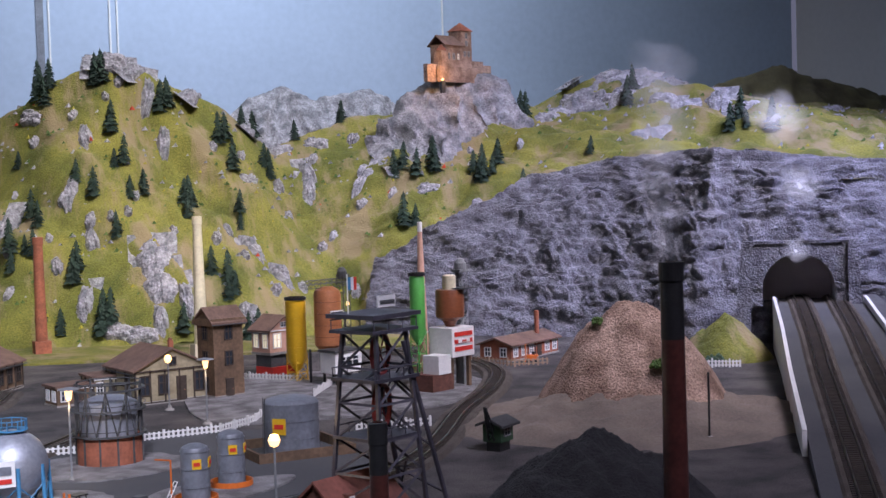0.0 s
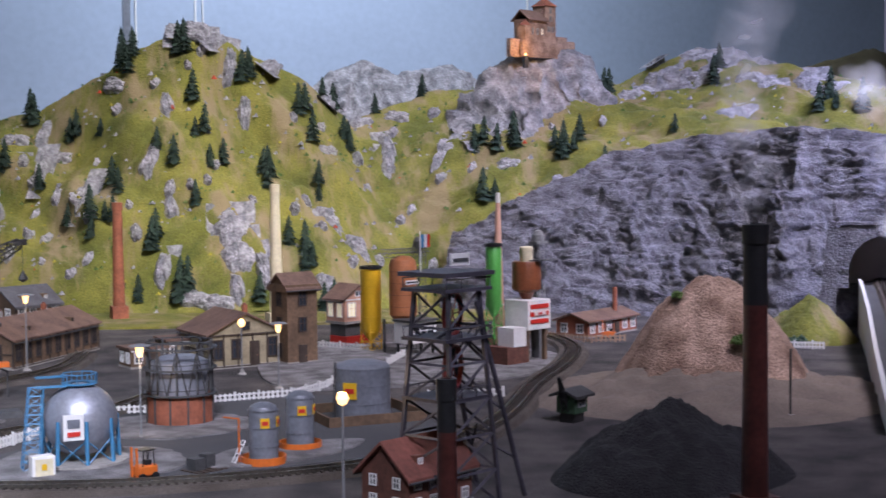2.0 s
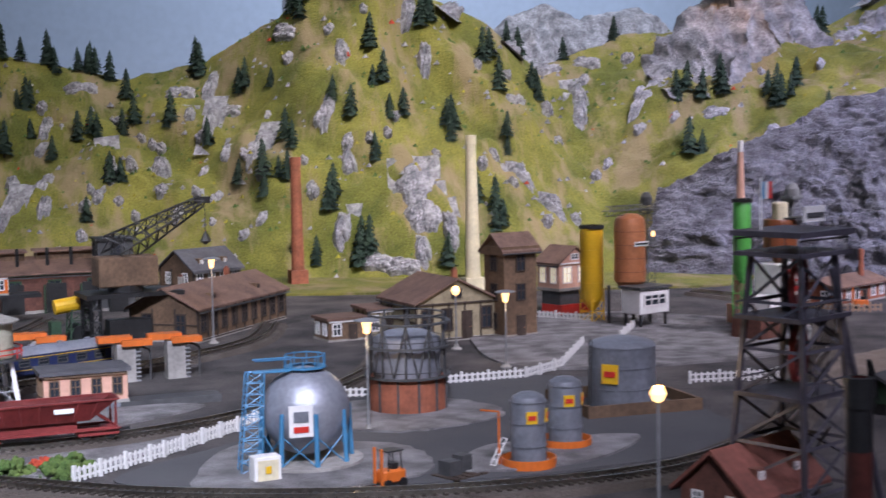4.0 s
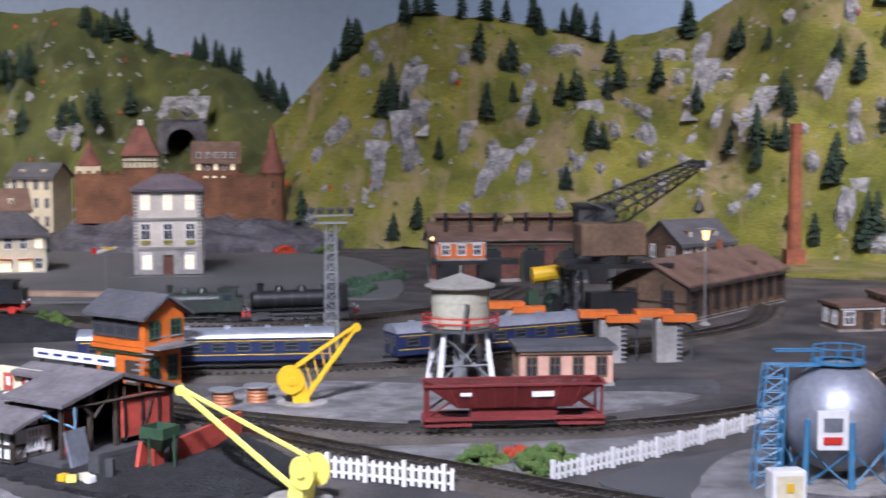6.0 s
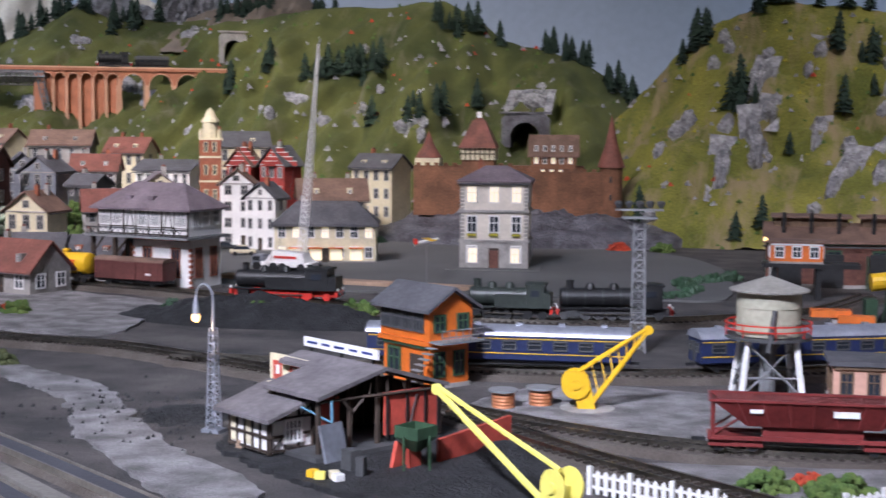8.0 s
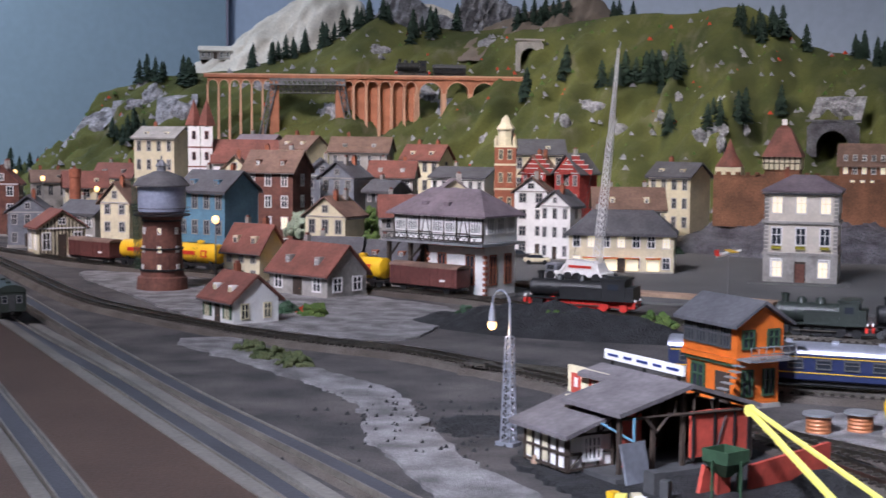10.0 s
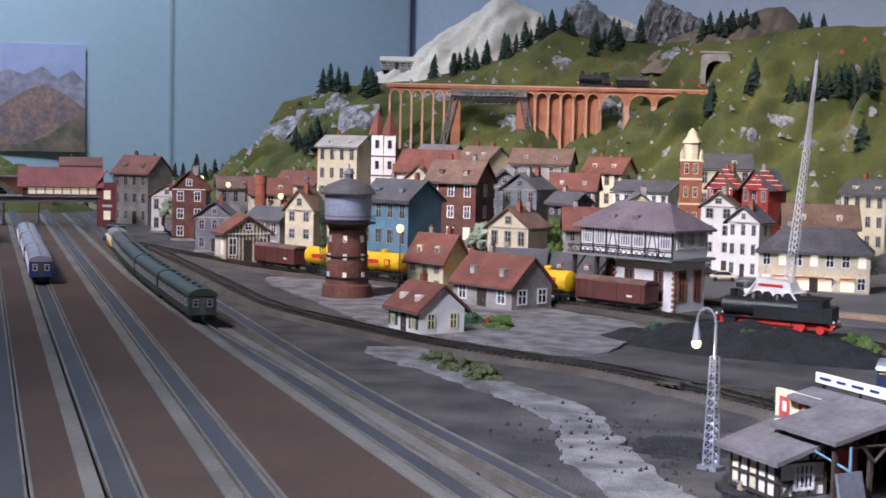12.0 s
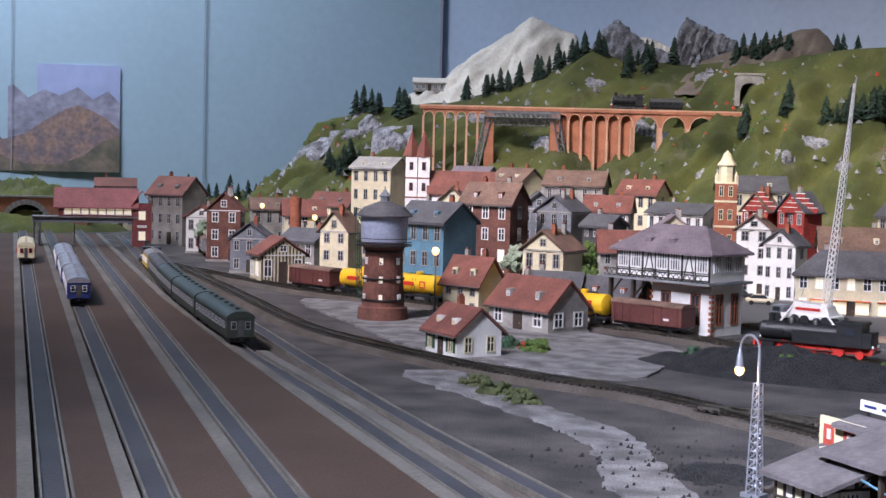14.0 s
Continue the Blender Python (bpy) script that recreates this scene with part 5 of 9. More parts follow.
def gas_sphere(x, y):
    th = thing("gas_sphere", x, y, 0, 0, "silver spherical gas tank on blue supports", "gas tank")
    quick("pad", STONE, th, lambda bm: lathe(bm, [(0.05, 0), (0.05, 0.0065), (0, 0.0065)], 36))
    quick("tank", SILVER, th, lambda bm: lathe(bm, [(0.039 * math.sin(math.pi * k / 20), 0.049 - 0.039 * math.cos(math.pi * k / 20)) for k in range(21)], 40), "dull silver sphere", True)
    for k in range(8):
        a = 2 * math.pi * k / 8
        quick("support", BLUE, th, lambda bm: rod(bm, (0.041 * math.cos(a), 0.041 * math.sin(a), 0.003), (0.0385 * math.cos(a), 0.0385 * math.sin(a), 0.052), 0.0022, seg=8))
        b = 2 * math.pi * (k + 1) / 8
        quick("brace", BLUE, th, lambda bm: [rod(bm, (0.04 * math.cos(a), 0.04 * math.sin(a), 0.006), (0.039 * math.cos(b), 0.039 * math.sin(b), 0.032), 0.0007, seg=4), rod(bm, (0.04 * math.cos(b), 0.04 * math.sin(b), 0.006), (0.039 * math.cos(a), 0.039 * math.sin(a), 0.032), 0.0007, seg=4)])
    quick("top_platform", BLUE, th, lambda bm: lathe(bm, [(0.012, 0.087), (0.019, 0.087), (0.019, 0.0885), (0.012, 0.0885)], 20))
    quick("railing", BLUE, th, lambda bm: [rod(bm, (0.018 * math.cos(k * 0.6283), 0.018 * math.sin(k * 0.6283), 0.088), (0.018 * math.cos(k * 0.6283), 0.018 * math.sin(k * 0.6283), 0.099), 0.0006, seg=4) for k in range(10)] + [rod(bm, (0.018 * math.cos(k * 0.6283), 0.018 * math.sin(k * 0.6283), 0.098), (0.018 * math.cos((k + 1) * 0.6283), 0.018 * math.sin((k + 1) * 0.6283), 0.098), 0.0006, seg=4) for k in range(10)])
    st = quick("stair_tower", BLUE, th, lambda bm: lattice(bm, (-0.055, -0.02, 0.002), (-0.047, -0.012, 0.088), 0.009, 0.007, 9, 0.0008))
    quick("gangway", BLUE, st, lambda bm: [box(bm, -0.032, -0.008, 0.086, 0.032, 0.01, 0.0015), rod(bm, (-0.047, -0.013, 0.097), (-0.016, -0.013, 0.097), 0.0007, seg=4), rod(bm, (-0.047, -0.003, 0.097), (-0.016, -0.003, 0.097), 0.0007, seg=4)])
    sg = boxpart("sign_board", WHITE, th, -0.014, -0.0425, 0.034, 0.021, 0.0016, 0.027)
    boxpart("sign_picture", TANKGREY, sg, -0.014, -0.0437, 0.047, 0.013, 0.0008, 0.009)
    boxpart("sign_panel", RED, sg, -0.014, -0.0437, 0.038, 0.013, 0.0008, 0.005)
    return th


gas_sphere(0.545, 1.07)
cab = thing("switch_cabinet", 0.497, 1.015, 0, 8, "white electrical cabinet beside the gas sphere", "cabinet")
quick("body", WHITE, cab, lambda bm: box(bm, 0, 0, 0, 0.024, 0.014, 0.024, bev=0.0008))
boxpart("door_panel", CREAM, cab, 0, -0.0074, 0.003, 0.018, 0.001, 0.018)
boxpart("warning_plate", YELLOW, cab, 0, -0.0082, 0.01, 0.005, 0.0008, 0.006)


def gas_holder(x, y):
    th = thing("gas_holder", x, y, 0, 0, "old gas holder with brick base and lattice guide frame", "gas holder")
    R = 0.041
    quick("foundation", STONE, th, lambda bm: lathe(bm, [(0.05, 0), (0.05, 0.003), (0, 0.003)], 36))
    quick("brick_base", BRICK, th, lambda bm: lathe(bm, [(R, 0.002), (R, 0.037), (R * 0.97, 0.038), (0, 0.038)], 36), "orange brick base ring")
    for k in range(12):
        a = 2 * math.pi * k / 12
        quick("pilaster", DARKGREY, th, lambda bm: box(bm, (R + 0.0006) * math.cos(a), (R + 0.0006) * math.sin(a), 0.002, 0.002, 0.002, 0.036, math.degrees(a)))
    quick("bell", SILVER, th, lambda bm: lathe(bm, [(R * 0.86, 0.037), (R * 0.86, 0.078), (R * 0.5, 0.085), (0, 0.087)], 36), "riveted grey steel bell", True)
    for z in (0.038, 0.069, 0.094):
        quick("ring_walkway", DARKGREY, th, lambda bm: lathe(bm, [(R, z), (R + 0.005, z), (R + 0.005, z + 0.002), (R, z + 0.002), (R, z)], 36))
    for z in (0.046, 0.077):
        quick("handrail", DARKGREY, th, lambda bm: [rod(bm, ((R + 0.005) * math.cos(k * 0.2618), (R + 0.005) * math.sin(k * 0.2618), z), ((R + 0.005) * math.cos((k + 1) * 0.2618), (R + 0.005) * math.sin((k + 1) * 0.2618), z), 0.0005, seg=4) for k in range(24)])
    for k in range(10):
        a, b = 2 * math.pi * k / 10, 2 * math.pi * (k + 0.5) / 10
        c = 2 * math.pi * (k + 1) / 10
        quick("guide_column", DARKGREY, th, lambda bm: rod(bm, (R * math.cos(a), R * math.sin(a), 0.037), (R * math.cos(a), R * math.sin(a), 0.104), 0.0013, seg=6))
        quick("guide_brace", DARKGREY, th, lambda bm: [rod(bm, (R * math.cos(a), R * math.sin(a), 0.094), (R * math.cos(b), R * math.sin(b), 0.04), 0.0009, seg=4), rod(bm, (R * math.cos(c), R * math.sin(c), 0.094), (R * math.cos(b), R * math.sin(b), 0.04), 0.0009, seg=4), rod(bm, (R * math.cos(a), R * math.sin(a), 0.103), (R * math.cos(c), R * math.sin(c), 0.103), 0.0009, seg=4)])
    return th


gas_holder(0.7, 1.275)


def fuel_tank(x, y, r, h, m, label, group="", tray=True, plate=True):
    th = thing("fuel_tank", x, y, 0, 0, label, "storage tank", group)
    quick("tank", m, th, lambda bm: lathe(bm, [(r, 0.002), (r, h * 0.9), (r * 0.9, h * 0.95), (r * 0.5, h), (0, h * 1.01)], 32), smooth=True)
    for f in (0.3, 0.6, 0.88):
        quick("hoop", m, th, lambda bm: lathe(bm, [(r, h * f), (r + 0.0007, h * f), (r + 0.0007, h * f + 0.001), (r, h * f + 0.001)], 32))
    if tray:
        quick("tray", ORANGE, th, lambda bm: lathe(bm, [(r * 1.55, 0.0005), (r * 1.55, 0.01), (r * 1.47, 0.01), (r * 1.47, 0.002), (0, 0.002)], 32), "orange-red round drip tray")
    if plate:
        for a in (-100, -30):
            q = boxpart("plate", YELLOW, th, 0, 0, 0, r * 0.62, 0.001, h * 0.16)
            q.matrix_basis = pose(0, 0, 0, 0, 0, a + 90) @ pose(0, -r - 0.0004, h * 0.62)
            t = boxpart("plate_letters", RED, q, 0, -0.0008, h * 0.05, r * 0.44, 0.0006, h * 0.06)
    return th


fuel_tank(0.722, 0.985, 0.0155, 0.066, TANKGREY, "grey upright fuel tank in a red tray", "fuel tanks")
fuel_tank(0.782, 1.045, 0.0155, 0.066, TANKGREY, "grey upright fuel tank in a red tray", "fuel tanks")
ft = thing("fuel_pump", 0.692, 0.985, 0, 20, "white loading arm and ladder beside the fuel tank", "fuel pump")
quick("ladder", WHITE, ft, lambda bm: [rod(bm, (-0.004, 0, 0), (0.012, 0, 0.026), 0.0006, seg=4), rod(bm, (-0.004, 0.006, 0), (0.012, 0.006, 0.026), 0.0006, seg=4)] + [rod(bm, (-0.004 + 0.016 * k / 6, 0, 0.026 * k / 6), (-0.004 + 0.016 * k / 6, 0.006, 0.026 * k / 6), 0.0004, seg=4) for k in range(7)])
quick("loading_arm", ORANGE, ft, lambda bm: [rod(bm, (0.006, 0.003, 0), (0.006, 0.003, 0.05), 0.001, seg=6), rod(bm, (0.006, 0.003, 0.05), (-0.014, 0.003, 0.054), 0.0009, seg=6)])
big = fuel_tank(0.915, 1.205, 0.035, 0.074, TANKGREY, "large grey oil tank in a timber-edged basin", "", False, False)
for a, b, c, d in ((-0.062, 0, 0.004, 0.11), (0.062, 0, 0.004, 0.11), (0, -0.055, 0.128, 0.004), (0, 0.055, 0.128, 0.004)):
    boxpart("basin_wall", WOODBROWN, big, a, b, 0, c, d, 0.014)
q = boxpart("plate", YELLOW, big, -0.026, -0.026, 0.03, 0.018, 0.0012, 0.02, rz=-45)
boxpart("plate_letters", RED, q, -0.0266, -0.0266, 0.037, 0.012, 0.0012, 0.006, rz=-45)
quick("ladder", DARKGREY, big, lambda bm: [rod(bm, (-0.038, s, 0), (-0.036, s, 0.074), 0.0006, seg=4) for s in (-0.003, 0.003)] + [rod(bm, (-0.037, -0.003, 0.006 * k), (-0.037, 0.003, 0.006 * k), 0.0004, seg=4) for k in range(12)])


def silo_stand(name, x, y, rz, label):
    th = thing(name, x, y, 0, rz, label, "silo", "silos of the concrete works")
    return th


sy = silo_stand("cement_silo", 1.165, 1.84, 20, "tall yellow cement silo on lattice legs")
quick("tank", YELLOW, sy, lambda bm: lathe(bm, [(0.004, 0.018), (0.0175, 0.04), (0.0175, 0.14), (0.015, 0.143), (0, 0.144)], 28), smooth=True)
quick("leg_frame", YELLOW, sy, lambda bm: lattice(bm, (0, 0, 0), (0, 0, 0.05), 0.0125, 0.0125, 3, 0.0013))
quick("top_rail", BLACK, sy, lambda bm: lathe(bm, [(0.018, 0.143), (0.0195, 0.143), (0.0195, 0.148), (0.018, 0.148)], 20))
for z in (0.06, 0.085, 0.11, 0.135):
    quick("hoop", YELLOW, sy, lambda bm: lathe(bm, [(0.0175, z), (0.0183, z), (0.0183, z + 0.0012), (0.0175, z + 0.0012)], 28))
sc = silo_stand("cement_silo", 1.205, 1.79, 20, "copper-brown aggregate silo over a white control cabin")
quick("tank", COPPER, sc, lambda bm: lathe(bm, [(0.006, 0.045), (0.0235, 0.066), (0.0235, 0.152), (0.021, 0.16), (0.012, 0.166), (0, 0.167)], 32), smooth=True)
for z in (0.08, 0.1, 0.12, 0.14):
    quick("seam", BROWNTANK, sc, lambda bm: lathe(bm, [(0.0235, z), (0.0241, z), (0.0241, z + 0.0009), (0.0235, z + 0.0009)], 32))
q = boxpart("name_band", WHITE, sc, 0, -0.0236, 0.119, 0.03, 0.001, 0.007)
boxpart("band_letters", BLACK, q, 0, -0.0243, 0.121, 0.026, 0.0008, 0.0028)
cabn = quick("control_cabin", WHITE, sc, lambda bm: box(bm, -0.004, -0.035, 0.022, 0.062, 0.038, 0.036, bev=0.001), "white control cabin")
boxpart("cabin_roof", DARKGREY, cabn, -0.004, -0.035, 0.058, 0.068, 0.044, 0.004)
window(cabn, pose(-0.004, -0.0545, 0.033), 0.044, 0.016, WHITE, False, 2)
window(cabn, pose(0.0275, -0.035, 0.033, 0, 0, 90), 0.02, 0.016, WHITE, False, 1)
for ax in (-0.03, 0.022):
    for ay in (-0.05, -0.02, 0.015):
        boxpart("leg", BLACK, sc, ax, ay, 0, 0.003, 0.003, 0.06)
quick("conveyor_tower", DARKGREY, sc, lambda bm: lattice(bm, (0.038, 0.0, 0), (0.038, 0.0, 0.185), 0.008, 0.008, 12, 0.0009))
quick("top_gantry", DARKGREY, sc, lambda bm: [lattice(bm, (-0.05, 0, 0.172), (0.055, 0, 0.172), 0.005, 0.005, 8, 0.0008), lathe(bm, [(0.009, 0.178), (0.009, 0.19), (0.005, 0.197), (0, 0.198)], 12, x=0.036)])
quick("lamp_bulb", BULB, sc, lambda bm: lathe(bm, [(0, 0.131), (0.003, 0.134), (0.002, 0.139), (0, 0.14)], 10, x=0.029, y=-0.02), "small glowing lamp")
mx = silo_stand("concrete_mixer", 1.345, 1.6, 22, "concrete mixing plant with green silo and brown hopper")
quick("hopper", BROWNTANK, mx, lambda bm: lathe(bm, [(0.008, 0.102), (0.0125, 0.112), (0.0235, 0.118), (0.0235, 0.16), (0.022, 0.163), (0, 0.163)], 32), "shiny brown round hopper", True)
quick("ochre_bin", CREAM, mx, lambda bm: lathe(bm, [(0.011, 0.162), (0.011, 0.185), (0.009, 0.187), (0, 0.187)], 24), smooth=True)
mc = quick("mixer_cabin", WHITE, mx, lambda bm: box(bm, -0.002, -0.004, 0.054, 0.056, 0.05, 0.048, bev=0.001), "white mixer cabin with red panels")
for z in (0.064, 0.076, 0.088):
    boxpart("red_panel", RED, mc, -0.002, -0.0295, z, 0.044, 0.0012, 0.007)
boxpart("name_plate", WHITE, mc, -0.002, -0.0305, 0.077, 0.028, 0.0012, 0.006)
boxpart("plate_letters", RED, mc, -0.002, -0.0313, 0.0785, 0.01, 0.0008, 0.003)
window(mc, pose(0.0265, -0.004, 0.066, 0, 0, 90), 0.03, 0.024, WHITE, False, 2)
for ax, ay in ((-0.024, -0.02), (0.02, -0.02), (-0.024, 0.018), (0.02, 0.018)):
    boxpart("leg", WOODBROWN, mx, ax, ay, 0, 0.006, 0.006, 0.054)
quick("green_silo", GREEN, mx, lambda bm: lathe(bm, [(0.004, 0.075), (0.0125, 0.092), (0.0125, 0.186), (0.0105, 0.189), (0, 0.19)], 24, x=-0.046, y=0.03), "bright green cement silo", True)
quick("green_legs", GREEN, mx, lambda bm: lattice(bm, (-0.046, 0.03, 0), (-0.046, 0.03, 0.1), 0.009, 0.009, 5, 0.001))
quick("silo_rail", BLACK, mx, lambda bm: lathe(bm, [(0.0128, 0.188), (0.0145, 0.188), (0.0145, 0.193), (0.0128, 0.193)], 20, x=-0.046, y=0.03))
quick("side_hut", WHITE, mx, lambda bm: box(bm, -0.047, -0.01, 0.03, 0.03, 0.034, 0.03))
quick("side_base", BRICKDARK, mx, lambda bm: box(bm, -0.05, 0.0, 0, 0.05, 0.05, 0.03))
quick("elevator_tower", GREY, mx, lambda bm: [box(bm, 0.036, 0.006, 0, 0.017, 0.017, 0.06)] + [lattice(bm, (0.036, 0.006, 0.06), (0.036, 0.006, 0.2), 0.0075, 0.0075, 12, 0.0012)])
quick("elevator_shaft", GREY, mx, lambda bm: box(bm, 0.036, 0.009, 0.06, 0.01, 0.006, 0.14))
quick("elevator_head", GREY, mx, lambda bm: [box(bm, 0.036, 0.006, 0.19, 0.026, 0.02, 0.004), lathe(bm, [(0.01, 0.194), (0.01, 0.204), (0.006, 0.211), (0, 0.213)], 16, x=0.036, y=0.006)])
quick("service_deck", DARKGREY, mx, lambda bm: [box(bm, 0.02, -0.01, 0.164, 0.05, 0.04, 0.0015), box(bm, 0.03, -0.008, 0.084, 0.02, 0.03, 0.0015)] + [rod(bm, (-0.005 + 0.01 * k, -0.029, 0.165), (-0.005 + 0.01 * k, -0.029, 0.174), 0.0005, seg=4) for k in range(6)])


def chimney(x, y, r0, r1, h, m, label, band=None, z=0.0, base=True, hoops=True):
    th = thing("factory_chimney", x, y, z, 0, label, "chimney", "factory chimneys")
    if base:
        boxpart("foot", m, th, 0, 0, 0, r0 * 2.6, r0 * 2.6, 0.03)
    quick("shaft", m, th, lambda bm: lathe(bm, [(r0, 0), (r1, h), (r1 * 0.7, h), (r1 * 0.7, h - 0.01), (0, h - 0.01)], 24), smooth=True)
    quick("crown", band or m, th, lambda bm: lathe(bm, [(r1 * 1.02, h - 0.018), (r1 * 1.16, h - 0.016), (r1 * 1.16, h), (r1 * 0.72, h + 0.0005)], 24))
    for f in (0.3, 0.6) if hoops else ():
        rr = r0 + (r1 - r0) * f
        quick("hoop", band or m, th, lambda bm: lathe(bm, [(rr, h * f), (rr * 1.05, h * f), (rr * 1.05, h * f + 0.002), (rr, h * f + 0.002)], 24))
    return th


chimney(0.874, 2.59, 0.013, 0.0095, 0.25, BRICK, "slender red-brown factory chimney")
chimney(1.131, 2.29, 0.0145, 0.0085, 0.287, CREAM, "tall cream factory chimney")
chimney(1.352, 1.72, 0.0115, 0.0035, 0.272, PINK, "slim pink chequered chimney", WHITE)



# ---- winding tower ----
PITSTEEL = mat("pit_tower_steel", (0.06, 0.055, 0.07), 0.5, 0.2, var=0.3)
STACK = mat("glazed_brown_stack", (0.07, 0.022, 0.018), 0.3, var=0.3, s1=30)
for sx, sy, r0, r1, sh, lab in ((1.025, 0.531, 0.0118, 0.0098, 0.262, "dark smoke-blackened brick chimney in front"), (0.725, 0.502, 0.0085, 0.0068, 0.154, "short dark chimney before the winding tower")):
    stack = chimney(sx, sy, r0, r1, sh, STACK, lab, BLACK, hoops=False)
    quick("sooted_top", BLACK, stack, lambda bm: lathe(bm, [(r0 + (r1 - r0) * 0.74 + 0.0002, sh * 0.74), (r1 + 0.0003, sh - 0.017)], 24), "soot-black upper shaft", True)
wt_ = thing("winding_tower", 0.825, 0.73, 0, 24, "dark steel pit-head winding tower with red wheels", "winding tower")
quick("tower_frame", PITSTEEL, wt_, lambda bm: lattice(bm, (0, 0, 0), (0, 0, 0.2), 0.034, 0.021, 6, 0.0024))
for s in (-1, 1):
    quick("strut", PITSTEEL, wt_, lambda bm: [rod(bm, (0.075, s * 0.03, 0), (0.018, s * 0.02, 0.19), 0.0026, seg=6)] + [rod(bm, (0.075 - 0.057 * f, s * (0.03 - 0.01 * f), 0.19 * f), (0.018, -s * 0.02, 0.19 * min(1, f + 0.2)), 0.0012, seg=4) for f in (0.2, 0.45, 0.7)])
for z in (0.1, 0.155, 0.2):
    quick("platform", PITSTEEL, wt_, lambda bm: box(bm, 0, 0, z, 0.064, 0.056, 0.003))
    quick("platform_rail", PITSTEEL, wt_, lambda bm: [rod(bm, (a, b, z), (a, b, z + 0.012), 0.0007, seg=4) for a in (-0.03, -0.01, 0.01, 0.03) for b in (-0.027, 0.027)] + [rod(bm, (-0.031, b, z + 0.012), (0.031, b, z + 0.012), 0.0007, seg=4) for b in (-0.027, 0.027)])
for k, (wx, wz) in enumerate(((0.008, 0.178), (0.008, 0.128))):
    w_ = quick("winding_wheel", OXIDE, wt_, lambda bm: lathe(bm, [(0.019, -0.002), (0.021, -0.0024), (0.021, 0.0024), (0.019, 0.002), (0.019, -0.002)], 28))
    w_.matrix_basis = pose(wx, 0, wz, 90, 0, 20)
    for j in range(6):
        quick("spoke", OXIDE, w_, lambda bm: rod(bm, (0, 0, 0), (0.0195 * math.cos(j * 1.047), 0.0195 * math.sin(j * 1.047), 0), 0.0008, seg=4))
boxpart("tower_roof", PITSTEEL, wt_, 0, 0, 0.214, 0.068, 0.06, 0.004)
sg = boxpart("sign_board", WHITE, wt_, -0.004, -0.02, 0.224, 0.024, 0.002, 0.011)
boxpart("sign_letters", DARKGREY, sg, -0.004, -0.0214, 0.2275, 0.02, 0.001, 0.003)
fl = quick("flag_pole", WHITE, wt_, lambda bm: rod(bm, (-0.024, 0.01, 0.216), (-0.024, 0.01, 0.255), 0.0006, seg=5))
for k, m in enumerate((BLUE, WHITE, RED)):
    boxpart("flag_band", m, fl, -0.0215 + 0.004 * k, 0.01, 0.24, 0.004, 0.0006, 0.012)
ph = house(0.8, 0.745, 24, 0.085, 0.06, 0.036, 0.026, BRICKDARK, TILE, "brick pit building with a red roof", 2, 4, name="pit_building", chimney=0)


def heap(name, x, y, r, h, m, label, seed, p=1.2, sx=1.0, sy=1.0, amp=0.012, n=90):
    rnd = Vector((seed * 2.3, seed, 0))
    vs, fs = [], []
    rings = 44
    for j in range(rings + 1):
        f = j / rings
        for i in range(n):
            a = 2 * math.pi * i / n
            rr = r * f * (1 + 0.12 * noise.noise(Vector((math.cos(a) * 1.3, math.sin(a) * 1.3, seed))))
            px, py = rr * math.cos(a) * sx, rr * math.sin(a) * sy
            z = h * ((1 - f) ** p if p > 0 else 1 - f ** -p) + amp * noise.fractal(Vector((px * 22, py * 22, 0)) + rnd, 0.8, 2.2, 5) * min(1, (1 - f) * 3) * min(1, f * 4 + 0.3)
            vs.append((px, py, z - 0.004 * f))
    for j in range(rings):
        for i in range(n):
            a, b = j * n + i, j * n + (i + 1) % n
            fs.append((a, b, b + n, a + n))
    ob = mesh_object(name, vs, fs, m)
    ob.location = (x, y, 0)
    return tagged(ob, label, "heap")


heap("sand_heap", 1.46, 1.24, 0.15, 0.157, SAND, "steep heap of pinkish brown gravel", 3, -1.75)
heap("rubble_apron", 1.42, 1.17, 0.29, 0.045, SCREE, "thin brown gravel spread round the heap", 6, 1.0, 1.0, 0.9)
heap("coal_heap", 1.075, 0.745, 0.112, 0.082, COAL, "low heap of black coal", 5, 0.75, 1.2, 0.9)
shrub(1.43, 1.125, 0.015, LEAF, "green bush growing on the gravel heap", 0.075, 21)
shrub(1.41, 1.25, 0.012, LEAF, "green bush near the top of the gravel heap", 0.128, 22)
hc = thing("loading_crane", 1.14, 1.07, 0, 30, "small dark hut with a slanting loader jib", "crane")
quick("hut", DKGREEN, hc, lambda bm: box(bm, 0, 0, 0.012, 0.03, 0.026, 0.022))
quick("hut_roof", DARKGREY, hc, lambda bm: gable_roof(bm, 0.032, 0.028, 0.034, 0.006))
quick("jib", BLACK, hc, lambda bm: lattice(bm, (-0.012, 0, 0.014), (-0.03, 0, 0.058), 0.004, 0.001, 5, 0.0012))
quick("base", BLACK, hc, lambda bm: box(bm, 0, 0, 0, 0.024, 0.02, 0.012))
window(hc, pose(0, -0.0134, 0.019), 0.014, 0.01, GREY)
pl_ = thing("iron_post", 1.4, 0.98, 0, 0, "thin black iron post", "post")
quick("pole", BLACK, pl_, lambda bm: rod(bm, (0, 0, 0), (0, 0, 0.085), 0.0014))
quick("foot", STONE, pl_, lambda bm: box(bm, 0, 0, 0, 0.007, 0.007, 0.003))

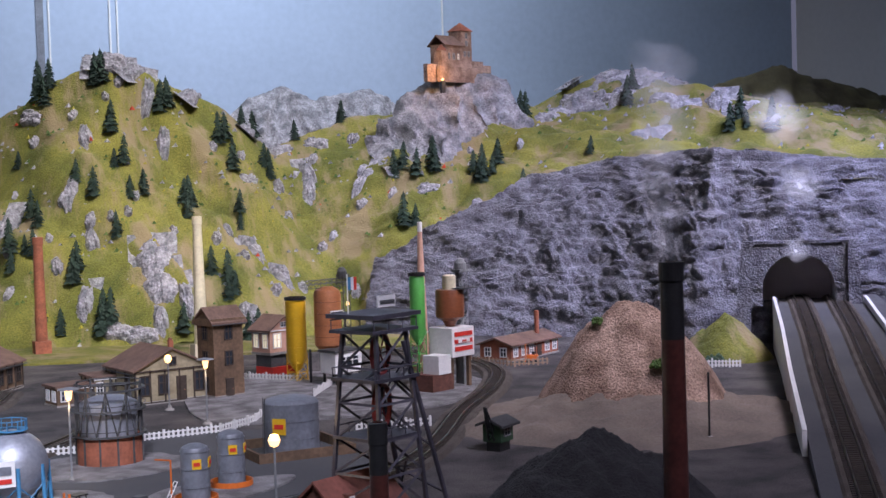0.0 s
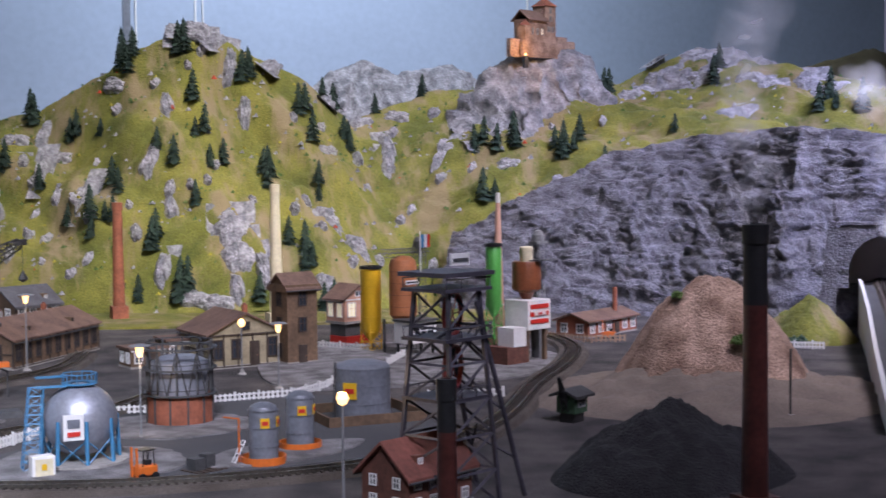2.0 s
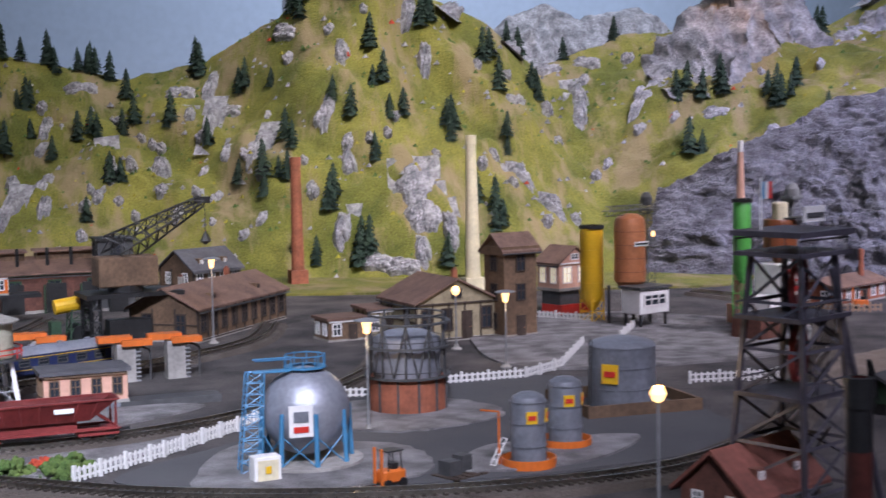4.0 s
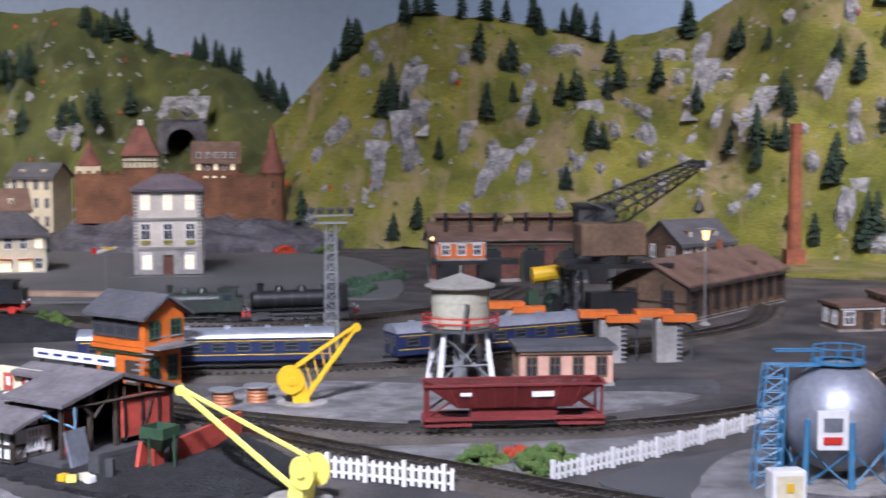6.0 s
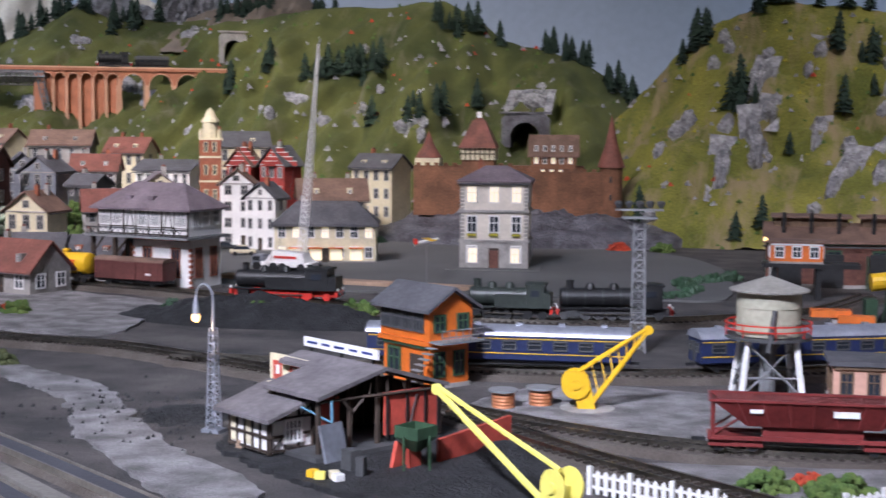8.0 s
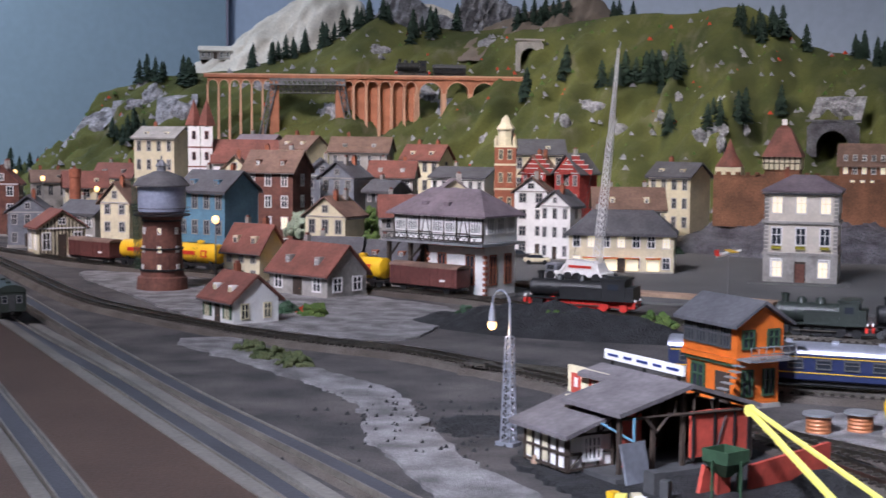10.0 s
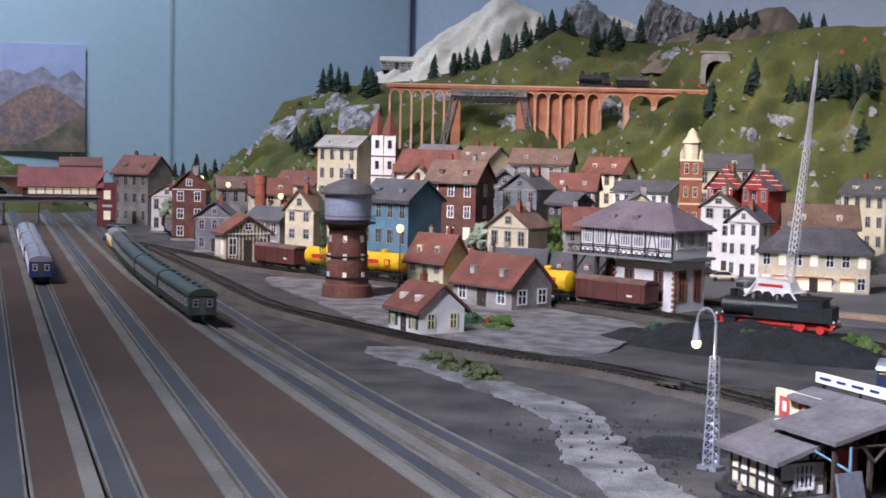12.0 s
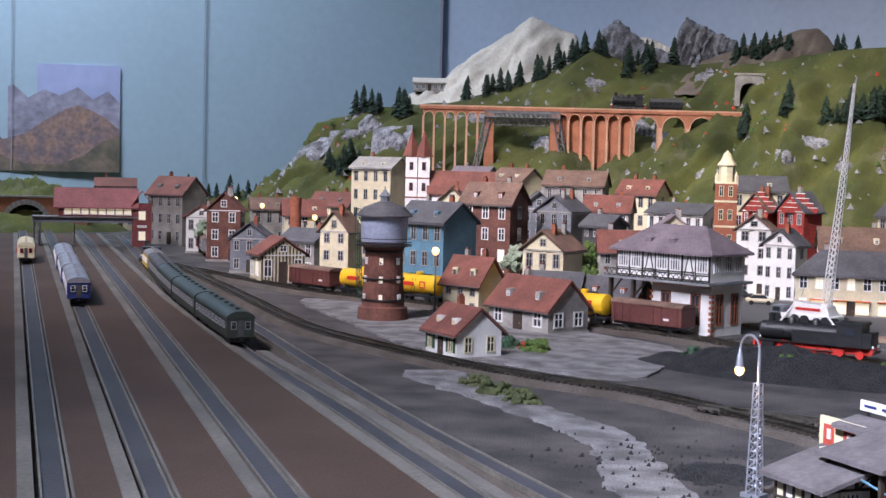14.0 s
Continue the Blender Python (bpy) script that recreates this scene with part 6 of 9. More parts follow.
# ---- lamps in the works ----
street_lamp(0.632, 1.182, 0.11, "grey street lamp with a glowing lantern in the yard", True, 0.08)
street_lamp(0.893, 1.492, 0.094, "grey street lamp with a glowing lantern by the fence", True, 0.06)
street_lamp(0.73, 0.753, 0.108, "grey street lamp with a bright round bulb", False, 0.08)
lm = street_lamp(0.885, 1.66, 0.085, "slim lattice lamp post at the timbered workshop", False, 0.03)
lm2 = street_lamp(0.59, 1.86, 0.12, "tall lattice lamp post before the locomotive works", True, 0.04)

# ---- works buildings ----
house(0.905, 1.8, 8, 0.125, 0.12, 0.055, 0.03, TANWALL, TILEBROWN, "half-timbered workshop with a brown roof and open gate", 1, 4, turn=True, timber=TIMBER, lit=0.1, frame_m=TIMBER, name="workshop", chimney=1)
house(0.83, 1.84, 5, 0.06, 0.06, 0.04, 0.006, TANWALL, TILEBROWN, "low timbered side building of the workshop", 1, 3, roof="flat", timber=TIMBER, name="workshop", chimney=0)
tw = house(1.0, 1.755, 14, 0.056, 0.05, 0.125, 0.02, WOODBROWN, TILEBROWN, "tall brown hose-drying tower house", 3, 1, turn=False, name="tower_house", chimney=0, side_cols=1, frame_m=TIMBER, win=0.25)
boxpart("top_storey", WOODBROWN, tw, 0, 0, 0.118, 0.064, 0.056, 0.012)
house(0.613, 2.015, 52, 0.28, 0.11, 0.048, 0.027, WOODBROWN, TILEBROWN, "long brown timbered works hall", 1, 9, timber=TIMBER, frame_m=TIMBER, name="works_hall", chimney=2, door=False)
house(0.64, 2.3, 30, 0.1, 0.09, 0.07, 0.03, WOODBROWN, SLATE, "brown timber loft with a grey roof", 2, 4, timber=TIMBER, frame_m=WHITE, name="works_hall", chimney=0)
house(0.775, 1.83, 10, 0.075, 0.05, 0.03, 0.004, WOODBROWN, TILEBROWN, "low open shed with a flat brown roof", 1, 3, roof="flat", name="open_shed", chimney=0)
for k, (dx, dy) in enumerate(((0, 0), (0.13, 0.01))):
    es = house(0.3 + dx, 2.44 + dy, 2, 0.13, 0.2, 0.066, 0.02, BRICKDARK, TILEBROWN, "dark engine shed with open doors and roof vents", 1, 2, name="engine_shed", chimney=0, door=False, group="engine sheds", frame_m=DKGREEN, win=0.3)
    for q in (-0.03, 0.03):
        # black slab on the wall stands in for the shade inside the doorway
        boxpart("doorway_shade", BLACK, es, q, -0.1008, 0.0, 0.034, 0.002, 0.05)
        boxpart("door_leaf", DKGREEN, es, q - 0.02, -0.108, 0, 0.0022, 0.016, 0.048)
    boxpart("roof_lantern", WOODBROWN, es, 0, 0, 0.078, 0.11, 0.05, 0.02)
    boxpart("lantern_roof", TILEBROWN, es, 0, 0, 0.098, 0.12, 0.07, 0.003)
    for q in (-0.04, 0.0, 0.04):
        quick("smoke_vent", BLACK, es, lambda bm: rod(bm, (q, -0.06, 0.07), (q, -0.06, 0.108), 0.003, seg=8))
oh = house(0.285, 2.2, 5, 0.07, 0.035, 0.028, 0.003, ORANGE, TILEBROWN, "small orange gantry cabin on a dark bridge", 1, 3, roof="flat", name="gantry_cabin", chimney=0, z=0.05, door=False)
for q in (-0.03, 0.03):
    boxpart("gantry_leg", BLACK, oh, q, 0, -0.05, 0.008, 0.03, 0.05)
boxpart("gantry_beam", BLACK, oh, 0.02, 0, -0.006, 0.13, 0.04, 0.006)
quick("lamp_bulb", BULB, oh, lambda bm: lathe(bm, [(0, 0.028), (0.0035, 0.031), (0, 0.035)], 10, x=-0.042), "small glowing lamp")
boxpart("tall_box", BLACK, house(0.5, 2.36, 4, 0.06, 0.06, 0.12, 0.004, DARKGREY, BLACK, "tall black coaling tower", 3, 1, roof="flat", name="coaling_tower", chimney=0, frame_m=BLACK), 0, -0.04, 0, 0.03, 0.02, 0.05)
cc = thing("coal_crane", 0.487, 1.93, 0, 8, "dark lattice coal crane on a steel gantry", "crane")
quick("gantry", BLACK, cc, lambda bm: [lattice(bm, (a, b, 0), (a, b, 0.07), 0.006, 0.006, 4, 0.0014) for a in (-0.06, 0.05) for b in (-0.03, 0.03)] + [box(bm, -0.005, 0, 0.068, 0.14, 0.08, 0.006)])
quick("crane_house", WOODBROWN, cc, lambda bm: box(bm, -0.01, 0, 0.082, 0.085, 0.05, 0.042, bev=0.002), "dark brown machinery house")
quick("slewing_ring", BLACK, cc, lambda bm: rod(bm, (-0.01, 0, 0.073), (-0.01, 0, 0.083), 0.025, seg=20))
quick("boom", BLACK, cc, lambda bm: lattice(bm, (-0.03, 0, 0.128), (0.12, 0.05, 0.196), 0.019, 0.006, 9, 0.0017))
quick("boom_head", BLACK, cc, lambda bm: box(bm, 0.122, 0.052, 0.193, 0.022, 0.01, 0.01))
quick("hoist_rope", BLACK, cc, lambda bm: [rod(bm, (0.126, 0.053, 0.194), (0.126, 0.053, 0.15), 0.0005, seg=4), lathe(bm, [(0, 0.13), (0.009, 0.136), (0.004, 0.146), (0, 0.152)], 8, x=0.126, y=0.053)])
boxpart("coal_bin", BLACK, cc, -0.01, -0.01, 0.0, 0.06, 0.03, 0.035)
for k, (ax, ay) in enumerate(((0.44, 1.585), (0.5, 1.59), (0.345, 1.66))):
    cr = thing("water_crane", ax, ay, 0, 5, "grey concrete coaling pillar with orange caps", "loading pillar", "loading pillars with orange caps")
    boxpart("pillar", STONE, cr, 0, 0, 0, 0.022, 0.02, 0.046)
    for j in range(9):
        boxpart("step", GREY, cr, 0.014, 0, 0.005 * j, 0.006, 0.016, 0.002)
    boxpart("cap", ORANGE, cr, -0.012, 0.004, 0.048, 0.04, 0.02, 0.007)
    boxpart("cap", ORANGE, cr, 0.012, -0.008, 0.044, 0.036, 0.016, 0.007)
    quick("pipe", DARKGREY, cr, lambda bm: [rod(bm, (0.03, 0, 0), (0.03, 0, 0.036), 0.0013), rod(bm, (0.03, 0, 0.036), (0.014, 0, 0.044), 0.0013)])
ym = thing("loading_machine", 0.405, 1.98, 0, 10, "yellow and green loading machine on a wheeled frame", "machine")
quick("drum", YELLOW, ym, lambda bm: rod(bm, (-0.026, 0, 0.05), (0.01, 0, 0.054), 0.011, seg=14))
quick("frame", DKGREEN, ym, lambda bm: lattice(bm, (0.008, 0, 0), (0.008, 0, 0.045), 0.015, 0.012, 3, 0.0015))
quick("shield", DKGREEN, ym, lambda bm: box(bm, -0.026, 0, 0, 0.014, 0.02, 0.03))
for s in (-1, 1):
    quick("wheel", BLACK, ym, lambda bm: rod(bm, (0.008, s * 0.017, 0.012), (0.008, s * 0.02, 0.012), 0.012, seg=16))

# ---- ramp and portal ----
RAMP = [(1.22, 0.56), (1.42, 0.815), (1.64, 1.1), (1.86, 1.38), (2.06, 1.64), (2.2, 1.82)]


def ramp_pt(k, off):
    x, y = RAMP[k]
    return (x + 0.784 * off, y - 0.62 * off)


RZ = [0.002, 0.02, 0.045, 0.07, 0.088, 0.09]
vs, fs = [], []
for k in range(6):
    for off, zz in ((0.0, -0.002), (0.0, RZ[k]), (0.2, RZ[k]), (0.2, -0.002)):
        vs.append((*ramp_pt(k, off), zz))
for k in range(5):
    for j in range(3):
        a = 4 * k + j
        fs.append((a, a + 1, a + 5, a + 4))
setting(mesh_object("ramp", vs, fs, ASPHALT, None, False), "dark railway ramp that climbs to the tunnel", "ramp")
for off in (0.045, 0.115):
    track([(*ramp_pt(k, off), RZ[k]) for k in range(6)], "ramp track leading into the tunnel portal", 6, 0.02, 0.004)
for off, lab in ((-0.004, "chipped white parapet wall of the ramp"), (0.165, "white kerb along the outer side of the ramp")):
    th = thing("parapet", *RAMP[0], 0, 0, lab, "parapet wall")
    for k in range(1, 5):
        a, b = Vector((*ramp_pt(k, off), RZ[k])), Vector((*ramp_pt(min(k + 1, 5), off), RZ[min(k + 1, 5)]))
        if k == 4:
            b = a + (b - a) * 0.2
        o = Vector((*RAMP[0], 0))
        vs = []
        for p in (a, b):
            for q, zz in ((-0.003, -p.z), (-0.003, 0.012), (0.003, 0.012), (0.003, -p.z)):
                vs.append(p - o + Vector((0.784 * q, -0.62 * q, zz)))
        mesh_object("wall_section", vs, [(0, 1, 5, 4), (1, 2, 6, 5), (2, 3, 7, 6), (0, 3, 2, 1), (4, 5, 6, 7)], WHITE, th, False)


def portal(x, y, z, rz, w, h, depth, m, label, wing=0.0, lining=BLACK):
    """Tunnel portal: arched front wall with a short closed bore; a black lining paints in its shade."""
    th = thing("tunnel_portal", x, y, z, rz, label, "tunnel portal", "tunnel portals")
    r = w / 2
    n = 14
    arc = [(r * math.cos(math.pi * k / n), h - r + r * math.sin(math.pi * k / n)) for k in range(n + 1)]
    W, H = r + wing + 0.012, h + 0.02

    def face(bm):
        outer = [(W * math.cos(math.pi * k / n) / max(abs(math.cos(math.pi * k / n)), abs(math.sin(math.pi * k / n))), 0) for k in range(n + 1)]
        top = []
        for k in range(n + 1):
            c, s = math.cos(math.pi * k / n), math.sin(math.pi * k / n)
            q = max(abs(c), abs(s))
            top.append((W * c / q, h - r + (H - h + r) * s / q))
        inner = [(r, 0)] + arc + [(-r, 0)]
        out = [(W, 0)] + top + [(-W, 0)]
        for y0 in (-0.008, 0.004):
            a = [bm.verts.new((p, y0, q)) for p, q in inner]
            b = [bm.verts.new((p, y0, q)) for p, q in out]
            for i in range(len(a) - 1):
                bm.faces.new((a[i], a[i + 1], b[i + 1], b[i]))
        for ring in (inner, out):
            a = [bm.verts.new((p, -0.008, q)) for p, q in ring]
            b = [bm.verts.new((p, 0.004, q)) for p, q in ring]
            for i in range(len(a) - 1):
                bm.faces.new((a[i], a[i + 1], b[i + 1], b[i]))
    quick("front_wall", m, th, face)

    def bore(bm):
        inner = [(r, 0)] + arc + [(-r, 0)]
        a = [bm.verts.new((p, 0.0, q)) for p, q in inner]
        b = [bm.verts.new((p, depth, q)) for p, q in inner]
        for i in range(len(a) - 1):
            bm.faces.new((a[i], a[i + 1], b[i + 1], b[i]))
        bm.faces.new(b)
    # BLACK lining puts a deep tunnel's shade into the colour of this short bore
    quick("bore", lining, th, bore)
    for k in range(n):
        a0, a1 = math.pi * k / n, math.pi * (k + 1) / n
        piece("arch_stone", ("arch_stone", w, h, k), lambda bm: prism(bm, [(rr * math.cos(a), h - r + rr * math.sin(a)) for rr, a in ((r, a0 + 0.02), (r, a1 - 0.02), (r + w * 0.13, a1 - 0.02), (r + w * 0.13, a0 + 0.02))], -0.0115, -0.0075), STONE if m is not CLIFF else m, th, Matrix())
    quick("coping", STONE if m is not CLIFF else CLIFF, th, lambda bm: box(bm, 0, -0.004, H, W * 2 + 0.006, 0.016, 0.005))
    return th


pt = portal(2.105, 1.63, 0.086, -38, 0.135, 0.098, 0.12, CLIFF, "dark stone tunnel portal at the top of the ramp", 0.02, WALL_PALE)
for s in (-1, 1):
    quick("buttress", CLIFF, pt, lambda bm: prism(bm, [(s * 0.09, -0.09), (s * 0.125, -0.09), (s * 0.105, 0.12), (s * 0.09, 0.12)], -0.02, 0.02))
heap("grass_mound", 1.93, 1.63, 0.1, 0.085, GRASS, "small green mound beside the ramp", 8, 0.8, 0.8, 1.0)
heap("grass_mound", 2.38, 1.42, 0.16, 0.085, GRASS, "green mound outside the ramp", 9, 0.8)
shrub(1.87, 1.58, 0.02, DKGREEN, "dark green bush at the foot of the cliff", 0, 31)

# ---- low factory by the cliff ----
house(1.645, 1.9, 28, 0.17, 0.07, 0.03, 0.012, BRICK, TILEBROWN, "low brick factory with sawtooth roof lights", 1, 6, name="factory", chimney=0)
chimney(1.69, 1.91, 0.005, 0.004, 0.085, BRICK, "short red chimney of the low factory", None, 0, False)


def forklift(x, y, rz):
    th = thing("forklift", x, y, 0, rz, "small orange forklift truck", "forklift", "forklifts")
    quick("body", ORANGE, th, lambda bm: box(bm, 0, 0, 0.004, 0.022, 0.014, 0.011, bev=0.0015))
    quick("cage", BLACK, th, lambda bm: [rod(bm, (a, b, 0.014), (a * 0.8, b, 0.03), 0.0007, seg=4) for a in (-0.007, 0.007) for b in (-0.006, 0.006)] + [box(bm, 0, 0, 0.03, 0.016, 0.014, 0.0012)])
    quick("seat", BLACK, th, lambda bm: box(bm, -0.002, 0, 0.014, 0.006, 0.007, 0.006))
    quick("mast", ORANGE, th, lambda bm: [box(bm, 0.013, b, 0.002, 0.002, 0.002, 0.032) for b in (-0.005, 0.005)])
    for s in (-1, 1):
        boxpart("fork", DARKGREY, th, 0.02, s * 0.004, 0.003, 0.014, 0.002, 0.001)
        for a in (-0.007, 0.008):
            quick("wheel", BLACK, th, lambda bm: rod(bm, (a, s * 0.0055, 0.004), (a, s * 0.0085, 0.004), 0.004, seg=12))
    return th


forklift(0.592, 0.965, 200)
forklift(1.615, 1.8, 150)
pal = thing("pallet", 0.655, 0.975, 0, 25, "wooden pallet loaded with dark crates", "pallet")
for k in range(5):
    boxpart("slat", TIMBER, pal, -0.016 + 0.008 * k, 0, 0.002, 0.006, 0.03, 0.0012)
boxpart("crate", DARKGREY, pal, -0.008, 0.003, 0.0032, 0.014, 0.014, 0.012)
boxpart("crate", DARKGREY, pal, 0.009, 0.006, 0.0032, 0.012, 0.012, 0.014)
hx = house(1.165, 1.95, 20, 0.066, 0.05, 0.045, 0.022, PINK, TILEBROWN, "salmon weighing house on a dark red base", 1, 2, turn=True, name="weigh_house", z=0.04, chimney=0, lit=1.0, door=False)
boxpart("lower_floor", DARKGREY, hx, 0, 0, -0.04, 0.056, 0.042, 0.04)
boxpart("red_base", RED, hx, 0, -0.004, -0.04, 0.06, 0.046, 0.018)

# ---- fences ----
fence([(0.183, 1.085), (0.273, 1.047)], 0.017)
fence([(0.345, 1.075), (0.43, 1.15), (0.563, 1.29)], 0.014)
fence([(0.77, 1.402), (0.885, 1.406), (0.955, 1.46), (1.056, 1.625)], 0.013, 0.0065, "white picket fence round the works yard")
fence([(0.59, 1.38), (0.68, 1.36)], 0.013, 0.0065, "white picket fence behind the gas holder")
fence([(1.08, 1.94), (1.16, 1.83)], 0.014, 0.007, "white picket fence at the silos")
fence([(1.115, 1.635), (1.19, 1.745)], 0.014, 0.007, "white picket fence at the silos")
fence([(1.045, 1.3), (1.15, 1.285)], 0.013, 0.007, "white picket fence behind the winding tower")
fence([(1.5, 1.9), (1.56, 1.77), (1.62, 1.755)], 0.014, 0.008, "pale brown picket fence along the curve", PLANK)
fence([(1.08, 0.9), (1.14, 0.86)], 0.014, 0.006, "dark wooden fence by the coal heap", TIMBER)
fence([(1.8, 1.55), (1.86, 1.5)], 0.014, 0.006, "white picket fence at the cliff")

# ---- station yard in the middle ----


def water_tower(x, y):
    th = thing("water_tower", x, y, 0, 12, "cream water tower on white steel legs", "water tower")
    quick("tank", TOWERCREAM, th, lambda bm: lathe(bm, [(0, 0.061), (0.0275, 0.061), (0.0275, 0.099), (0, 0.099)], 32), "cream round water tank", True)
    for z in (0.072, 0.085):
        quick("hoop", TOWERCREAM, th, lambda bm: lathe(bm, [(0.0275, z), (0.0281, z), (0.0281, z + 0.001), (0.0275, z + 0.001)], 32))
    quick("roof", TOWERROOF, th, lambda bm: lathe(bm, [(0.034, 0.099), (0.034, 0.1005), (0.003, 0.111), (0.001, 0.112), (0.001, 0.119), (0, 0.119)], 32), "weathered pale conical roof")
    quick("deck", DARKGREY, th, lambda bm: lathe(bm, [(0.025, 0.058), (0.037, 0.058), (0.037, 0.0605), (0.025, 0.0605), (0.025, 0.058)], 32))
    for z in (0.066, 0.071):
        quick("red_rail", RED, th, lambda bm: lathe(bm, [(0.0359, z), (0.0371, z), (0.0371, z + 0.0012), (0.0359, z + 0.0012), (0.0359, z)], 32))
    for k in range(8):
        quick("rail_stanchion", RED, th, lambda bm: rod(bm, (0.0365 * math.cos(k * 0.7854), 0.0365 * math.sin(k * 0.7854), 0.06), (0.0365 * math.cos(k * 0.7854), 0.0365 * math.sin(k * 0.7854), 0.071), 0.0006, seg=4))
    for s, t in ((-1, -1), (1, -1), (1, 1), (-1, 1)):
        quick("leg", WHITE, th, lambda bm: rod(bm, (s * 0.027, t * 0.027, 0), (s * 0.02, t * 0.02, 0.06), 0.0032, 0.0026, 6))
        boxpart("footing", STONE, th, s * 0.027, t * 0.027, 0, 0.009, 0.009, 0.004)
    for k in range(4):
        a, b = [((-1, -1), (1, -1), (1, 1), (-1, 1))[(k + j) % 4] for j in (0, 1)]
        quick("cross_brace", GREY, th, lambda bm: [rod(bm, (a[0] * 0.026, a[1] * 0.026, 0.01), (b[0] * 0.0205, b[1] * 0.0205, 0.055), 0.0011, seg=4), rod(bm, (b[0] * 0.026, b[1] * 0.026, 0.01), (a[0] * 0.0205, a[1] * 0.0205, 0.055), 0.0011, seg=4), rod(bm, (a[0] * 0.024, a[1] * 0.024, 0.026), (b[0] * 0.024, b[1] * 0.024, 0.026), 0.0012, seg=4)])
    quick("riser_pipe", GREY, th, lambda bm: rod(bm, (0, 0, 0), (0, 0, 0.061), 0.007, seg=14))
    quick("spout", DARKGREY, th, lambda bm: rod(bm, (0.0, -0.03, 0.085), (-0.006, -0.0365, 0.05), 0.0022, seg=8))
    return th


water_tower(0.281, 1.432)


def hopper_wagon(x, y, rz):
    th = on_rail(x, y, rz, "hopper_wagon", "dark red self-discharging hopper wagon with white marks", "railway wagon")
    L = 0.15

    def hop(bm):
        t, b = 0.078 * 0.92, 0.046
        vs = []
        for x_, yy, z_ in ((-t, -0.0165, 0.044), (t, -0.0165, 0.044), (t, 0.0165, 0.044), (-t, 0.0165, 0.044), (-b, -0.012, 0.022), (b, -0.012, 0.022), (b, 0.012, 0.022), (-b, 0.012, 0.022)):
            vs.append(bm.verts.new((x_, yy, z_)))
        for q in ((0, 1, 5, 4), (1, 2, 6, 5), (2, 3, 7, 6), (3, 0, 4, 7), (4, 5, 6, 7)):
            bm.faces.new([vs[i] for i in q])
        bmesh.ops.solidify(bm, geom=bm.faces[:], thickness=0.0012)
    quick("hopper", OXIDE, th, hop, "oxide-red sloping hopper")
    quick("top_rim", OXIDE, th, lambda bm: [box(bm, 0, s * 0.0168, 0.043, 0.146, 0.002, 0.002) for s in (-1, 1)] + [box(bm, s * 0.0725, 0, 0.043, 0.002, 0.034, 0.002) for s in (-1, 1)])
    for k in range(7):
        for s in (-1, 1):
            quick("rib", OXIDE, th, lambda bm: rod(bm, (-0.054 + 0.018 * k, s * 0.0168, 0.043), (-0.046 + 0.0153 * k, s * 0.0125, 0.0225), 0.0008, seg=4))
    boxpart("chute", OXIDE, th, 0, 0, 0.012, 0.07, 0.016, 0.011)
    quick("side_sill", OXIDE, th, lambda bm: [box(bm, 0, s * 0.0135, 0.0105, 0.142, 0.0022, 0.0035) for s in (-1, 1)])
    for s in (-1, 1):
        for t in (-1, 1):
            quick("end_strut", OXIDE, th, lambda bm: rod(bm, (s * 0.07, t * 0.0125, 0.012), (s * 0.07, t * 0.0145, 0.043), 0.0011, seg=4))
            quick("end_brace", OXIDE, th, lambda bm: rod(bm, (s * 0.07, t * 0.0125, 0.014), (s * 0.05, t * 0.0125, 0.03), 0.001, seg=4))
        bg = boxpart("bogie", OXIDE, th, s * 0.054, 0, 0.0045, 0.038, 0.024, 0.006)
        boxpart("platform", OXIDE, th, s * 0.066, 0, 0.0105, 0.016, 0.03, 0.0015)
        boxpart("coupling", BLACK, th, s * 0.08, 0, 0.006, 0.01, 0.003, 0.003)
        boxpart("company_mark", WHITE, th, 0.022, s * 0.0158, 0.0325, 0.018, 0.001, 0.005)
        boxpart("number_panel", WHITE, th, -0.04, s * 0.0158, 0.034, 0.009, 0.001, 0.003)
    bogie_wheels(th, (-0.066, -0.042, 0.042, 0.066))
    return th


hopper_wagon(0.322, 1.213, 6).scale = (1, 1, 0.86)
ht = house(0.378, 1.425, 5, 0.088, 0.05, 0.034, 0.006, PINK, SLATE, "pink hut with a flat dark roof and four windows", 1, 4, roof="flat", name="hut", chimney=0, door=False, frame_m=WOODBROWN, win=0.45, z=0.008)
boxpart("stone_base", TANKGREY, ht, 0, 0, -0.008, 0.089, 0.052, 0.009)
boxpart("low_wall", DARKGREY, thing("low_wall", 0.47, 1.42, 0, 3, "low dark grey retaining wall", "wall"), 0, 0, 0, 0.11, 0.03, 0.008)


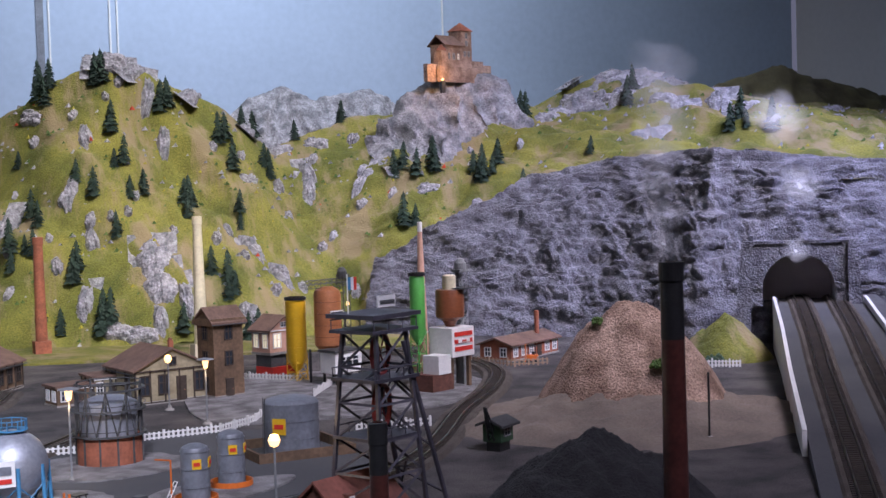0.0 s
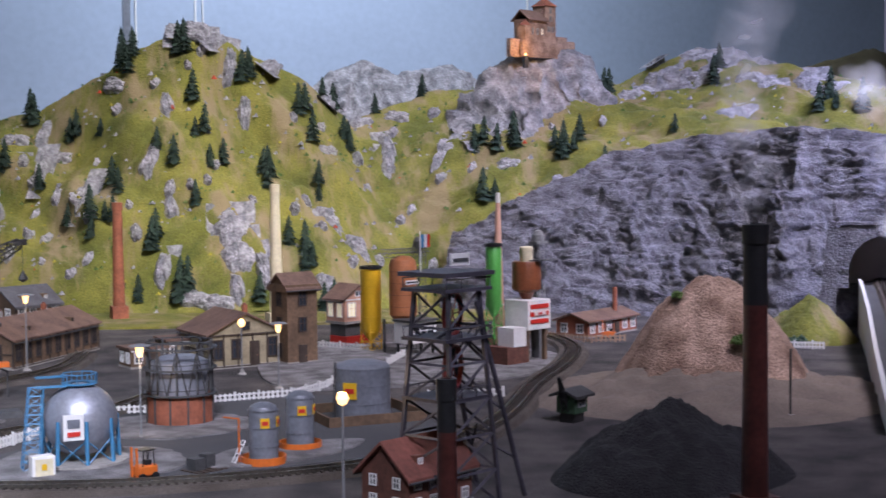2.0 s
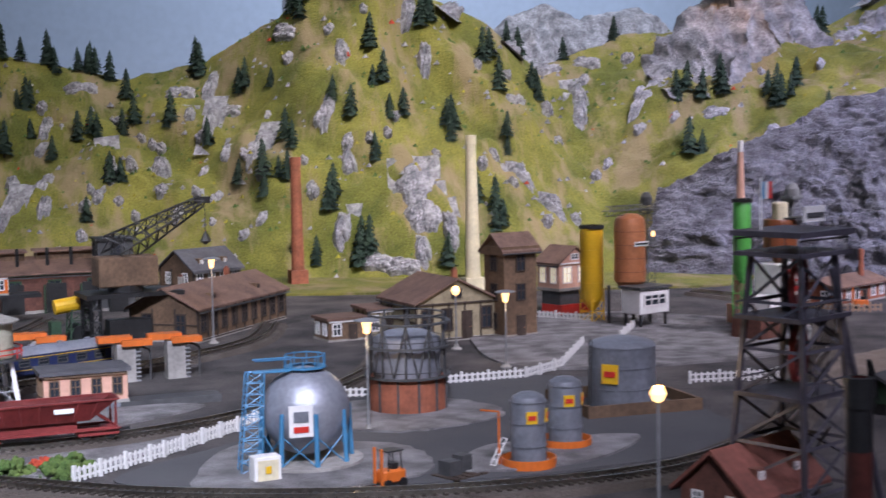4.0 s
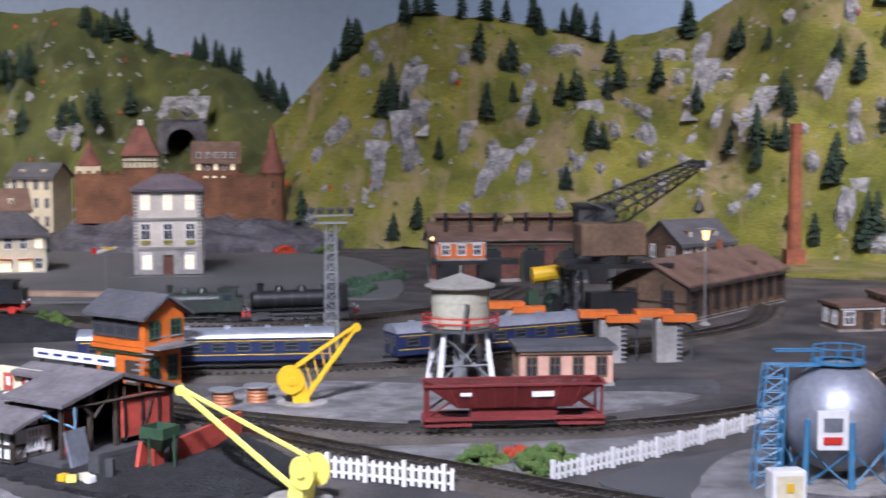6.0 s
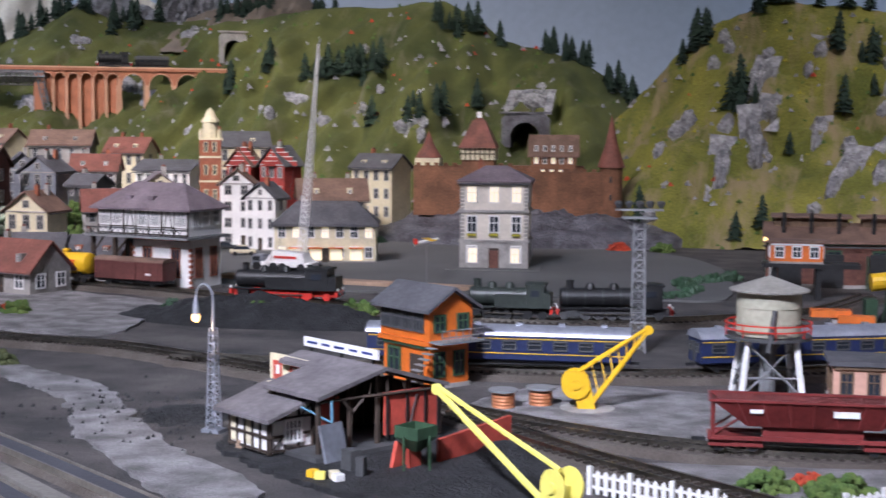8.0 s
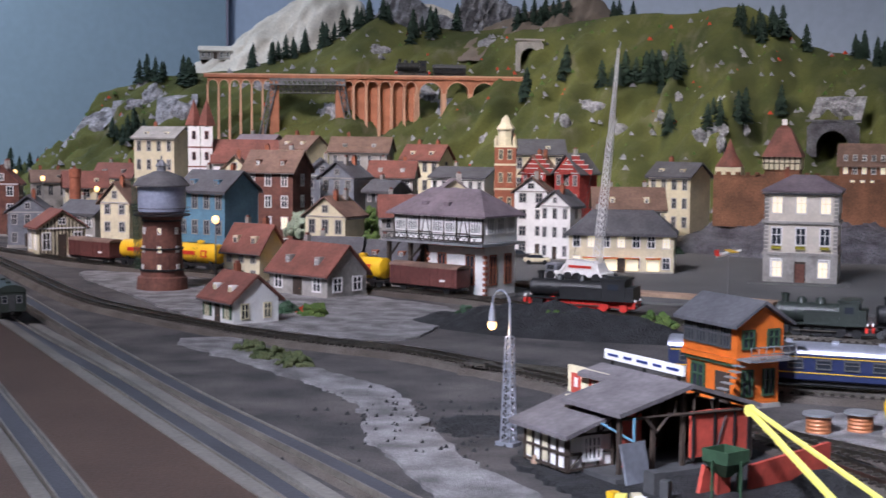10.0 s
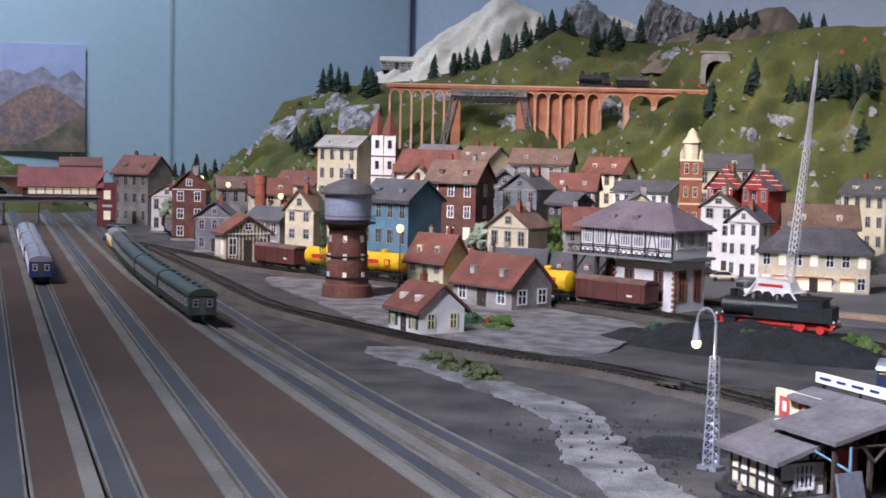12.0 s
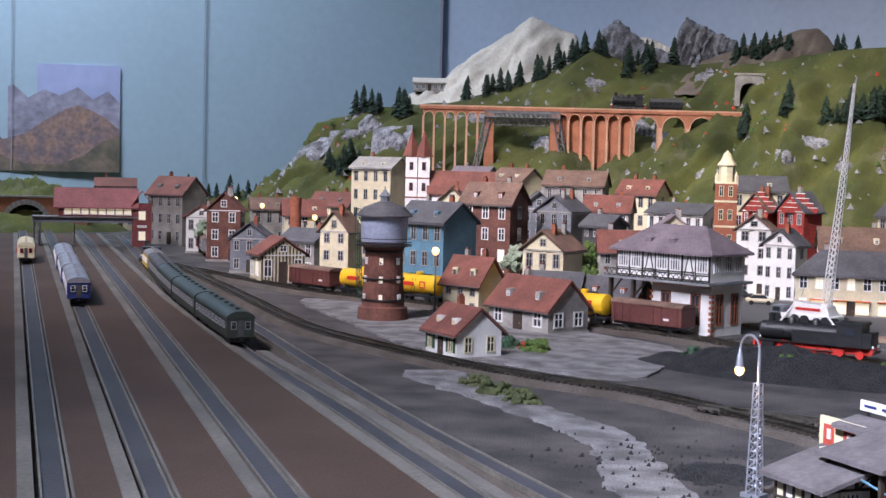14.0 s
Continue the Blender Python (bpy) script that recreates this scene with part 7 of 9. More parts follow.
def jib_crane(x, y, rz, m, reach, height, label, scale=1.0, z=0.0, open_jib=False):
    th = thing("jib_crane", x, y, z, rz, label, "crane", "yellow yard cranes")
    quick("round_base", STONE, th, lambda bm: lathe(bm, [(0.024 * scale, 0), (0.023 * scale, 0.0035), (0, 0.0035)], 28))
    quick("pedestal", m, th, lambda bm: prism(bm, [(-0.008 * scale, 0.003), (0.007 * scale, 0.003), (0.003 * scale, 0.022 * scale), (-0.012 * scale, 0.024 * scale)], -0.006 * scale, 0.006 * scale))
    for s in (-1, 1):
        quick("gear_wheel", m, th, lambda bm: rod(bm, (-0.01 * scale, s * 0.007 * scale, 0.024 * scale), (-0.01 * scale, s * 0.0085 * scale, 0.024 * scale), 0.012 * scale, seg=24))
        quick("winch_hub", m, th, lambda bm: rod(bm, (-0.01 * scale, s * 0.0085 * scale, 0.024 * scale), (-0.01 * scale, s * 0.01 * scale, 0.024 * scale), 0.004 * scale, seg=12))
        if open_jib and s > 0:
            continue
        y0 = 0.0 if open_jib else s
        fat = 1.5 if open_jib else 1.0
        quick("boom_beam", m, th, lambda bm: rod(bm, (0.004 * scale, y0 * 0.0045 * scale, 0.008 * scale), (reach, y0 * 0.0015 * scale, height), 0.0017 * scale * fat, seg=6))
        quick("tie_beam", m, th, lambda bm: rod(bm, (-0.008 * scale, y0 * 0.0045 * scale, 0.034 * scale), (reach, y0 * 0.0015 * scale, height + 0.002), 0.0013 * scale * fat, seg=6))
    if not open_jib:
        quick("boom_rung", m, th, lambda bm: [rod(bm, (0.004 * scale + (reach - 0.004 * scale) * f, -0.004 * scale * (1 - f), 0.008 * scale + (height - 0.008 * scale) * f), (-0.008 * scale + (reach + 0.008 * scale) * (f + 0.07), 0.004 * scale * (1 - f), 0.034 * scale + (height - 0.034 * scale) * (f + 0.07)), 0.0008 * scale, seg=4) for f in (0.12, 0.25, 0.38, 0.5, 0.62, 0.74, 0.86)])
    quick("pulley", m, th, lambda bm: rod(bm, (reach, -0.002 * scale, height), (reach, 0.002 * scale, height), 0.004 * scale, seg=12))
    return th


jib_crane(0.137, 1.35, 12, YELLOW, 0.05, 0.07, "ochre yellow yard crane on a round stone base")
jib_crane(0.17, 1.02, 141, YELLOWPALE, 0.122, 0.062, "pale yellow crane with a long slanting jib", 0.95, 0.0, True)
for k, (ax, ay) in enumerate(((0.068, 1.335), (0.096, 1.355))):
    dr = thing("cable_drum", ax, ay, 0, 10 * k, "copper wire cable drum with grey flanges", "cable drum", "cable drums")
    quick("winding", COPPER, dr, lambda bm: lathe(bm, [(0.0095, 0.002)] + [(0.0095 + 0.0005 * (j % 2), 0.002 + 0.0015 * j) for j in range(10)], 24))
    for z in (0, 0.0165):
        quick("flange", GREY, dr, lambda bm: lathe(bm, [(0, z), (0.0125, z), (0.0125, z + 0.0018), (0, z + 0.0018)], 24))

sb = house(-0.03, 1.44, -36, 0.068, 0.046, 0.04, 0.001, ORANGE, ORANGE, "orange signal box with a dark gable roof", 1, 2, roof="flat", name="signal_box", chimney=0, frame_m=DKGREEN)
up_ = boxpart("upper_storey", ORANGE, sb, 0, 0, 0.0445, 0.074, 0.05, 0.03)
for q in (-1, 1):
    quick("upper_gable", ORANGE, sb, lambda bm: prism_x(bm, [(-0.025, 0.0745), (0.025, 0.0745), (0, 0.09)], q * 0.0365 - 0.0005, q * 0.0365 + 0.0005))
quick("gable_roof", SLATE, sb, lambda bm: gable_roof(bm, 0.076, 0.052, 0.0745, 0.016, 0.006))
for k in range(4):
    window(up_, pose(-0.0275 + 0.0165 * k, -0.0256, 0.052), 0.013, 0.018, DARKGREY, False, 2)
for k in (-1, 1):
    window(up_, pose(0.0374, k * 0.0135, 0.052, 0, 0, 90), 0.012, 0.015, DKGREEN, False, 1)
boxpart("balcony", GREY, sb, 0.046, 0, 0.0435, 0.018, 0.05, 0.0018)
quick("balcony_rail", GREY, sb, lambda bm: [rod(bm, (0.0545, -0.024 + 0.008 * k, 0.045), (0.0545, -0.024 + 0.008 * k, 0.056), 0.0006, seg=4) for k in range(7)] + [rod(bm, (0.0545, -0.024, z), (0.0545, 0.024, z), 0.0006, seg=4) for z in (0.05, 0.056)])
for k in range(9):
    boxpart("tread", GREY, sb, 0.046, -0.03 - 0.004 * k, 0.04 - 0.0045 * k, 0.012, 0.005, 0.001)

# ---- coaling shed in the foreground ----
def slab(bm, pts, th=0.003):
    a = [bm.verts.new(p) for p in pts]
    b = [bm.verts.new((p[0], p[1], p[2] - th)) for p in pts]
    bm.faces.new(a), bm.faces.new(b[::-1])
    n = len(a)
    for i in range(n):
        bm.faces.new((a[i], b[i], b[(i + 1) % n], a[(i + 1) % n]))


ROOFFELT = mat("grey_roof_felt", (0.13, 0.115, 0.12), 0.85, var=0.22, s1=40)
BARNRED = mat("barn_red_boards", (0.42, 0.06, 0.04), 0.7, var=0.2, s1=50)
patch("shed_yard", [(-0.105, 1.14), (-0.09, 1.118), (-0.054, 1.086), (-0.016, 1.062), (0.02, 1.035), (0.08, 1.02), (0.15, 1.04), (0.16, 1.1), (0.12, 1.2), (0.06, 1.25), (-0.03, 1.26), (-0.1, 1.2)], 0.004, COAL, "black coal-dusted ground round the shed")
cs = thing("coaling_shed", -0.014, 1.109, 0.004, -33, "half-timbered coaling shed with grey felt roofs", "shed")
quick("main_floor", DARKGREY, cs, lambda bm: box(bm, -0.045, 0.05, 0, 0.105, 0.118, 0.003))
quick("office_wall", WHITE, cs, lambda bm: [box(bm, -0.055, -0.003, 0.001, 0.05, 0.038, 0.026), prism_x(bm, [(-0.022, 0.027), (0.016, 0.027), (0.016, 0.037)], -0.08, -0.03)], "white plaster office walls")
for k in range(6):
    boxpart("timber_post", TIMBER, cs, -0.0795 + 0.0098 * k, -0.0226, 0.001, 0.0013, 0.002, 0.026)
for k in range(4):
    boxpart("timber_post", TIMBER, cs, -0.0294, -0.0212 + 0.0122 * k, 0.001, 0.002, 0.0018, 0.026 + 0.0025 * k)
for z in (0.002, 0.0125, 0.025):
    boxpart("timber_beam", TIMBER, cs, -0.055, -0.0225, z, 0.052, 0.0019, 0.0018)
    boxpart("timber_beam", TIMBER, cs, -0.0295, -0.003, z, 0.0019, 0.04, 0.0018)
quick("timber_brace", TIMBER, cs, lambda bm: [rod(bm, (-0.0288, -0.021, 0.003), (-0.0288, -0.011, 0.013), 0.0008, seg=4), rod(bm, (-0.0288, 0.004, 0.026), (-0.0288, 0.014, 0.034), 0.0008, seg=4)])
window(cs, pose(-0.029, -0.002, 0.0075, 0, 0, 90), 0.014, 0.016, WHITE, False, 3)
for k in (0, 2):
    boxpart("shutter_panel", CREAM, cs, -0.0746 + 0.0098 * k, -0.0223, 0.005, 0.0065, 0.0012, 0.019)
quick("office_roof", ROOFFELT, cs, lambda bm: slab(bm, [(-0.089, -0.031, 0.029), (-0.019, -0.031, 0.029), (-0.019, 0.02, 0.044), (-0.089, 0.02, 0.044)]))
boxpart("office_chimney", CREAM, cs, -0.068, 0.008, 0.034, 0.007, 0.006, 0.012)
quick("shed_roof", ROOFFELT, cs, lambda bm: slab(bm, [(-0.064, -0.004, 0.0455), (0.004, -0.004, 0.0455), (0.004, 0.058, 0.0605), (-0.064, 0.058, 0.0605)]))
quick("shed_roof", ROOFFELT, cs, lambda bm: slab(bm, [(-0.1, 0.036, 0.0552), (-0.0645, 0.036, 0.0552), (-0.0645, 0.058, 0.0605), (-0.1, 0.058, 0.0605)]))
quick("shed_roof", ROOFFELT, cs, lambda bm: slab(bm, [(-0.1, 0.0585, 0.0605), (0.004, 0.0585, 0.0605), (0.004, 0.12, 0.042), (-0.1, 0.12, 0.042)]))
for ay, ph_ in ((0.002, 0.04), (0.03, 0.046), (0.056, 0.052), (0.086, 0.046), (0.114, 0.038)):
    for ax in (-0.004, -0.058):
        boxpart("post", TIMBER, cs, ax, ay, 0.003, 0.0028, 0.0028, ph_)
for a, b in (((0.0, 0.041), (0.116, 0.038)), ((0.0, 0.0425), (0.058, 0.057)), ((0.058, 0.057), (0.118, 0.039)), ((0.03, 0.03), (0.02, 0.041)), ((0.03, 0.03), (0.042, 0.041))):
    quick("truss_beam", TIMBER, cs, lambda bm: rod(bm, (0.0, a[0], a[1]), (0.0, b[0], b[1]), 0.0012, seg=4))
for k in range(6):
    quick("truss_web", TIMBER, cs, lambda bm: rod(bm, (-0.001, 0.012 + 0.017 * k, 0.0405), (-0.001, 0.018 + 0.015 * k, 0.05 - 0.0016 * abs(k - 2.5)), 0.0009, seg=4))
boxpart("red_wall", BARNRED, cs, -0.003, 0.088, 0.008, 0.003, 0.052, 0.032, label="red plank wall with black posts")
for ay in (0.063, 0.082, 0.1, 0.113):
    boxpart("wall_post", BLACK, cs, -0.001, ay, 0.006, 0.0018, 0.0016, 0.034)
quick("wall_brace", BLACK, cs, lambda bm: rod(bm, (-0.0008, 0.083, 0.01), (-0.0008, 0.092, 0.036), 0.0008, seg=4))
boxpart("red_wall", BARNRED, cs, -0.02, 0.024, 0.003, 0.003, 0.016, 0.036)
boxpart("inner_wall", TIMBER, cs, -0.06, 0.058, 0.003, 0.003, 0.114, 0.036)
boxpart("inner_wall", TIMBER, cs, -0.03, 0.115, 0.003, 0.058, 0.003, 0.034)
q = boxpart("leaning_board", TANKGREY, cs, 0, 0, 0, 0.0022, 0.022, 0.027, label="grey board leaning on the post")
q.matrix_basis = pose(0.012, 0.006, 0.0, 0, -14, 8)
quick("drain_pipe", TEAL, cs, lambda bm: rod(bm, (0.004, 0.008, 0.0), (0.004, 0.008, 0.042), 0.0011, seg=6))
quick("drain_arm", TEAL, cs, lambda bm: rod(bm, (0.004, 0.008, 0.026), (-0.016, -0.004, 0.036), 0.0009, seg=6))
rs = quick("roof_sign", WHITE, cs, lambda bm: box(bm, -0.052, 0.059, 0.064, 0.09, 0.0022, 0.0072), "long white roof sign")
for k in range(5):
    boxpart("sign_letters", NAVY, rs, -0.086 + 0.017 * k, 0.0577, 0.0668, 0.012 - 0.003 * (k % 2), 0.0008, 0.0018)
for ax in (-0.09, -0.052, -0.014):
    boxpart("sign_strut", BLACK, cs, ax, 0.0598, 0.057, 0.0018, 0.0018, 0.009)
hb = boxpart("poster_wall", CREAM, cs, -0.096, 0.044, 0.003, 0.05, 0.003, 0.054, label="cream wall with two red posters")
for ax in (-0.11, -0.088):
    boxpart("poster", BARNRED, hb, ax, 0.0421, 0.036, 0.011, 0.001, 0.016)
    boxpart("poster_panel", WHITE, hb, ax + 0.001, 0.0414, 0.042, 0.004, 0.0008, 0.007)
boxpart("bin", DARKGREY, cs, 0.036, 0.0, 0.0, 0.011, 0.009, 0.014)
gh = thing("coal_hopper", 0.058, 1.106, 0.004, 20, "dark green coal hopper on a stand", "hopper")
quick("bin", DKGREEN, gh, lambda bm: lathe(bm, [(0.004, 0.012), (0.015, 0.022), (0.015, 0.03), (0.0135, 0.03), (0.0135, 0.023), (0, 0.02)], 4))
quick("stand", DKGREEN, gh, lambda bm: [rod(bm, (a, b, 0), (a, b, 0.024), 0.0009, seg=4) for a in (-0.009, 0.009) for b in (-0.009, 0.009)])
cw = thing("coal_bunker", 0.068, 1.128, 0.004, 66, "long red coal bunker wall before black coal", "bunker")
quick("front_wall", BARNRED, cw, lambda bm: prism(bm, [(0, 0), (0.085, 0), (0.085, 0.02), (0, 0.016)], -0.0015, 0.0015))
boxpart("side_wall", BARNRED, cw, -0.022, 0.004, 0, 0.012, 0.003, 0.017)
quick("end_wall", BARNRED, cw, lambda bm: prism(bm, [(-0.035, 0), (-0.012, 0), (-0.014, 0.01), (-0.03, 0.018)], 0.012, 0.015))
heap("coal_heap", 0.115, 1.13, 0.045, 0.022, COAL, "small heap of black coal in the bunker", 13, 0.8, amp=0.004)
heap("coal_heap", 0.1, 1.062, 0.06, 0.012, COAL, "scattered coal on the ground by the crane", 14, 0.8, amp=0.004)
heap("coal_heap", -0.18, 1.24, 0.06, 0.006, COAL, "dark scatter of coal beside the lamp", 15, 0.7, amp=0.003)
rc = random.Random(8)
vs, fs = [], []
for _ in range(170):
    px_, py_ = -0.2 + rc.gauss(0, 0.075), 1.22 + rc.gauss(0, 0.06)
    sz, k = 0.0009 + 0.0016 * rc.random() ** 2, len(vs)
    vs += [(px_ - sz, py_ - sz, 0.003), (px_ + sz, py_ - sz * 0.7, 0.003), (px_ + 0.2 * sz, py_ + sz, 0.003), (px_, py_, 0.004 + sz)]
    fs += [(k, k + 1, k + 3), (k + 1, k + 2, k + 3), (k + 2, k, k + 3)]
tagged(mesh_object("coal_crumbs", vs, fs, COAL, None, False), "black coal crumbs strewn over the path", "coal", "", "stuff")
bx = thing("crate_pile", 0.005, 1.058, 0.004, 10, "small yellow and white crates with grey boxes", "crates")
for k, (ax, ay, m) in enumerate(((0, 0, YELLOWPALE), (0.009, 0.004, CREAM), (0.013, -0.004, WHITE), (-0.006, 0.005, YELLOW), (0.026, 0.012, DARKGREY))):
    quick("crate", m, bx, lambda bm: box(bm, ax, ay, 0, 0.007, 0.006, 0.005 if k < 4 else 0.013, 20 * k, bev=0.0004))
mill = thing("churn", -0.083, 1.128, 0, 0, "tan milk churn at the office corner", "churn")
quick("can", PLANK, mill, lambda bm: lathe(bm, [(0.003, 0), (0.0032, 0.006), (0.002, 0.008), (0.0022, 0.01), (0, 0.01)], 12))

# ---- lattice masts ----
ml = thing("yard_light_mast", 0.137, 1.669, 0, 12, "grey lattice floodlight mast", "light mast")
quick("mast", GREY, ml, lambda bm: lattice(bm, (0, 0, 0), (0, 0, 0.142), 0.0075, 0.0055, 13, 0.0009))
quick("deck", GREY, ml, lambda bm: [box(bm, 0, 0, 0.142, 0.036, 0.02, 0.0018), box(bm, 0, 0, 0.15, 0.05, 0.003, 0.002), box(bm, 0, 0.006, 0.15, 0.05, 0.003, 0.002)] + [rod(bm, (0.017 * s, 0, 0.142), (0.006 * s, 0, 0.13), 0.0008, seg=4) for s in (-1, 1)])
for k in range(5):
    quick("floodlight", DARKGREY, ml, lambda bm: lathe(bm, [(0.002, 0.153), (0.0045, 0.158), (0.004, 0.16), (0, 0.161)], 10, x=-0.022 + 0.011 * k, y=-0.002 + 0.005 * (k % 2)))
ld = thing("lattice_lamp", -0.13, 1.187, 0, -10, "pale blue-grey lattice street lamp with curved arm", "street lamp")
boxpart("base_plate", TANKGREY, ld, 0, 0, 0, 0.016, 0.012, 0.003)
quick("mast", SILVER, ld, lambda bm: lattice(bm, (0, 0, 0.003), (0, 0, 0.082), 0.0042, 0.0022, 13, 0.0007))
quick("pole", SILVER, ld, lambda bm: rod(bm, (0, 0, 0.08), (0, 0, 0.105), 0.0011, seg=8))
quick("arm", SILVER, ld, lambda bm: [rod(bm, (-0.008 + 0.008 * math.cos(math.pi * k / 8), 0, 0.105 + 0.011 * math.sin(math.pi * k / 8)), (-0.008 + 0.008 * math.cos(math.pi * (k + 1) / 8), 0, 0.105 + 0.011 * math.sin(math.pi * (k + 1) / 8)), 0.0009, seg=6) for k in range(8)])
quick("lamp_head", SILVER, ld, lambda bm: lathe(bm, [(0.0007, 0.106), (0.0022, 0.1), (0.003, 0.092), (0.002, 0.092)], 12, x=-0.016))
quick("bulb", BULB, ld, lambda bm: lathe(bm, [(0, 0.0855), (0.0028, 0.087), (0.0036, 0.09), (0.0025, 0.093), (0, 0.094)], 12, x=-0.016), "glowing warm bulb")
pg = bpy.data.lights.new("lamp_glow", "POINT")
pg.energy, pg.color, pg.shadow_soft_size = 0.05, (1, 0.72, 0.45), 0.004
new("lamp_glow", pg).location = (-0.146, 1.186, 0.082)

# ---- trains in the middle ----
coach(0.028, 1.49, 6, 0.25, CARBLUE, SILVER, "dark blue sleeping car with silver roof and yellow lines", YELLOW, 10, DARKGREY)
coach(0.315, 1.572, 27, 0.235, CARBLUE, SILVER, "dark blue sleeping car behind the water tower", YELLOW, 9, DARKGREY)
locomotive(-0.35, 1.905, 2, 0.15, BLACK, RED, "black tank locomotive with bright red wheels")
locomotive(-0.035, 1.822, 6, 0.105, COACHGREEN, BLACK, "dark green tank locomotive with a yellow line")
locomotive(0.085, 1.848, 14, 0.14, BLACK, DARKGREY, "large black steam locomotive", True)

mc_ = thing("mobile_crane", -0.5, 2.3, 0, -8, "white mobile crane truck with a tall lattice boom", "mobile crane")
quick("chassis", WHITE, mc_, lambda bm: box(bm, 0, 0, 0.008, 0.09, 0.03, 0.008, bev=0.001))
quick("truck_cab", TANKGREY, mc_, lambda bm: box(bm, -0.052, 0, 0.008, 0.022, 0.028, 0.018, bev=0.003))
window(mc_, pose(-0.052, -0.0143, 0.017), 0.012, 0.006, DARKGREY)
quick("crane_house", WHITE, mc_, lambda bm: prism(bm, [(-0.03, 0.016), (0.035, 0.016), (0.03, 0.03), (-0.024, 0.034)], -0.014, 0.014), "white crane body with red writing")
boxpart("name_stripe", RED, mc_, 0.0, -0.0146, 0.022, 0.04, 0.001, 0.004)
for s in (-1, 1):
    for ax in (-0.05, -0.02, -0.004, 0.03, 0.044):
        quick("wheel", BLACK, mc_, lambda bm: rod(bm, (ax, s * 0.013, 0.0075), (ax, s * 0.018, 0.0075), 0.0075, seg=14))
    quick("outrigger", WHITE, mc_, lambda bm: [rod(bm, (0.02, s * 0.012, 0.03), (0.055, s * 0.028, 0.0), 0.0018, seg=5), rod(bm, (-0.024, s * 0.012, 0.03), (-0.04, s * 0.028, 0.0), 0.0018, seg=5)])
quick("boom_lower", WHITE, mc_, lambda bm: lattice(bm, (0.022, 0, 0.024), (0.042, 0.0, 0.225), 0.0058, 0.0036, 22, 0.0008))
quick("boom_upper", WHITE, mc_, lambda bm: lattice(bm, (0.042, 0, 0.225), (0.053, 0.0, 0.358), 0.003, 0.0012, 14, 0.0007))
quick("boom_hook", SILVER, mc_, lambda bm: [rod(bm, (0.053, 0, 0.356), (0.056, 0, 0.366), 0.0012, seg=5), rod(bm, (0.056, 0, 0.366), (0.053, 0, 0.37), 0.0009, seg=5)])
quick("stay_wire", DARKGREY, mc_, lambda bm: rod(bm, (0.052, 0, 0.35), (-0.02, 0, 0.034), 0.0003, seg=3))

pk = thing("timber_stack", -0.36, 2.15, 0, -6, "long low stack of pale wooden beams", "timber stack")
for k in range(5):
    for j in range(2):
        boxpart("beam", PLANK, pk, 0.004 * j, -0.012 + 0.006 * k, 0.0045 * j, 0.4, 0.0052, 0.004)

# dark slag bank with bushes
heap("slag_bank", -0.33, 1.77, 0.13, 0.034, COAL, "dark slag bank between the tracks", 17, 0.6, 1.5, 0.55, 0.008)
for k, (ax, ay, r, m) in enumerate(((-0.44, 1.77, 0.024, DKGREEN), (-0.325, 1.755, 0.028, LEAF), (-0.22, 1.8, 0.026, LEAF), (-0.1, 1.78, 0.02, LEAF), (-0.155, 1.94, 0.022, LEAFYEL), (-0.08, 1.88, 0.024, LEAF))):
    shrub(ax, ay, r, m, "loose green bush on the slag bank" if m is not LEAFYEL else "yellow flowering bush by the track", 0.004, 40 + k)
for k, (ax, ay, r, m) in enumerate(((0.295, 1.118, 0.02, LEAF), (0.342, 1.108, 0.024, LEAF), (0.322, 1.14, 0.014, FLOWER), (-0.64, 1.735, 0.022, LEAF), (-0.685, 1.74, 0.02, DKGREEN), (-0.66, 1.745, 0.013, FLOWER), (-0.55, 1.462, 0.017, OLIVE), (-0.505, 1.428, 0.019, OLIVE), (-0.455, 1.4, 0.019, OLIVE))):
    shrub(ax, ay, r, m, {"red_flowers": "red flowering shrub beside the green ones", "dark_green": "dark green shrub at the station house"}.get(m.name, "low green shrub beside the path"), 0, 60 + k)
hd = thing("hedge", 0.12, 2.12, 0, 0, "long curving dark green clipped hedge", "hedge")
rh = random.Random(4)
quick("foliage", DKGREEN, hd, lambda bm: [clump(bm, rh, a, b, 0, 0.014, 14, 0.9, 0.45) for a, b in [(0.0, 0.0), (0.012, 0.03), (0.02, 0.06), (0.024, 0.09), (0.012, 0.12), (0.002, 0.15), (0.004, 0.18), (0.02, 0.205), (0.04, 0.225), (0.06, 0.25), (0.07, 0.28)]])

# ---- town ----
HOTEL = house(-0.5, 2.475, facing(-0.5, 2.44, -2), 0.17, 0.08, 0.068, 0.032, CREAM, SLATE, "cream corner hotel with lit ground floor and grey roof", 2, 7, roof="hip", name="hotel", lit=0.25, chimney=1, side_cols=3)
for k in range(4):
    boxpart("lit_shopfront", GLASSLIT, HOTEL, -0.05 + 0.034 * k, -0.0413, 0.006, 0.02, 0.0014, 0.018)
    boxpart("awning", ORANGE, HOTEL, -0.05 + 0.034 * k, -0.045, 0.026, 0.024, 0.009, 0.0016)
WH = house(-0.2, 2.46, facing(-0.2, 2.46, -3), 0.108, 0.085, 0.145, 0.02, PALEWALL, SLATEMAUVE, "three-storey pale town house with grey rusticated base", 3, 3, roof="hip", name="town_house", lit=0.5, chimney=1, win=0.42)
boxpart("rusticated_base", STONE, WH, 0, 0, 0, 0.111, 0.088, 0.046)
for z in (0.046, 0.094, 0.139):
    boxpart("cornice", STONE, WH, 0, 0, z, 0.115, 0.092, 0.004)
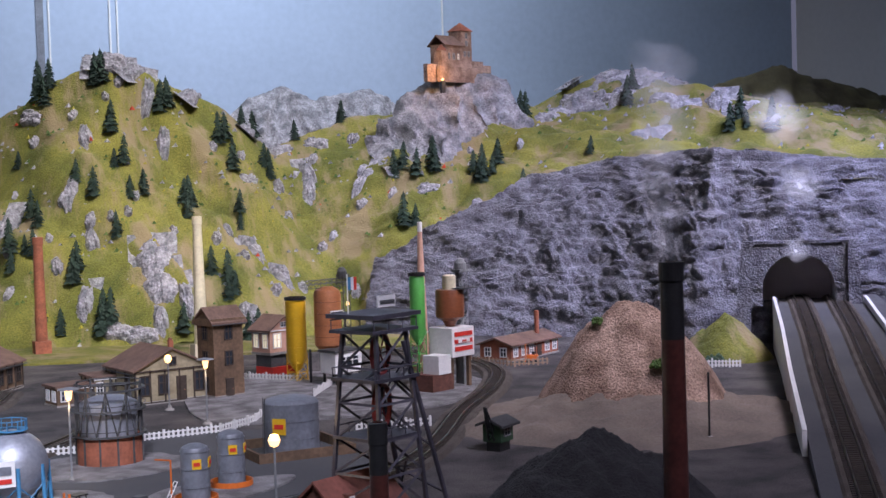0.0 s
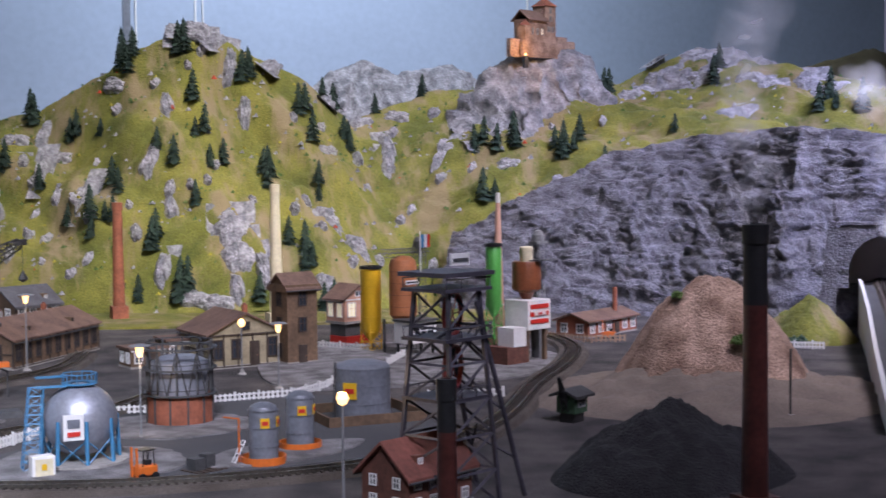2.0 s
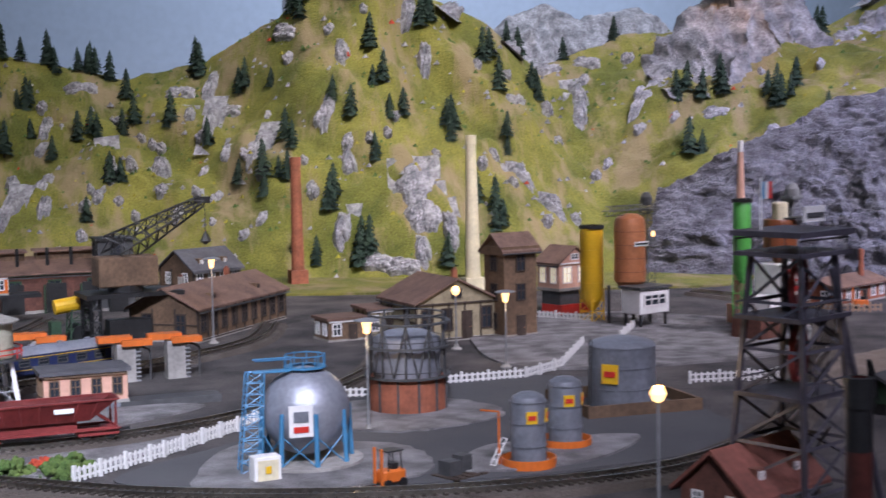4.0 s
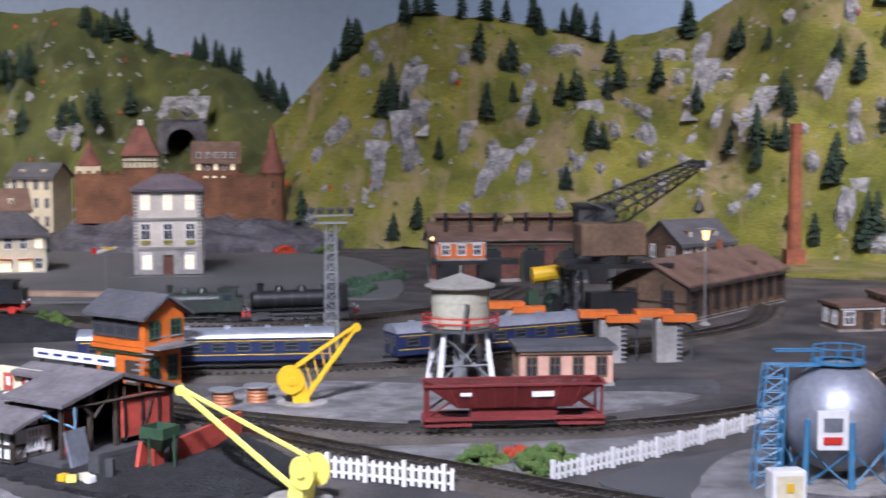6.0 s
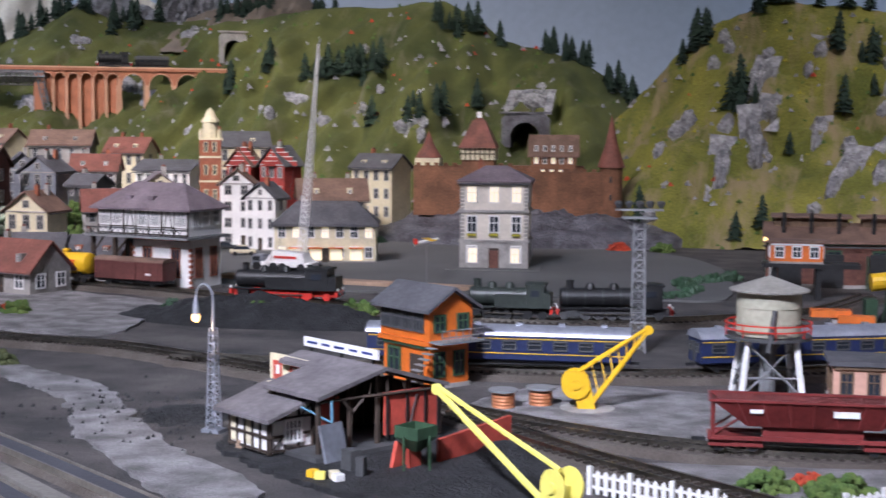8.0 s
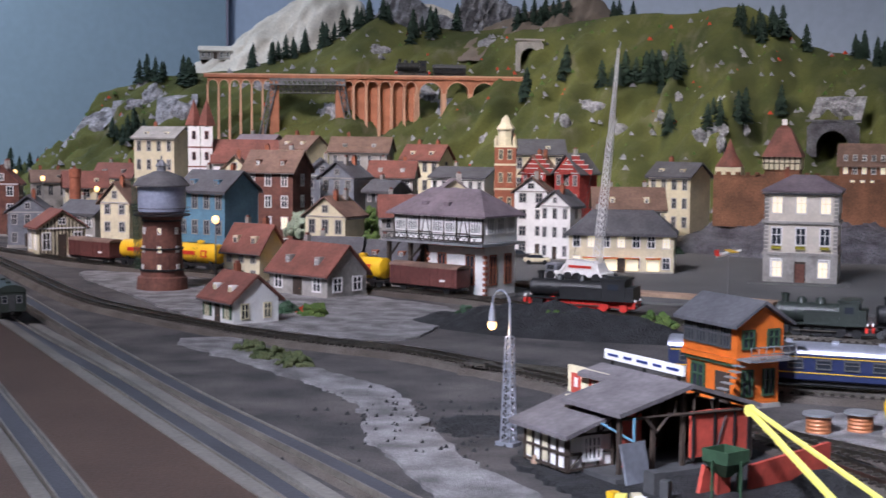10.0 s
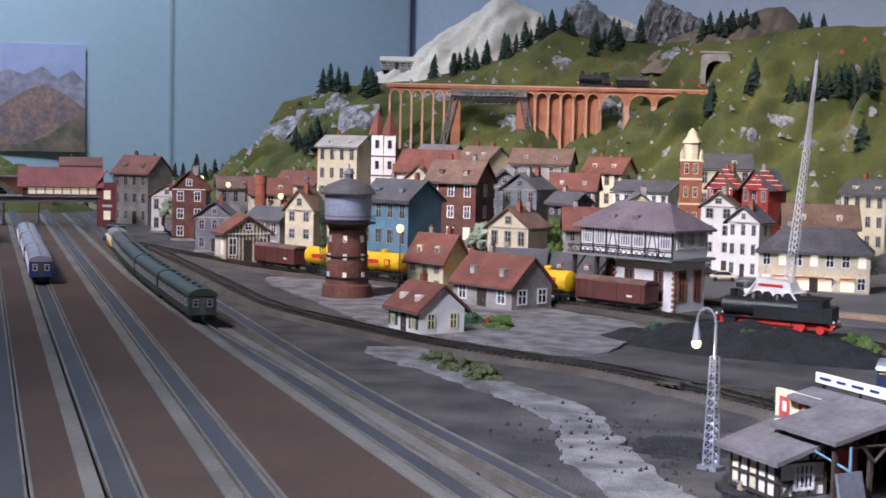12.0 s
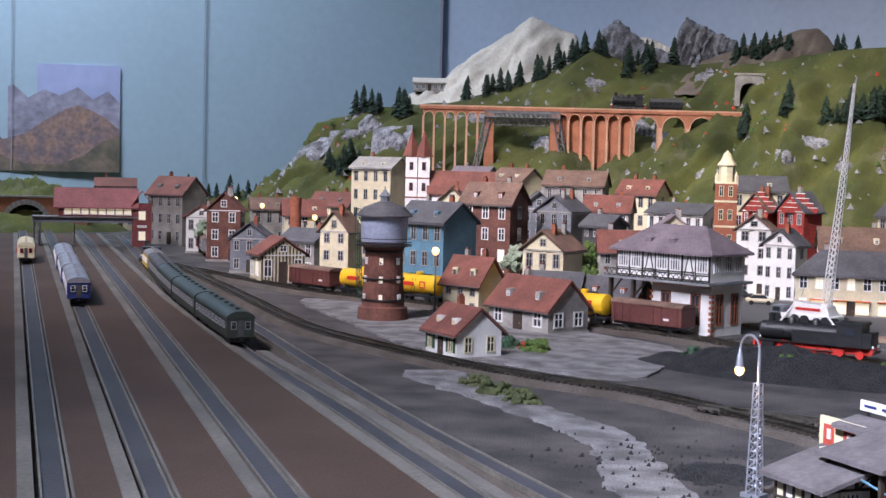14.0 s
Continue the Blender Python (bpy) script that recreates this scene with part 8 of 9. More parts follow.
for k in range(15):
    for s in (-1, 1):
        boxpart("quoin", STONE, WH, s * 0.052, -0.0428, 0.05 + 0.006 * k, 0.007, 0.002, 0.0042)
for q in (-1, 1):
    window(WH, pose(q * 0.034, -0.0445, 0.012), 0.014, 0.024, WHITE, True)
boxpart("front_door", BRICKDARK, WH, 0, -0.0446, 0.003, 0.014, 0.002, 0.03)
for q in range(3):
    boxpart("flower_box", LEAFYEL, WH, -0.036 + 0.036 * q, -0.046, 0.056, 0.014, 0.004, 0.004)
boxpart("terrace", PLAZA, WH, 0, -0.01, 0, 0.15, 0.12, 0.0045)

# rows of town houses: x, y, width, wall height, roof height, wall, roof, storeys, columns, gable to the street, label
TOWN = [
    (-1.74, 2.86, 0.104, 0.208, 0.022, CREAM, STONE, 5, 4, 0, "tall beige stone house with a pale roof"),
    (-1.14, 2.23, 0.106, 0.128, 0.03, TEAL, SLATE, 3, 4, 0, "blue-green town house with a dark mansard roof"),
    (-1.29, 2.5, 0.054, 0.151, 0.027, CREAM, TILEBROWN, 4, 2, 1, "cream gabled town house"),
    (-1.17, 2.46, 0.099, 0.155, 0.034, BRICKDARK, TILEBROWN, 4, 3, 0, "dark red brick house with a brown roof"),
    (-1.18, 2.63, 0.066, 0.143, 0.029, TANKGREY, SLATE, 4, 3, 1, "blue-grey gabled town house"),
    (-1.09, 2.57, 0.074, 0.142, 0.026, TANKGREY, SLATE, 4, 3, 1, "grey stepped-gable town house"),
    (-1.0, 2.57, 0.062, 0.119, 0.016, DARKGREY, SLATE, 4, 3, 0, "dark slate-hung town house"),
    (-1.21, 2.98, 0.097, 0.13, 0.03, STONE, TILE, 3, 4, 0, "stone house with a red tiled roof"),
    (-1.05, 3.02, 0.126, 0.13, 0.019, WHITE, SLATE, 3, 6, 0, "long white house with a grey roof"),
    (-0.92, 2.69, 0.085, 0.105, 0.032, CREAM, SLATEMAUVE, 3, 3, 1, "house with a wide mauve roof"),
    (-1.64, 3.1, 0.096, 0.19, 0.023, STONE, SLATEMAUVE, 4, 4, 0, "grey stone house below the viaduct"),
    (-1.52, 3.1, 0.096, 0.185, 0.027, CREAM, TILEBROWN, 4, 4, 0, "cream house with a brown roof below the viaduct"),
    (-1.37, 3.12, 0.134, 0.18, 0.03, STONE, TILEBROWN, 4, 5, 0, "broad stone house with a hipped roof"),
    (-1.22, 3.16, 0.094, 0.165, 0.029, CREAM, TILE, 4, 4, 0, "cream house with a red roof on the slope"),
    (-0.98, 3.2, 0.143, 0.18, 0.029, CREAM, SLATE, 4, 5, 0, "large cream house with a slate roof"),
    (-0.84, 2.92, 0.056, 0.148, 0.032, REDWALL, TILEBROWN, 4, 3, 1, "bright red stepped-gable house"),
    (-0.76, 2.92, 0.066, 0.15, 0.034, REDWALL, SLATE, 4, 3, 1, "bright red stepped-gable house with white windows"),
    (-0.75, 2.68, 0.061, 0.122, 0.023, WHITE, TILEBROWN, 4, 2, 1, "white house in the shopping street"),
    (-0.67, 2.62, 0.06, 0.1, 0.024, WHITE, SLATE, 3, 3, 1, "white gabled house in the shopping street"),
    (-0.6, 2.78, 0.127, 0.09, 0.035, CREAM, TILEBROWN, 3, 5, 0, "house with a broad brown roof behind the hotel"),
    (-0.56, 2.97, 0.095, 0.145, 0.024, CREAM, SLATE, 4, 4, 0, "cream manor house with corner turrets"),
    (-0.93, 2.03, 0.072, 0.05, 0.036, CREAM, TILE, 2, 3, 0, "cream station house with a red roof"),
    (-0.83, 2.1, 0.08, 0.04, 0.026, STONE, SLATE, 1, 3, 0, "low house with a slate roof"),
    (-0.74, 2.13, 0.09, 0.036, 0.026, BRICK, SLATE, 1, 3, 0, "long low goods house with a slate roof"),
    (-0.85, 2.35, 0.07, 0.09, 0.03, STONE, TILE, 3, 3, 0, "small stone house with a red roof"),
    (-0.98, 2.35, 0.08, 0.085, 0.03, CREAM, TILEBROWN, 2, 3, 1, "cream house among green trees"),
    (-2.36, 2.83, 0.113, 0.128, 0.04, STONE, TILE, 3, 4, 0, "grey house with a red hipped roof"),
    (-1.9, 2.52, 0.073, 0.112, 0.035, BRICKDARK, TILE, 3, 2, 1, "brown half-timbered gabled house"),
    (-2.09, 2.66, 0.078, 0.085, 0.024, WHITE, TILE, 2, 3, 1, "white house with a red roof"),
    (-2.16, 2.95, 0.085, 0.097, 0.024, STONE, TILEBROWN, 2, 3, 0, "small house with a brown roof"),
    (-1.42, 2.32, 0.061, 0.096, 0.034, CREAM, TILEBROWN, 3, 2, 1, "cream house beside the brick chimney"),
    (-1.53, 2.36, 0.086, 0.07, 0.02, STONE, SLATE, 2, 3, 0, "low grey house with a slate roof"),
    (-1.66, 2.34, 0.075, 0.07, 0.028, TANKGREY, SLATE, 2, 3, 1, "blue-grey house beside the goods track"),
    (-2.0, 3.02, 0.1, 0.11, 0.03, STONE, TILE, 3, 3, 0, "stone house with a red roof at the town edge"),
    (-1.85, 2.72, 0.09, 0.1, 0.03, CREAM, TILE, 3, 3, 0, "cream house with a red roof"),
    (-2.55, 3.05, 0.1, 0.08, 0.03, CREAM, TILE, 2, 3, 0, "cream house at the far end of the town"),
]
for k, (x, y, w, h, rh_, wm, rm, st, co, gb, lab) in enumerate(TOWN):
    house(x, y, facing(x, y, (-30, -40, -8, -24, 6)[k % 5]), w, w * 0.8, h, rh_, wm, rm, lab, st, co, turn=bool(gb), name="town_house", group="houses of the town", chimney=1 + k % 2, lit=0.04, frame_m=(SASH, STONE, SASH, WHITE)[k % 4], side_cols=(0, 0, 2, 1, 2)[k % 5], win=(0.36, 0.44, 0.4)[k % 3])
for q in ((-0.84, 2.92, 0.056), (-0.76, 2.92, 0.066)):
    th = thing("stepped_gable", q[0], q[1], 0, facing(q[0], q[1]), "red stepped gable with white copings", "gable", "stepped gables")
    for k in range(4):
        boxpart("gable_step", REDWALL, th, 0, -q[2] * 0.42, 0.146 + 0.009 * k, q[2] * (1.02 - 0.26 * k), 0.004, 0.0095)
        boxpart("step_coping", WHITE, th, 0, -q[2] * 0.42, 0.1555 + 0.009 * k, q[2] * (1.02 - 0.26 * k) + 0.001, 0.005, 0.0012)

# church with twin red spires
ch = thing("church", -1.49, 2.66, 0, facing(-1.49, 2.66), "white church with red corner stones and twin red spires", "church")
for k, ax in enumerate((-0.014, 0.012)):
    tw_ = quick("tower", WHITE, ch, lambda bm: box(bm, ax, -0.004 * k, 0, 0.024, 0.026, 0.238))
    quick("spire", TILE, ch, lambda bm: lathe(bm, [(0.019, 0.236), (0.0, 0.292)], 4, x=ax, y=-0.004 * k))
    for z in (0.1, 0.15, 0.19, 0.235):
        boxpart("red_band", TILE, tw_, ax, -0.004 * k, z, 0.0255, 0.0275, 0.003)
    for z in (0.115, 0.165, 0.208):
        window(tw_, pose(ax, -0.0135 - 0.004 * k, z), 0.007, 0.016, TILE)
nave = quick("nave", WHITE, ch, lambda bm: box(bm, 0.09, 0.01, 0, 0.13, 0.07, 0.165))
quick("nave_roof", TILE, ch, lambda bm: [gable_roof(bm, 0.13, 0.07, 0.165, 0.04), bmesh.ops.translate(bm, verts=bm.verts, vec=(0.09, 0.01, 0))])
for k in range(5):
    window(nave, pose(0.04 + 0.025 * k, -0.0255, 0.09), 0.01, 0.05, STONE)

# clock tower
ck = thing("clock_tower", -0.915, 2.92, 0, facing(-0.915, 2.92), "red brick clock tower with a small lantern", "tower")
boxpart("shaft", BRICK, ck, 0, 0, 0, 0.044, 0.044, 0.2)
for z in (0.06, 0.11, 0.16, 0.197):
    boxpart("stone_band", CREAM, ck, 0, 0, z, 0.0455, 0.0455, 0.004)
quick("lantern", CREAM, ck, lambda bm: lathe(bm, [(0.016, 0.2), (0.016, 0.232), (0.019, 0.233), (0.019, 0.236), (0.012, 0.245), (0.008, 0.256), (0, 0.264)], 8))
for s in (-1, 1):
    for t in (-1, 1):
        quick("pinnacle", CREAM, ck, lambda bm: lathe(bm, [(0.004, 0.2), (0.004, 0.212), (0, 0.222)], 4, x=s * 0.019, y=t * 0.019))
for z in (0.075, 0.125, 0.172):
    for q in (-0.009, 0.009):
        window(ck, pose(q, -0.0224, z), 0.008, 0.02, CREAM)

# castle town on its rock
heap("castle_mound", -0.27, 3.02, 0.36, 0.07, CLIFF, "low rocky mound under the castle", 23, 0.35, 1.0, 0.6, 0.02)
cst = thing("brick_castle", -0.28, 3.0, 0.05, 8, "red-brown brick castle with gate tower and round towers", "castle")
boxpart("curtain_wall", CASTLEBRICK, cst, 0.1, -0.03, 0, 0.2, 0.012, 0.09)
boxpart("curtain_wall", CASTLEBRICK, cst, -0.15, -0.02, 0, 0.12, 0.012, 0.1)
boxpart("main_block", CASTLEBRICK, cst, 0, 0.03, 0, 0.26, 0.05, 0.1)
for k in range(22):
    boxpart("merlon", CASTLEBRICK, cst, -0.2 + 0.0185 * k, -0.026, 0.09 if k > 10 else 0.1, 0.009, 0.008, 0.006)
gt = boxpart("gate_tower", CASTLEBRICK, cst, -0.08, 0, 0, 0.066, 0.056, 0.112)
boxpart("timber_storey", CREAM, gt, -0.08, 0, 0.112, 0.072, 0.062, 0.024, label="white half-timbered top storey")
for k in range(8):
    boxpart("timber_post", TIMBER, gt, -0.114 + 0.0097 * k, -0.0315, 0.112, 0.0022, 0.002, 0.024)
boxpart("timber_beam", TIMBER, gt, -0.08, -0.0314, 0.123, 0.072, 0.0019, 0.0022)
quick("gate_roof", TILE, cst, lambda bm: [lathe(bm, [(0.054, 0.136), (0.018, 0.19), (0, 0.2)], 4), bmesh.ops.rotate(bm, verts=bm.verts, matrix=Matrix.Rotation(radians(45), 3, "Z")), bmesh.ops.translate(bm, verts=bm.verts, vec=(-0.08, 0, 0))])
boxpart("roof_chimney", WHITE, cst, -0.08, 0, 0.188, 0.009, 0.009, 0.02)
for ax, ay, r, zb, zt in ((-0.185, 0.02, 0.024, 0.115, 0.17), (0.185, -0.02, 0.024, 0.1, 0.205)):
    tq = quick("round_tower", CASTLEBRICK, cst, lambda bm: lathe(bm, [(r, 0), (r * 0.95, zb), (0, zb)], 20, x=ax, y=ay))
    quick("cone_roof", TILE, cst, lambda bm: lathe(bm, [(r * 1.15, zb), (r * 0.5, zb + (zt - zb) * 0.45), (0, zt)], 20, x=ax, y=ay))
    for z in (0.035, 0.07):
        boxpart("slit_window", BLACK, tq, ax, ay - r, z, 0.004, 0.003, 0.012)
boxpart("timber_top", CREAM, cst, -0.185, 0.02, 0.098, 0.05, 0.05, 0.016)
hl = boxpart("hall", CASTLEBRICK, cst, 0.07, 0.02, 0, 0.09, 0.06, 0.125)
quick("hall_roof", TILEBROWN, cst, lambda bm: [gable_roof(bm, 0.09, 0.06, 0.125, 0.035), bmesh.ops.translate(bm, verts=bm.verts, vec=(0.07, 0.02, 0))])
for k in range(5):
    window(hl, pose(0.036 + 0.017 * k, -0.0104, 0.105), 0.008, 0.013, WHITE, k % 2 == 0)
    window(hl, pose(0.036 + 0.017 * k, -0.014, 0.13), 0.007, 0.011, WHITE)
for k in range(3):
    window(hl, pose(0.05 + 0.017 * k, -0.0104, 0.08), 0.008, 0.013, WHITE, True)
for k, (ax, ay) in enumerate(((-0.53, 2.83), (-0.13, 2.84), (-0.05, 2.82), (0.03, 2.84), (-0.22, 2.84))):
    shrub(ax, ay, 0.022, (DKGREEN, LEAF, FLOWER, LEAF, FLOWER)[k], "low bush at the foot of the castle rock" if k not in (2, 4) else "rust-red bush at the foot of the castle rock", 0.0, 80 + k)
# both bores keep the BLACK lining, tunnel shade given as colour
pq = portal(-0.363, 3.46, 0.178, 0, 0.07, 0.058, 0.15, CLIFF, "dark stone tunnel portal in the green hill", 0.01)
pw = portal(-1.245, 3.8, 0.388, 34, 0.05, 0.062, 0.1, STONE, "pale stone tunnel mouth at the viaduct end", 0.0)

# castle on the crag
cg = thing("hilltop_castle", 2.03, 2.9, 0.632, 22, "small stone castle with a square keep on the crag", "castle")
kp = boxpart("keep", SAND, cg, 0.035, 0, 0, 0.044, 0.042, 0.108, label="square sandstone keep")
quick("keep_roof", BRICK, cg, lambda bm: [lathe(bm, [(0.036, 0.108), (0.004, 0.13), (0, 0.132)], 4), bmesh.ops.rotate(bm, verts=bm.verts, matrix=Matrix.Rotation(radians(45), 3, "Z")), bmesh.ops.translate(bm, verts=bm.verts, vec=(0.035, 0, 0))])
boxpart("hall", SAND, cg, -0.022, 0, 0, 0.07, 0.05, 0.07)
quick("hall_roof", TILEBROWN, cg, lambda bm: [gable_roof(bm, 0.07, 0.05, 0.07, 0.022), bmesh.ops.translate(bm, verts=bm.verts, vec=(-0.022, 0, 0))])
boxpart("corner_turret", SAND, cg, -0.066, -0.02, 0, 0.026, 0.026, 0.052)
quick("turret_roof", BRICK, cg, lambda bm: lathe(bm, [(0.02, 0.052), (0, 0.068)], 4, x=-0.066, y=-0.02))
for k, (ax, hh) in enumerate(((-0.1, 0.016), (0.085, 0.03), (0.118, 0.02))):
    boxpart("outer_wall", SAND, cg, ax, -0.012, -0.03, 0.04, 0.014, hh + 0.03)
boxpart("terrace_wall", SAND, cg, -0.01, -0.03, -0.03, 0.16, 0.012, 0.04)
for q, z in ((0.028, 0.04), (0.044, 0.04), (0.035, 0.068), (0.035, 0.088)):
    window(kp, pose(q, -0.0214, z), 0.008, 0.014, STONE)
for q in (-0.042, -0.022, -0.004):
    window(cg, pose(q, -0.0254, 0.03), 0.008, 0.016, STONE, q == -0.004)
spot = bpy.data.lights.new("castle_floodlight", "POINT")
spot.energy, spot.color, spot.shadow_soft_size = 0.3, (1, 0.5, 0.15), 0.01
new("castle_floodlight", spot).location = (1.955, 2.79, 0.62)
fl_ = thing("floodlight", 1.955, 2.81, 0.6, 0, "small warm floodlight below the castle", "lamp")
quick("housing", BLACK, fl_, lambda bm: box(bm, 0, 0, -0.03, 0.01, 0.01, 0.032))
quick("lens", BULB, fl_, lambda bm: lathe(bm, [(0, 0.002), (0.004, 0.004), (0, 0.009)], 8), "glowing warm lens")

# ---- viaduct ----
VA, VB = Vector((-1.93, 3.29, 0)), Vector((-1.22, 3.775, 0))
vd = thing("railway_viaduct", VA.x, VA.y, 0, math.degrees(math.atan2(VB.y - VA.y, VB.x - VA.x)), "long orange brick railway viaduct with pale piers and a steel span", "viaduct")
VL = (VB - VA).length
DZ = 0.365
TERRA = mat("terracotta_brick", (0.4, 0.155, 0.085), 0.75, var=0.15, s1=30)
PALESTONE = mat("pale_pier_stone", (0.55, 0.31, 0.2), 0.75, var=0.12, s1=30)


def bays(s0, s1, n, zb, blind):
    w = (s1 - s0) / n
    pw_ = w * 0.16
    r = (w - pw_) / 2
    for k in range(n):
        c = s0 + w * (k + 0.5)

        def spandrel(bm):
            m = 10
            top = DZ - 0.004
            spring = top - r - 0.006
            pa = [(c - r * math.cos(math.pi * i / m), spring + r * math.sin(math.pi * i / m)) for i in range(m + 1)]
            for y0 in (-0.012, 0.012):
                lo = [bm.verts.new((x, y0, z)) for x, z in [(c - w / 2, spring)] + pa + [(c + w / 2, spring)]]
                up = [bm.verts.new((v.co.x, y0, top)) for v in lo]
                for q in range(len(lo) - 1):
                    bm.faces.new((lo[q], lo[q + 1], up[q + 1], up[q]))
            vv = list(bm.verts)
            n = m + 3
            for q in range(n - 1):
                bm.faces.new((vv[q], vv[q + 1], vv[2 * n + q + 1], vv[2 * n + q]))
                bm.faces.new((vv[n + q], vv[n + q + 1], vv[3 * n + q + 1], vv[3 * n + q]))
        quick("arch", TERRA, vd, spandrel)
        quick("arch_ring", PALESTONE, vd, lambda bm: [rod(bm, (c - r * math.cos(math.pi * i / 10), -0.0125, DZ - 0.01 - r + r * math.sin(math.pi * i / 10)), (c - r * math.cos(math.pi * (i + 1) / 10), -0.0125, DZ - 0.01 - r + r * math.sin(math.pi * (i + 1) / 10)), 0.0014, seg=4) for i in range(10)])
        if blind:
            boxpart("recessed_wall", TERRA, vd, c, 0.008, zb, 2 * r, 0.004, DZ - 0.006 - zb)
    for k in range(n + 1):
        x = s0 + w * k
        quick("pier", PALESTONE if not blind or k % 1 == 0 else TERRA, vd, lambda bm: prism(bm, [(x - pw_ * 0.75, zb), (x + pw_ * 0.75, zb), (x + pw_ * 0.5, DZ - r - 0.01), (x - pw_ * 0.5, DZ - r - 0.01)], -0.014, 0.014))


bays(0.0, 0.17, 6, 0.12, False)
bays(0.345, 0.545, 6, 0.12, True)
bays(0.545, 0.76, 3, 0.12, False)
bays(0.76, VL, 2, 0.2, False)
boxpart("deck", TERRA, vd, VL / 2, 0, DZ - 0.004, VL + 0.02, 0.034, 0.007)
for s in (-1, 1):
    boxpart("parapet", PALESTONE, vd, VL / 2, s * 0.0165, DZ + 0.003, VL + 0.02, 0.002, 0.004)
STEEL = mat("bridge_steel", (0.15, 0.15, 0.155), 0.6, var=0.25, s1=60)
quick("steel_span", STEEL, vd, lambda bm: [lattice(bm, (0.16, s * 0.009, DZ - 0.022), (0.355, s * 0.009, DZ - 0.022), 0.014, 0.014, 16, 0.0022) for s in (-1, 1)] + [box(bm, 0.2575, 0, DZ - 0.011, 0.196, 0.034, 0.006), box(bm, 0.2575, 0, DZ - 0.034, 0.186, 0.03, 0.004)])
for a, b in ((0.17, 0.13), (0.345, 0.38)):
    quick("raking_strut", STEEL, vd, lambda bm: [lattice(bm, (b, s * 0.012, 0.17), (a, s * 0.012, DZ - 0.02), 0.006, 0.009, 10, 0.002) for s in (-1, 1)])
for x0 in (0.172, 0.343):
    boxpart("tower_pier", TERRA, vd, x0, 0, 0.12, 0.024, 0.03, DZ - 0.125)
vang = math.degrees(math.atan2(VB.y - VA.y, VB.x - VA.x))
p = VA + (VB - VA) * 0.62
locomotive(p.x, p.y, vang, 0.09, BLACK, DARKGREY, "small black steam locomotive crossing the viaduct", True, DZ + 0.0035)
p = VA + (VB - VA) * 0.735
coach(p.x, p.y, vang, 0.085, BLACK, DARKGREY, "small dark tender car behind the locomotive", None, 4, BLACK, DZ + 0.0035, "tender_car", 0.024, 0.022)
# mountain hut in the snow
house(-2.5, 4.12, facing(-2.5, 4.12), 0.1, 0.05, 0.03, 0.012, STONE, SNOW, "small mountain station on the snow slope", 1, 5, name="mountain_station", z=0.45, chimney=0)

# ---- station end of the town ----


def brick_water_tower(x, y):
    th = thing("brick_water_tower", x, y, 0, 10, "dark red brick water tower with a blue-grey tank", "water tower")
    quick("foot", BRICKDARK, th, lambda bm: lathe(bm, [(0.037, 0), (0.035, 0.02), (0.031, 0.022)], 24))
    quick("shaft", BRICKDARK, th, lambda bm: lathe(bm, [(0.031, 0.018), (0.0265, 0.1), (0.029, 0.104), (0.034, 0.11), (0, 0.11)], 24), "dark brick tapering shaft")
    for z in (0.03, 0.06, 0.1):
        quick("brick_band", BLACK, th, lambda bm: lathe(bm, [(0.0315 - 0.0045 * (z - 0.018) / 0.082, z), (0.033 - 0.0045 * (z - 0.018) / 0.082, z), (0.033 - 0.0045 * (z - 0.018) / 0.082, z + 0.0025), (0.0315 - 0.0045 * (z - 0.018) / 0.082, z + 0.0025)], 24))
    quick("tank", TANKBLUE, th, lambda bm: lathe(bm, [(0.026, 0.108), (0.033, 0.114), (0.034, 0.15), (0, 0.15)], 28), "blue-grey riveted tank", True)
    quick("gallery", BLACK, th, lambda bm: lathe(bm, [(0.033, 0.108), (0.04, 0.108), (0.04, 0.11), (0.033, 0.11)], 28))
    quick("gallery_rail", BLACK, th, lambda bm: [rod(bm, (0.0395 * math.cos(k * 0.2618), 0.0395 * math.sin(k * 0.2618), z), (0.0395 * math.cos((k + 1) * 0.2618), 0.0395 * math.sin((k + 1) * 0.2618), z), 0.0005, seg=4) for k in range(24) for z in (0.114, 0.119)])
    quick("roof", SLATE, th, lambda bm: lathe(bm, [(0.04, 0.15), (0.04, 0.152), (0.03, 0.163), (0.01, 0.171), (0, 0.172)], 28))
    quick("cupola", TANKGREY, th, lambda bm: lathe(bm, [(0.007, 0.169), (0.007, 0.178), (0.0095, 0.179), (0.001, 0.188), (0.001, 0.193), (0, 0.193)], 8))
    for k in range(3):
        for a in (-75, -20, 35):
            r = 0.0305 - 0.0045 * (0.028 * k + 0.015) / 0.082
            window(th, pose(0, 0, 0, 0, 0, a + 75 - 35) @ pose(0, -r - 0.0006, 0.03 + 0.026 * k), 0.005, 0.009, WHITE, a == -20)
    quick("ladder", DKGREEN, th, lambda bm: lattice(bm, (-0.036, -0.005, 0.03), (-0.041, -0.005, 0.16), 0.003, 0.003, 16, 0.0005))
    return th


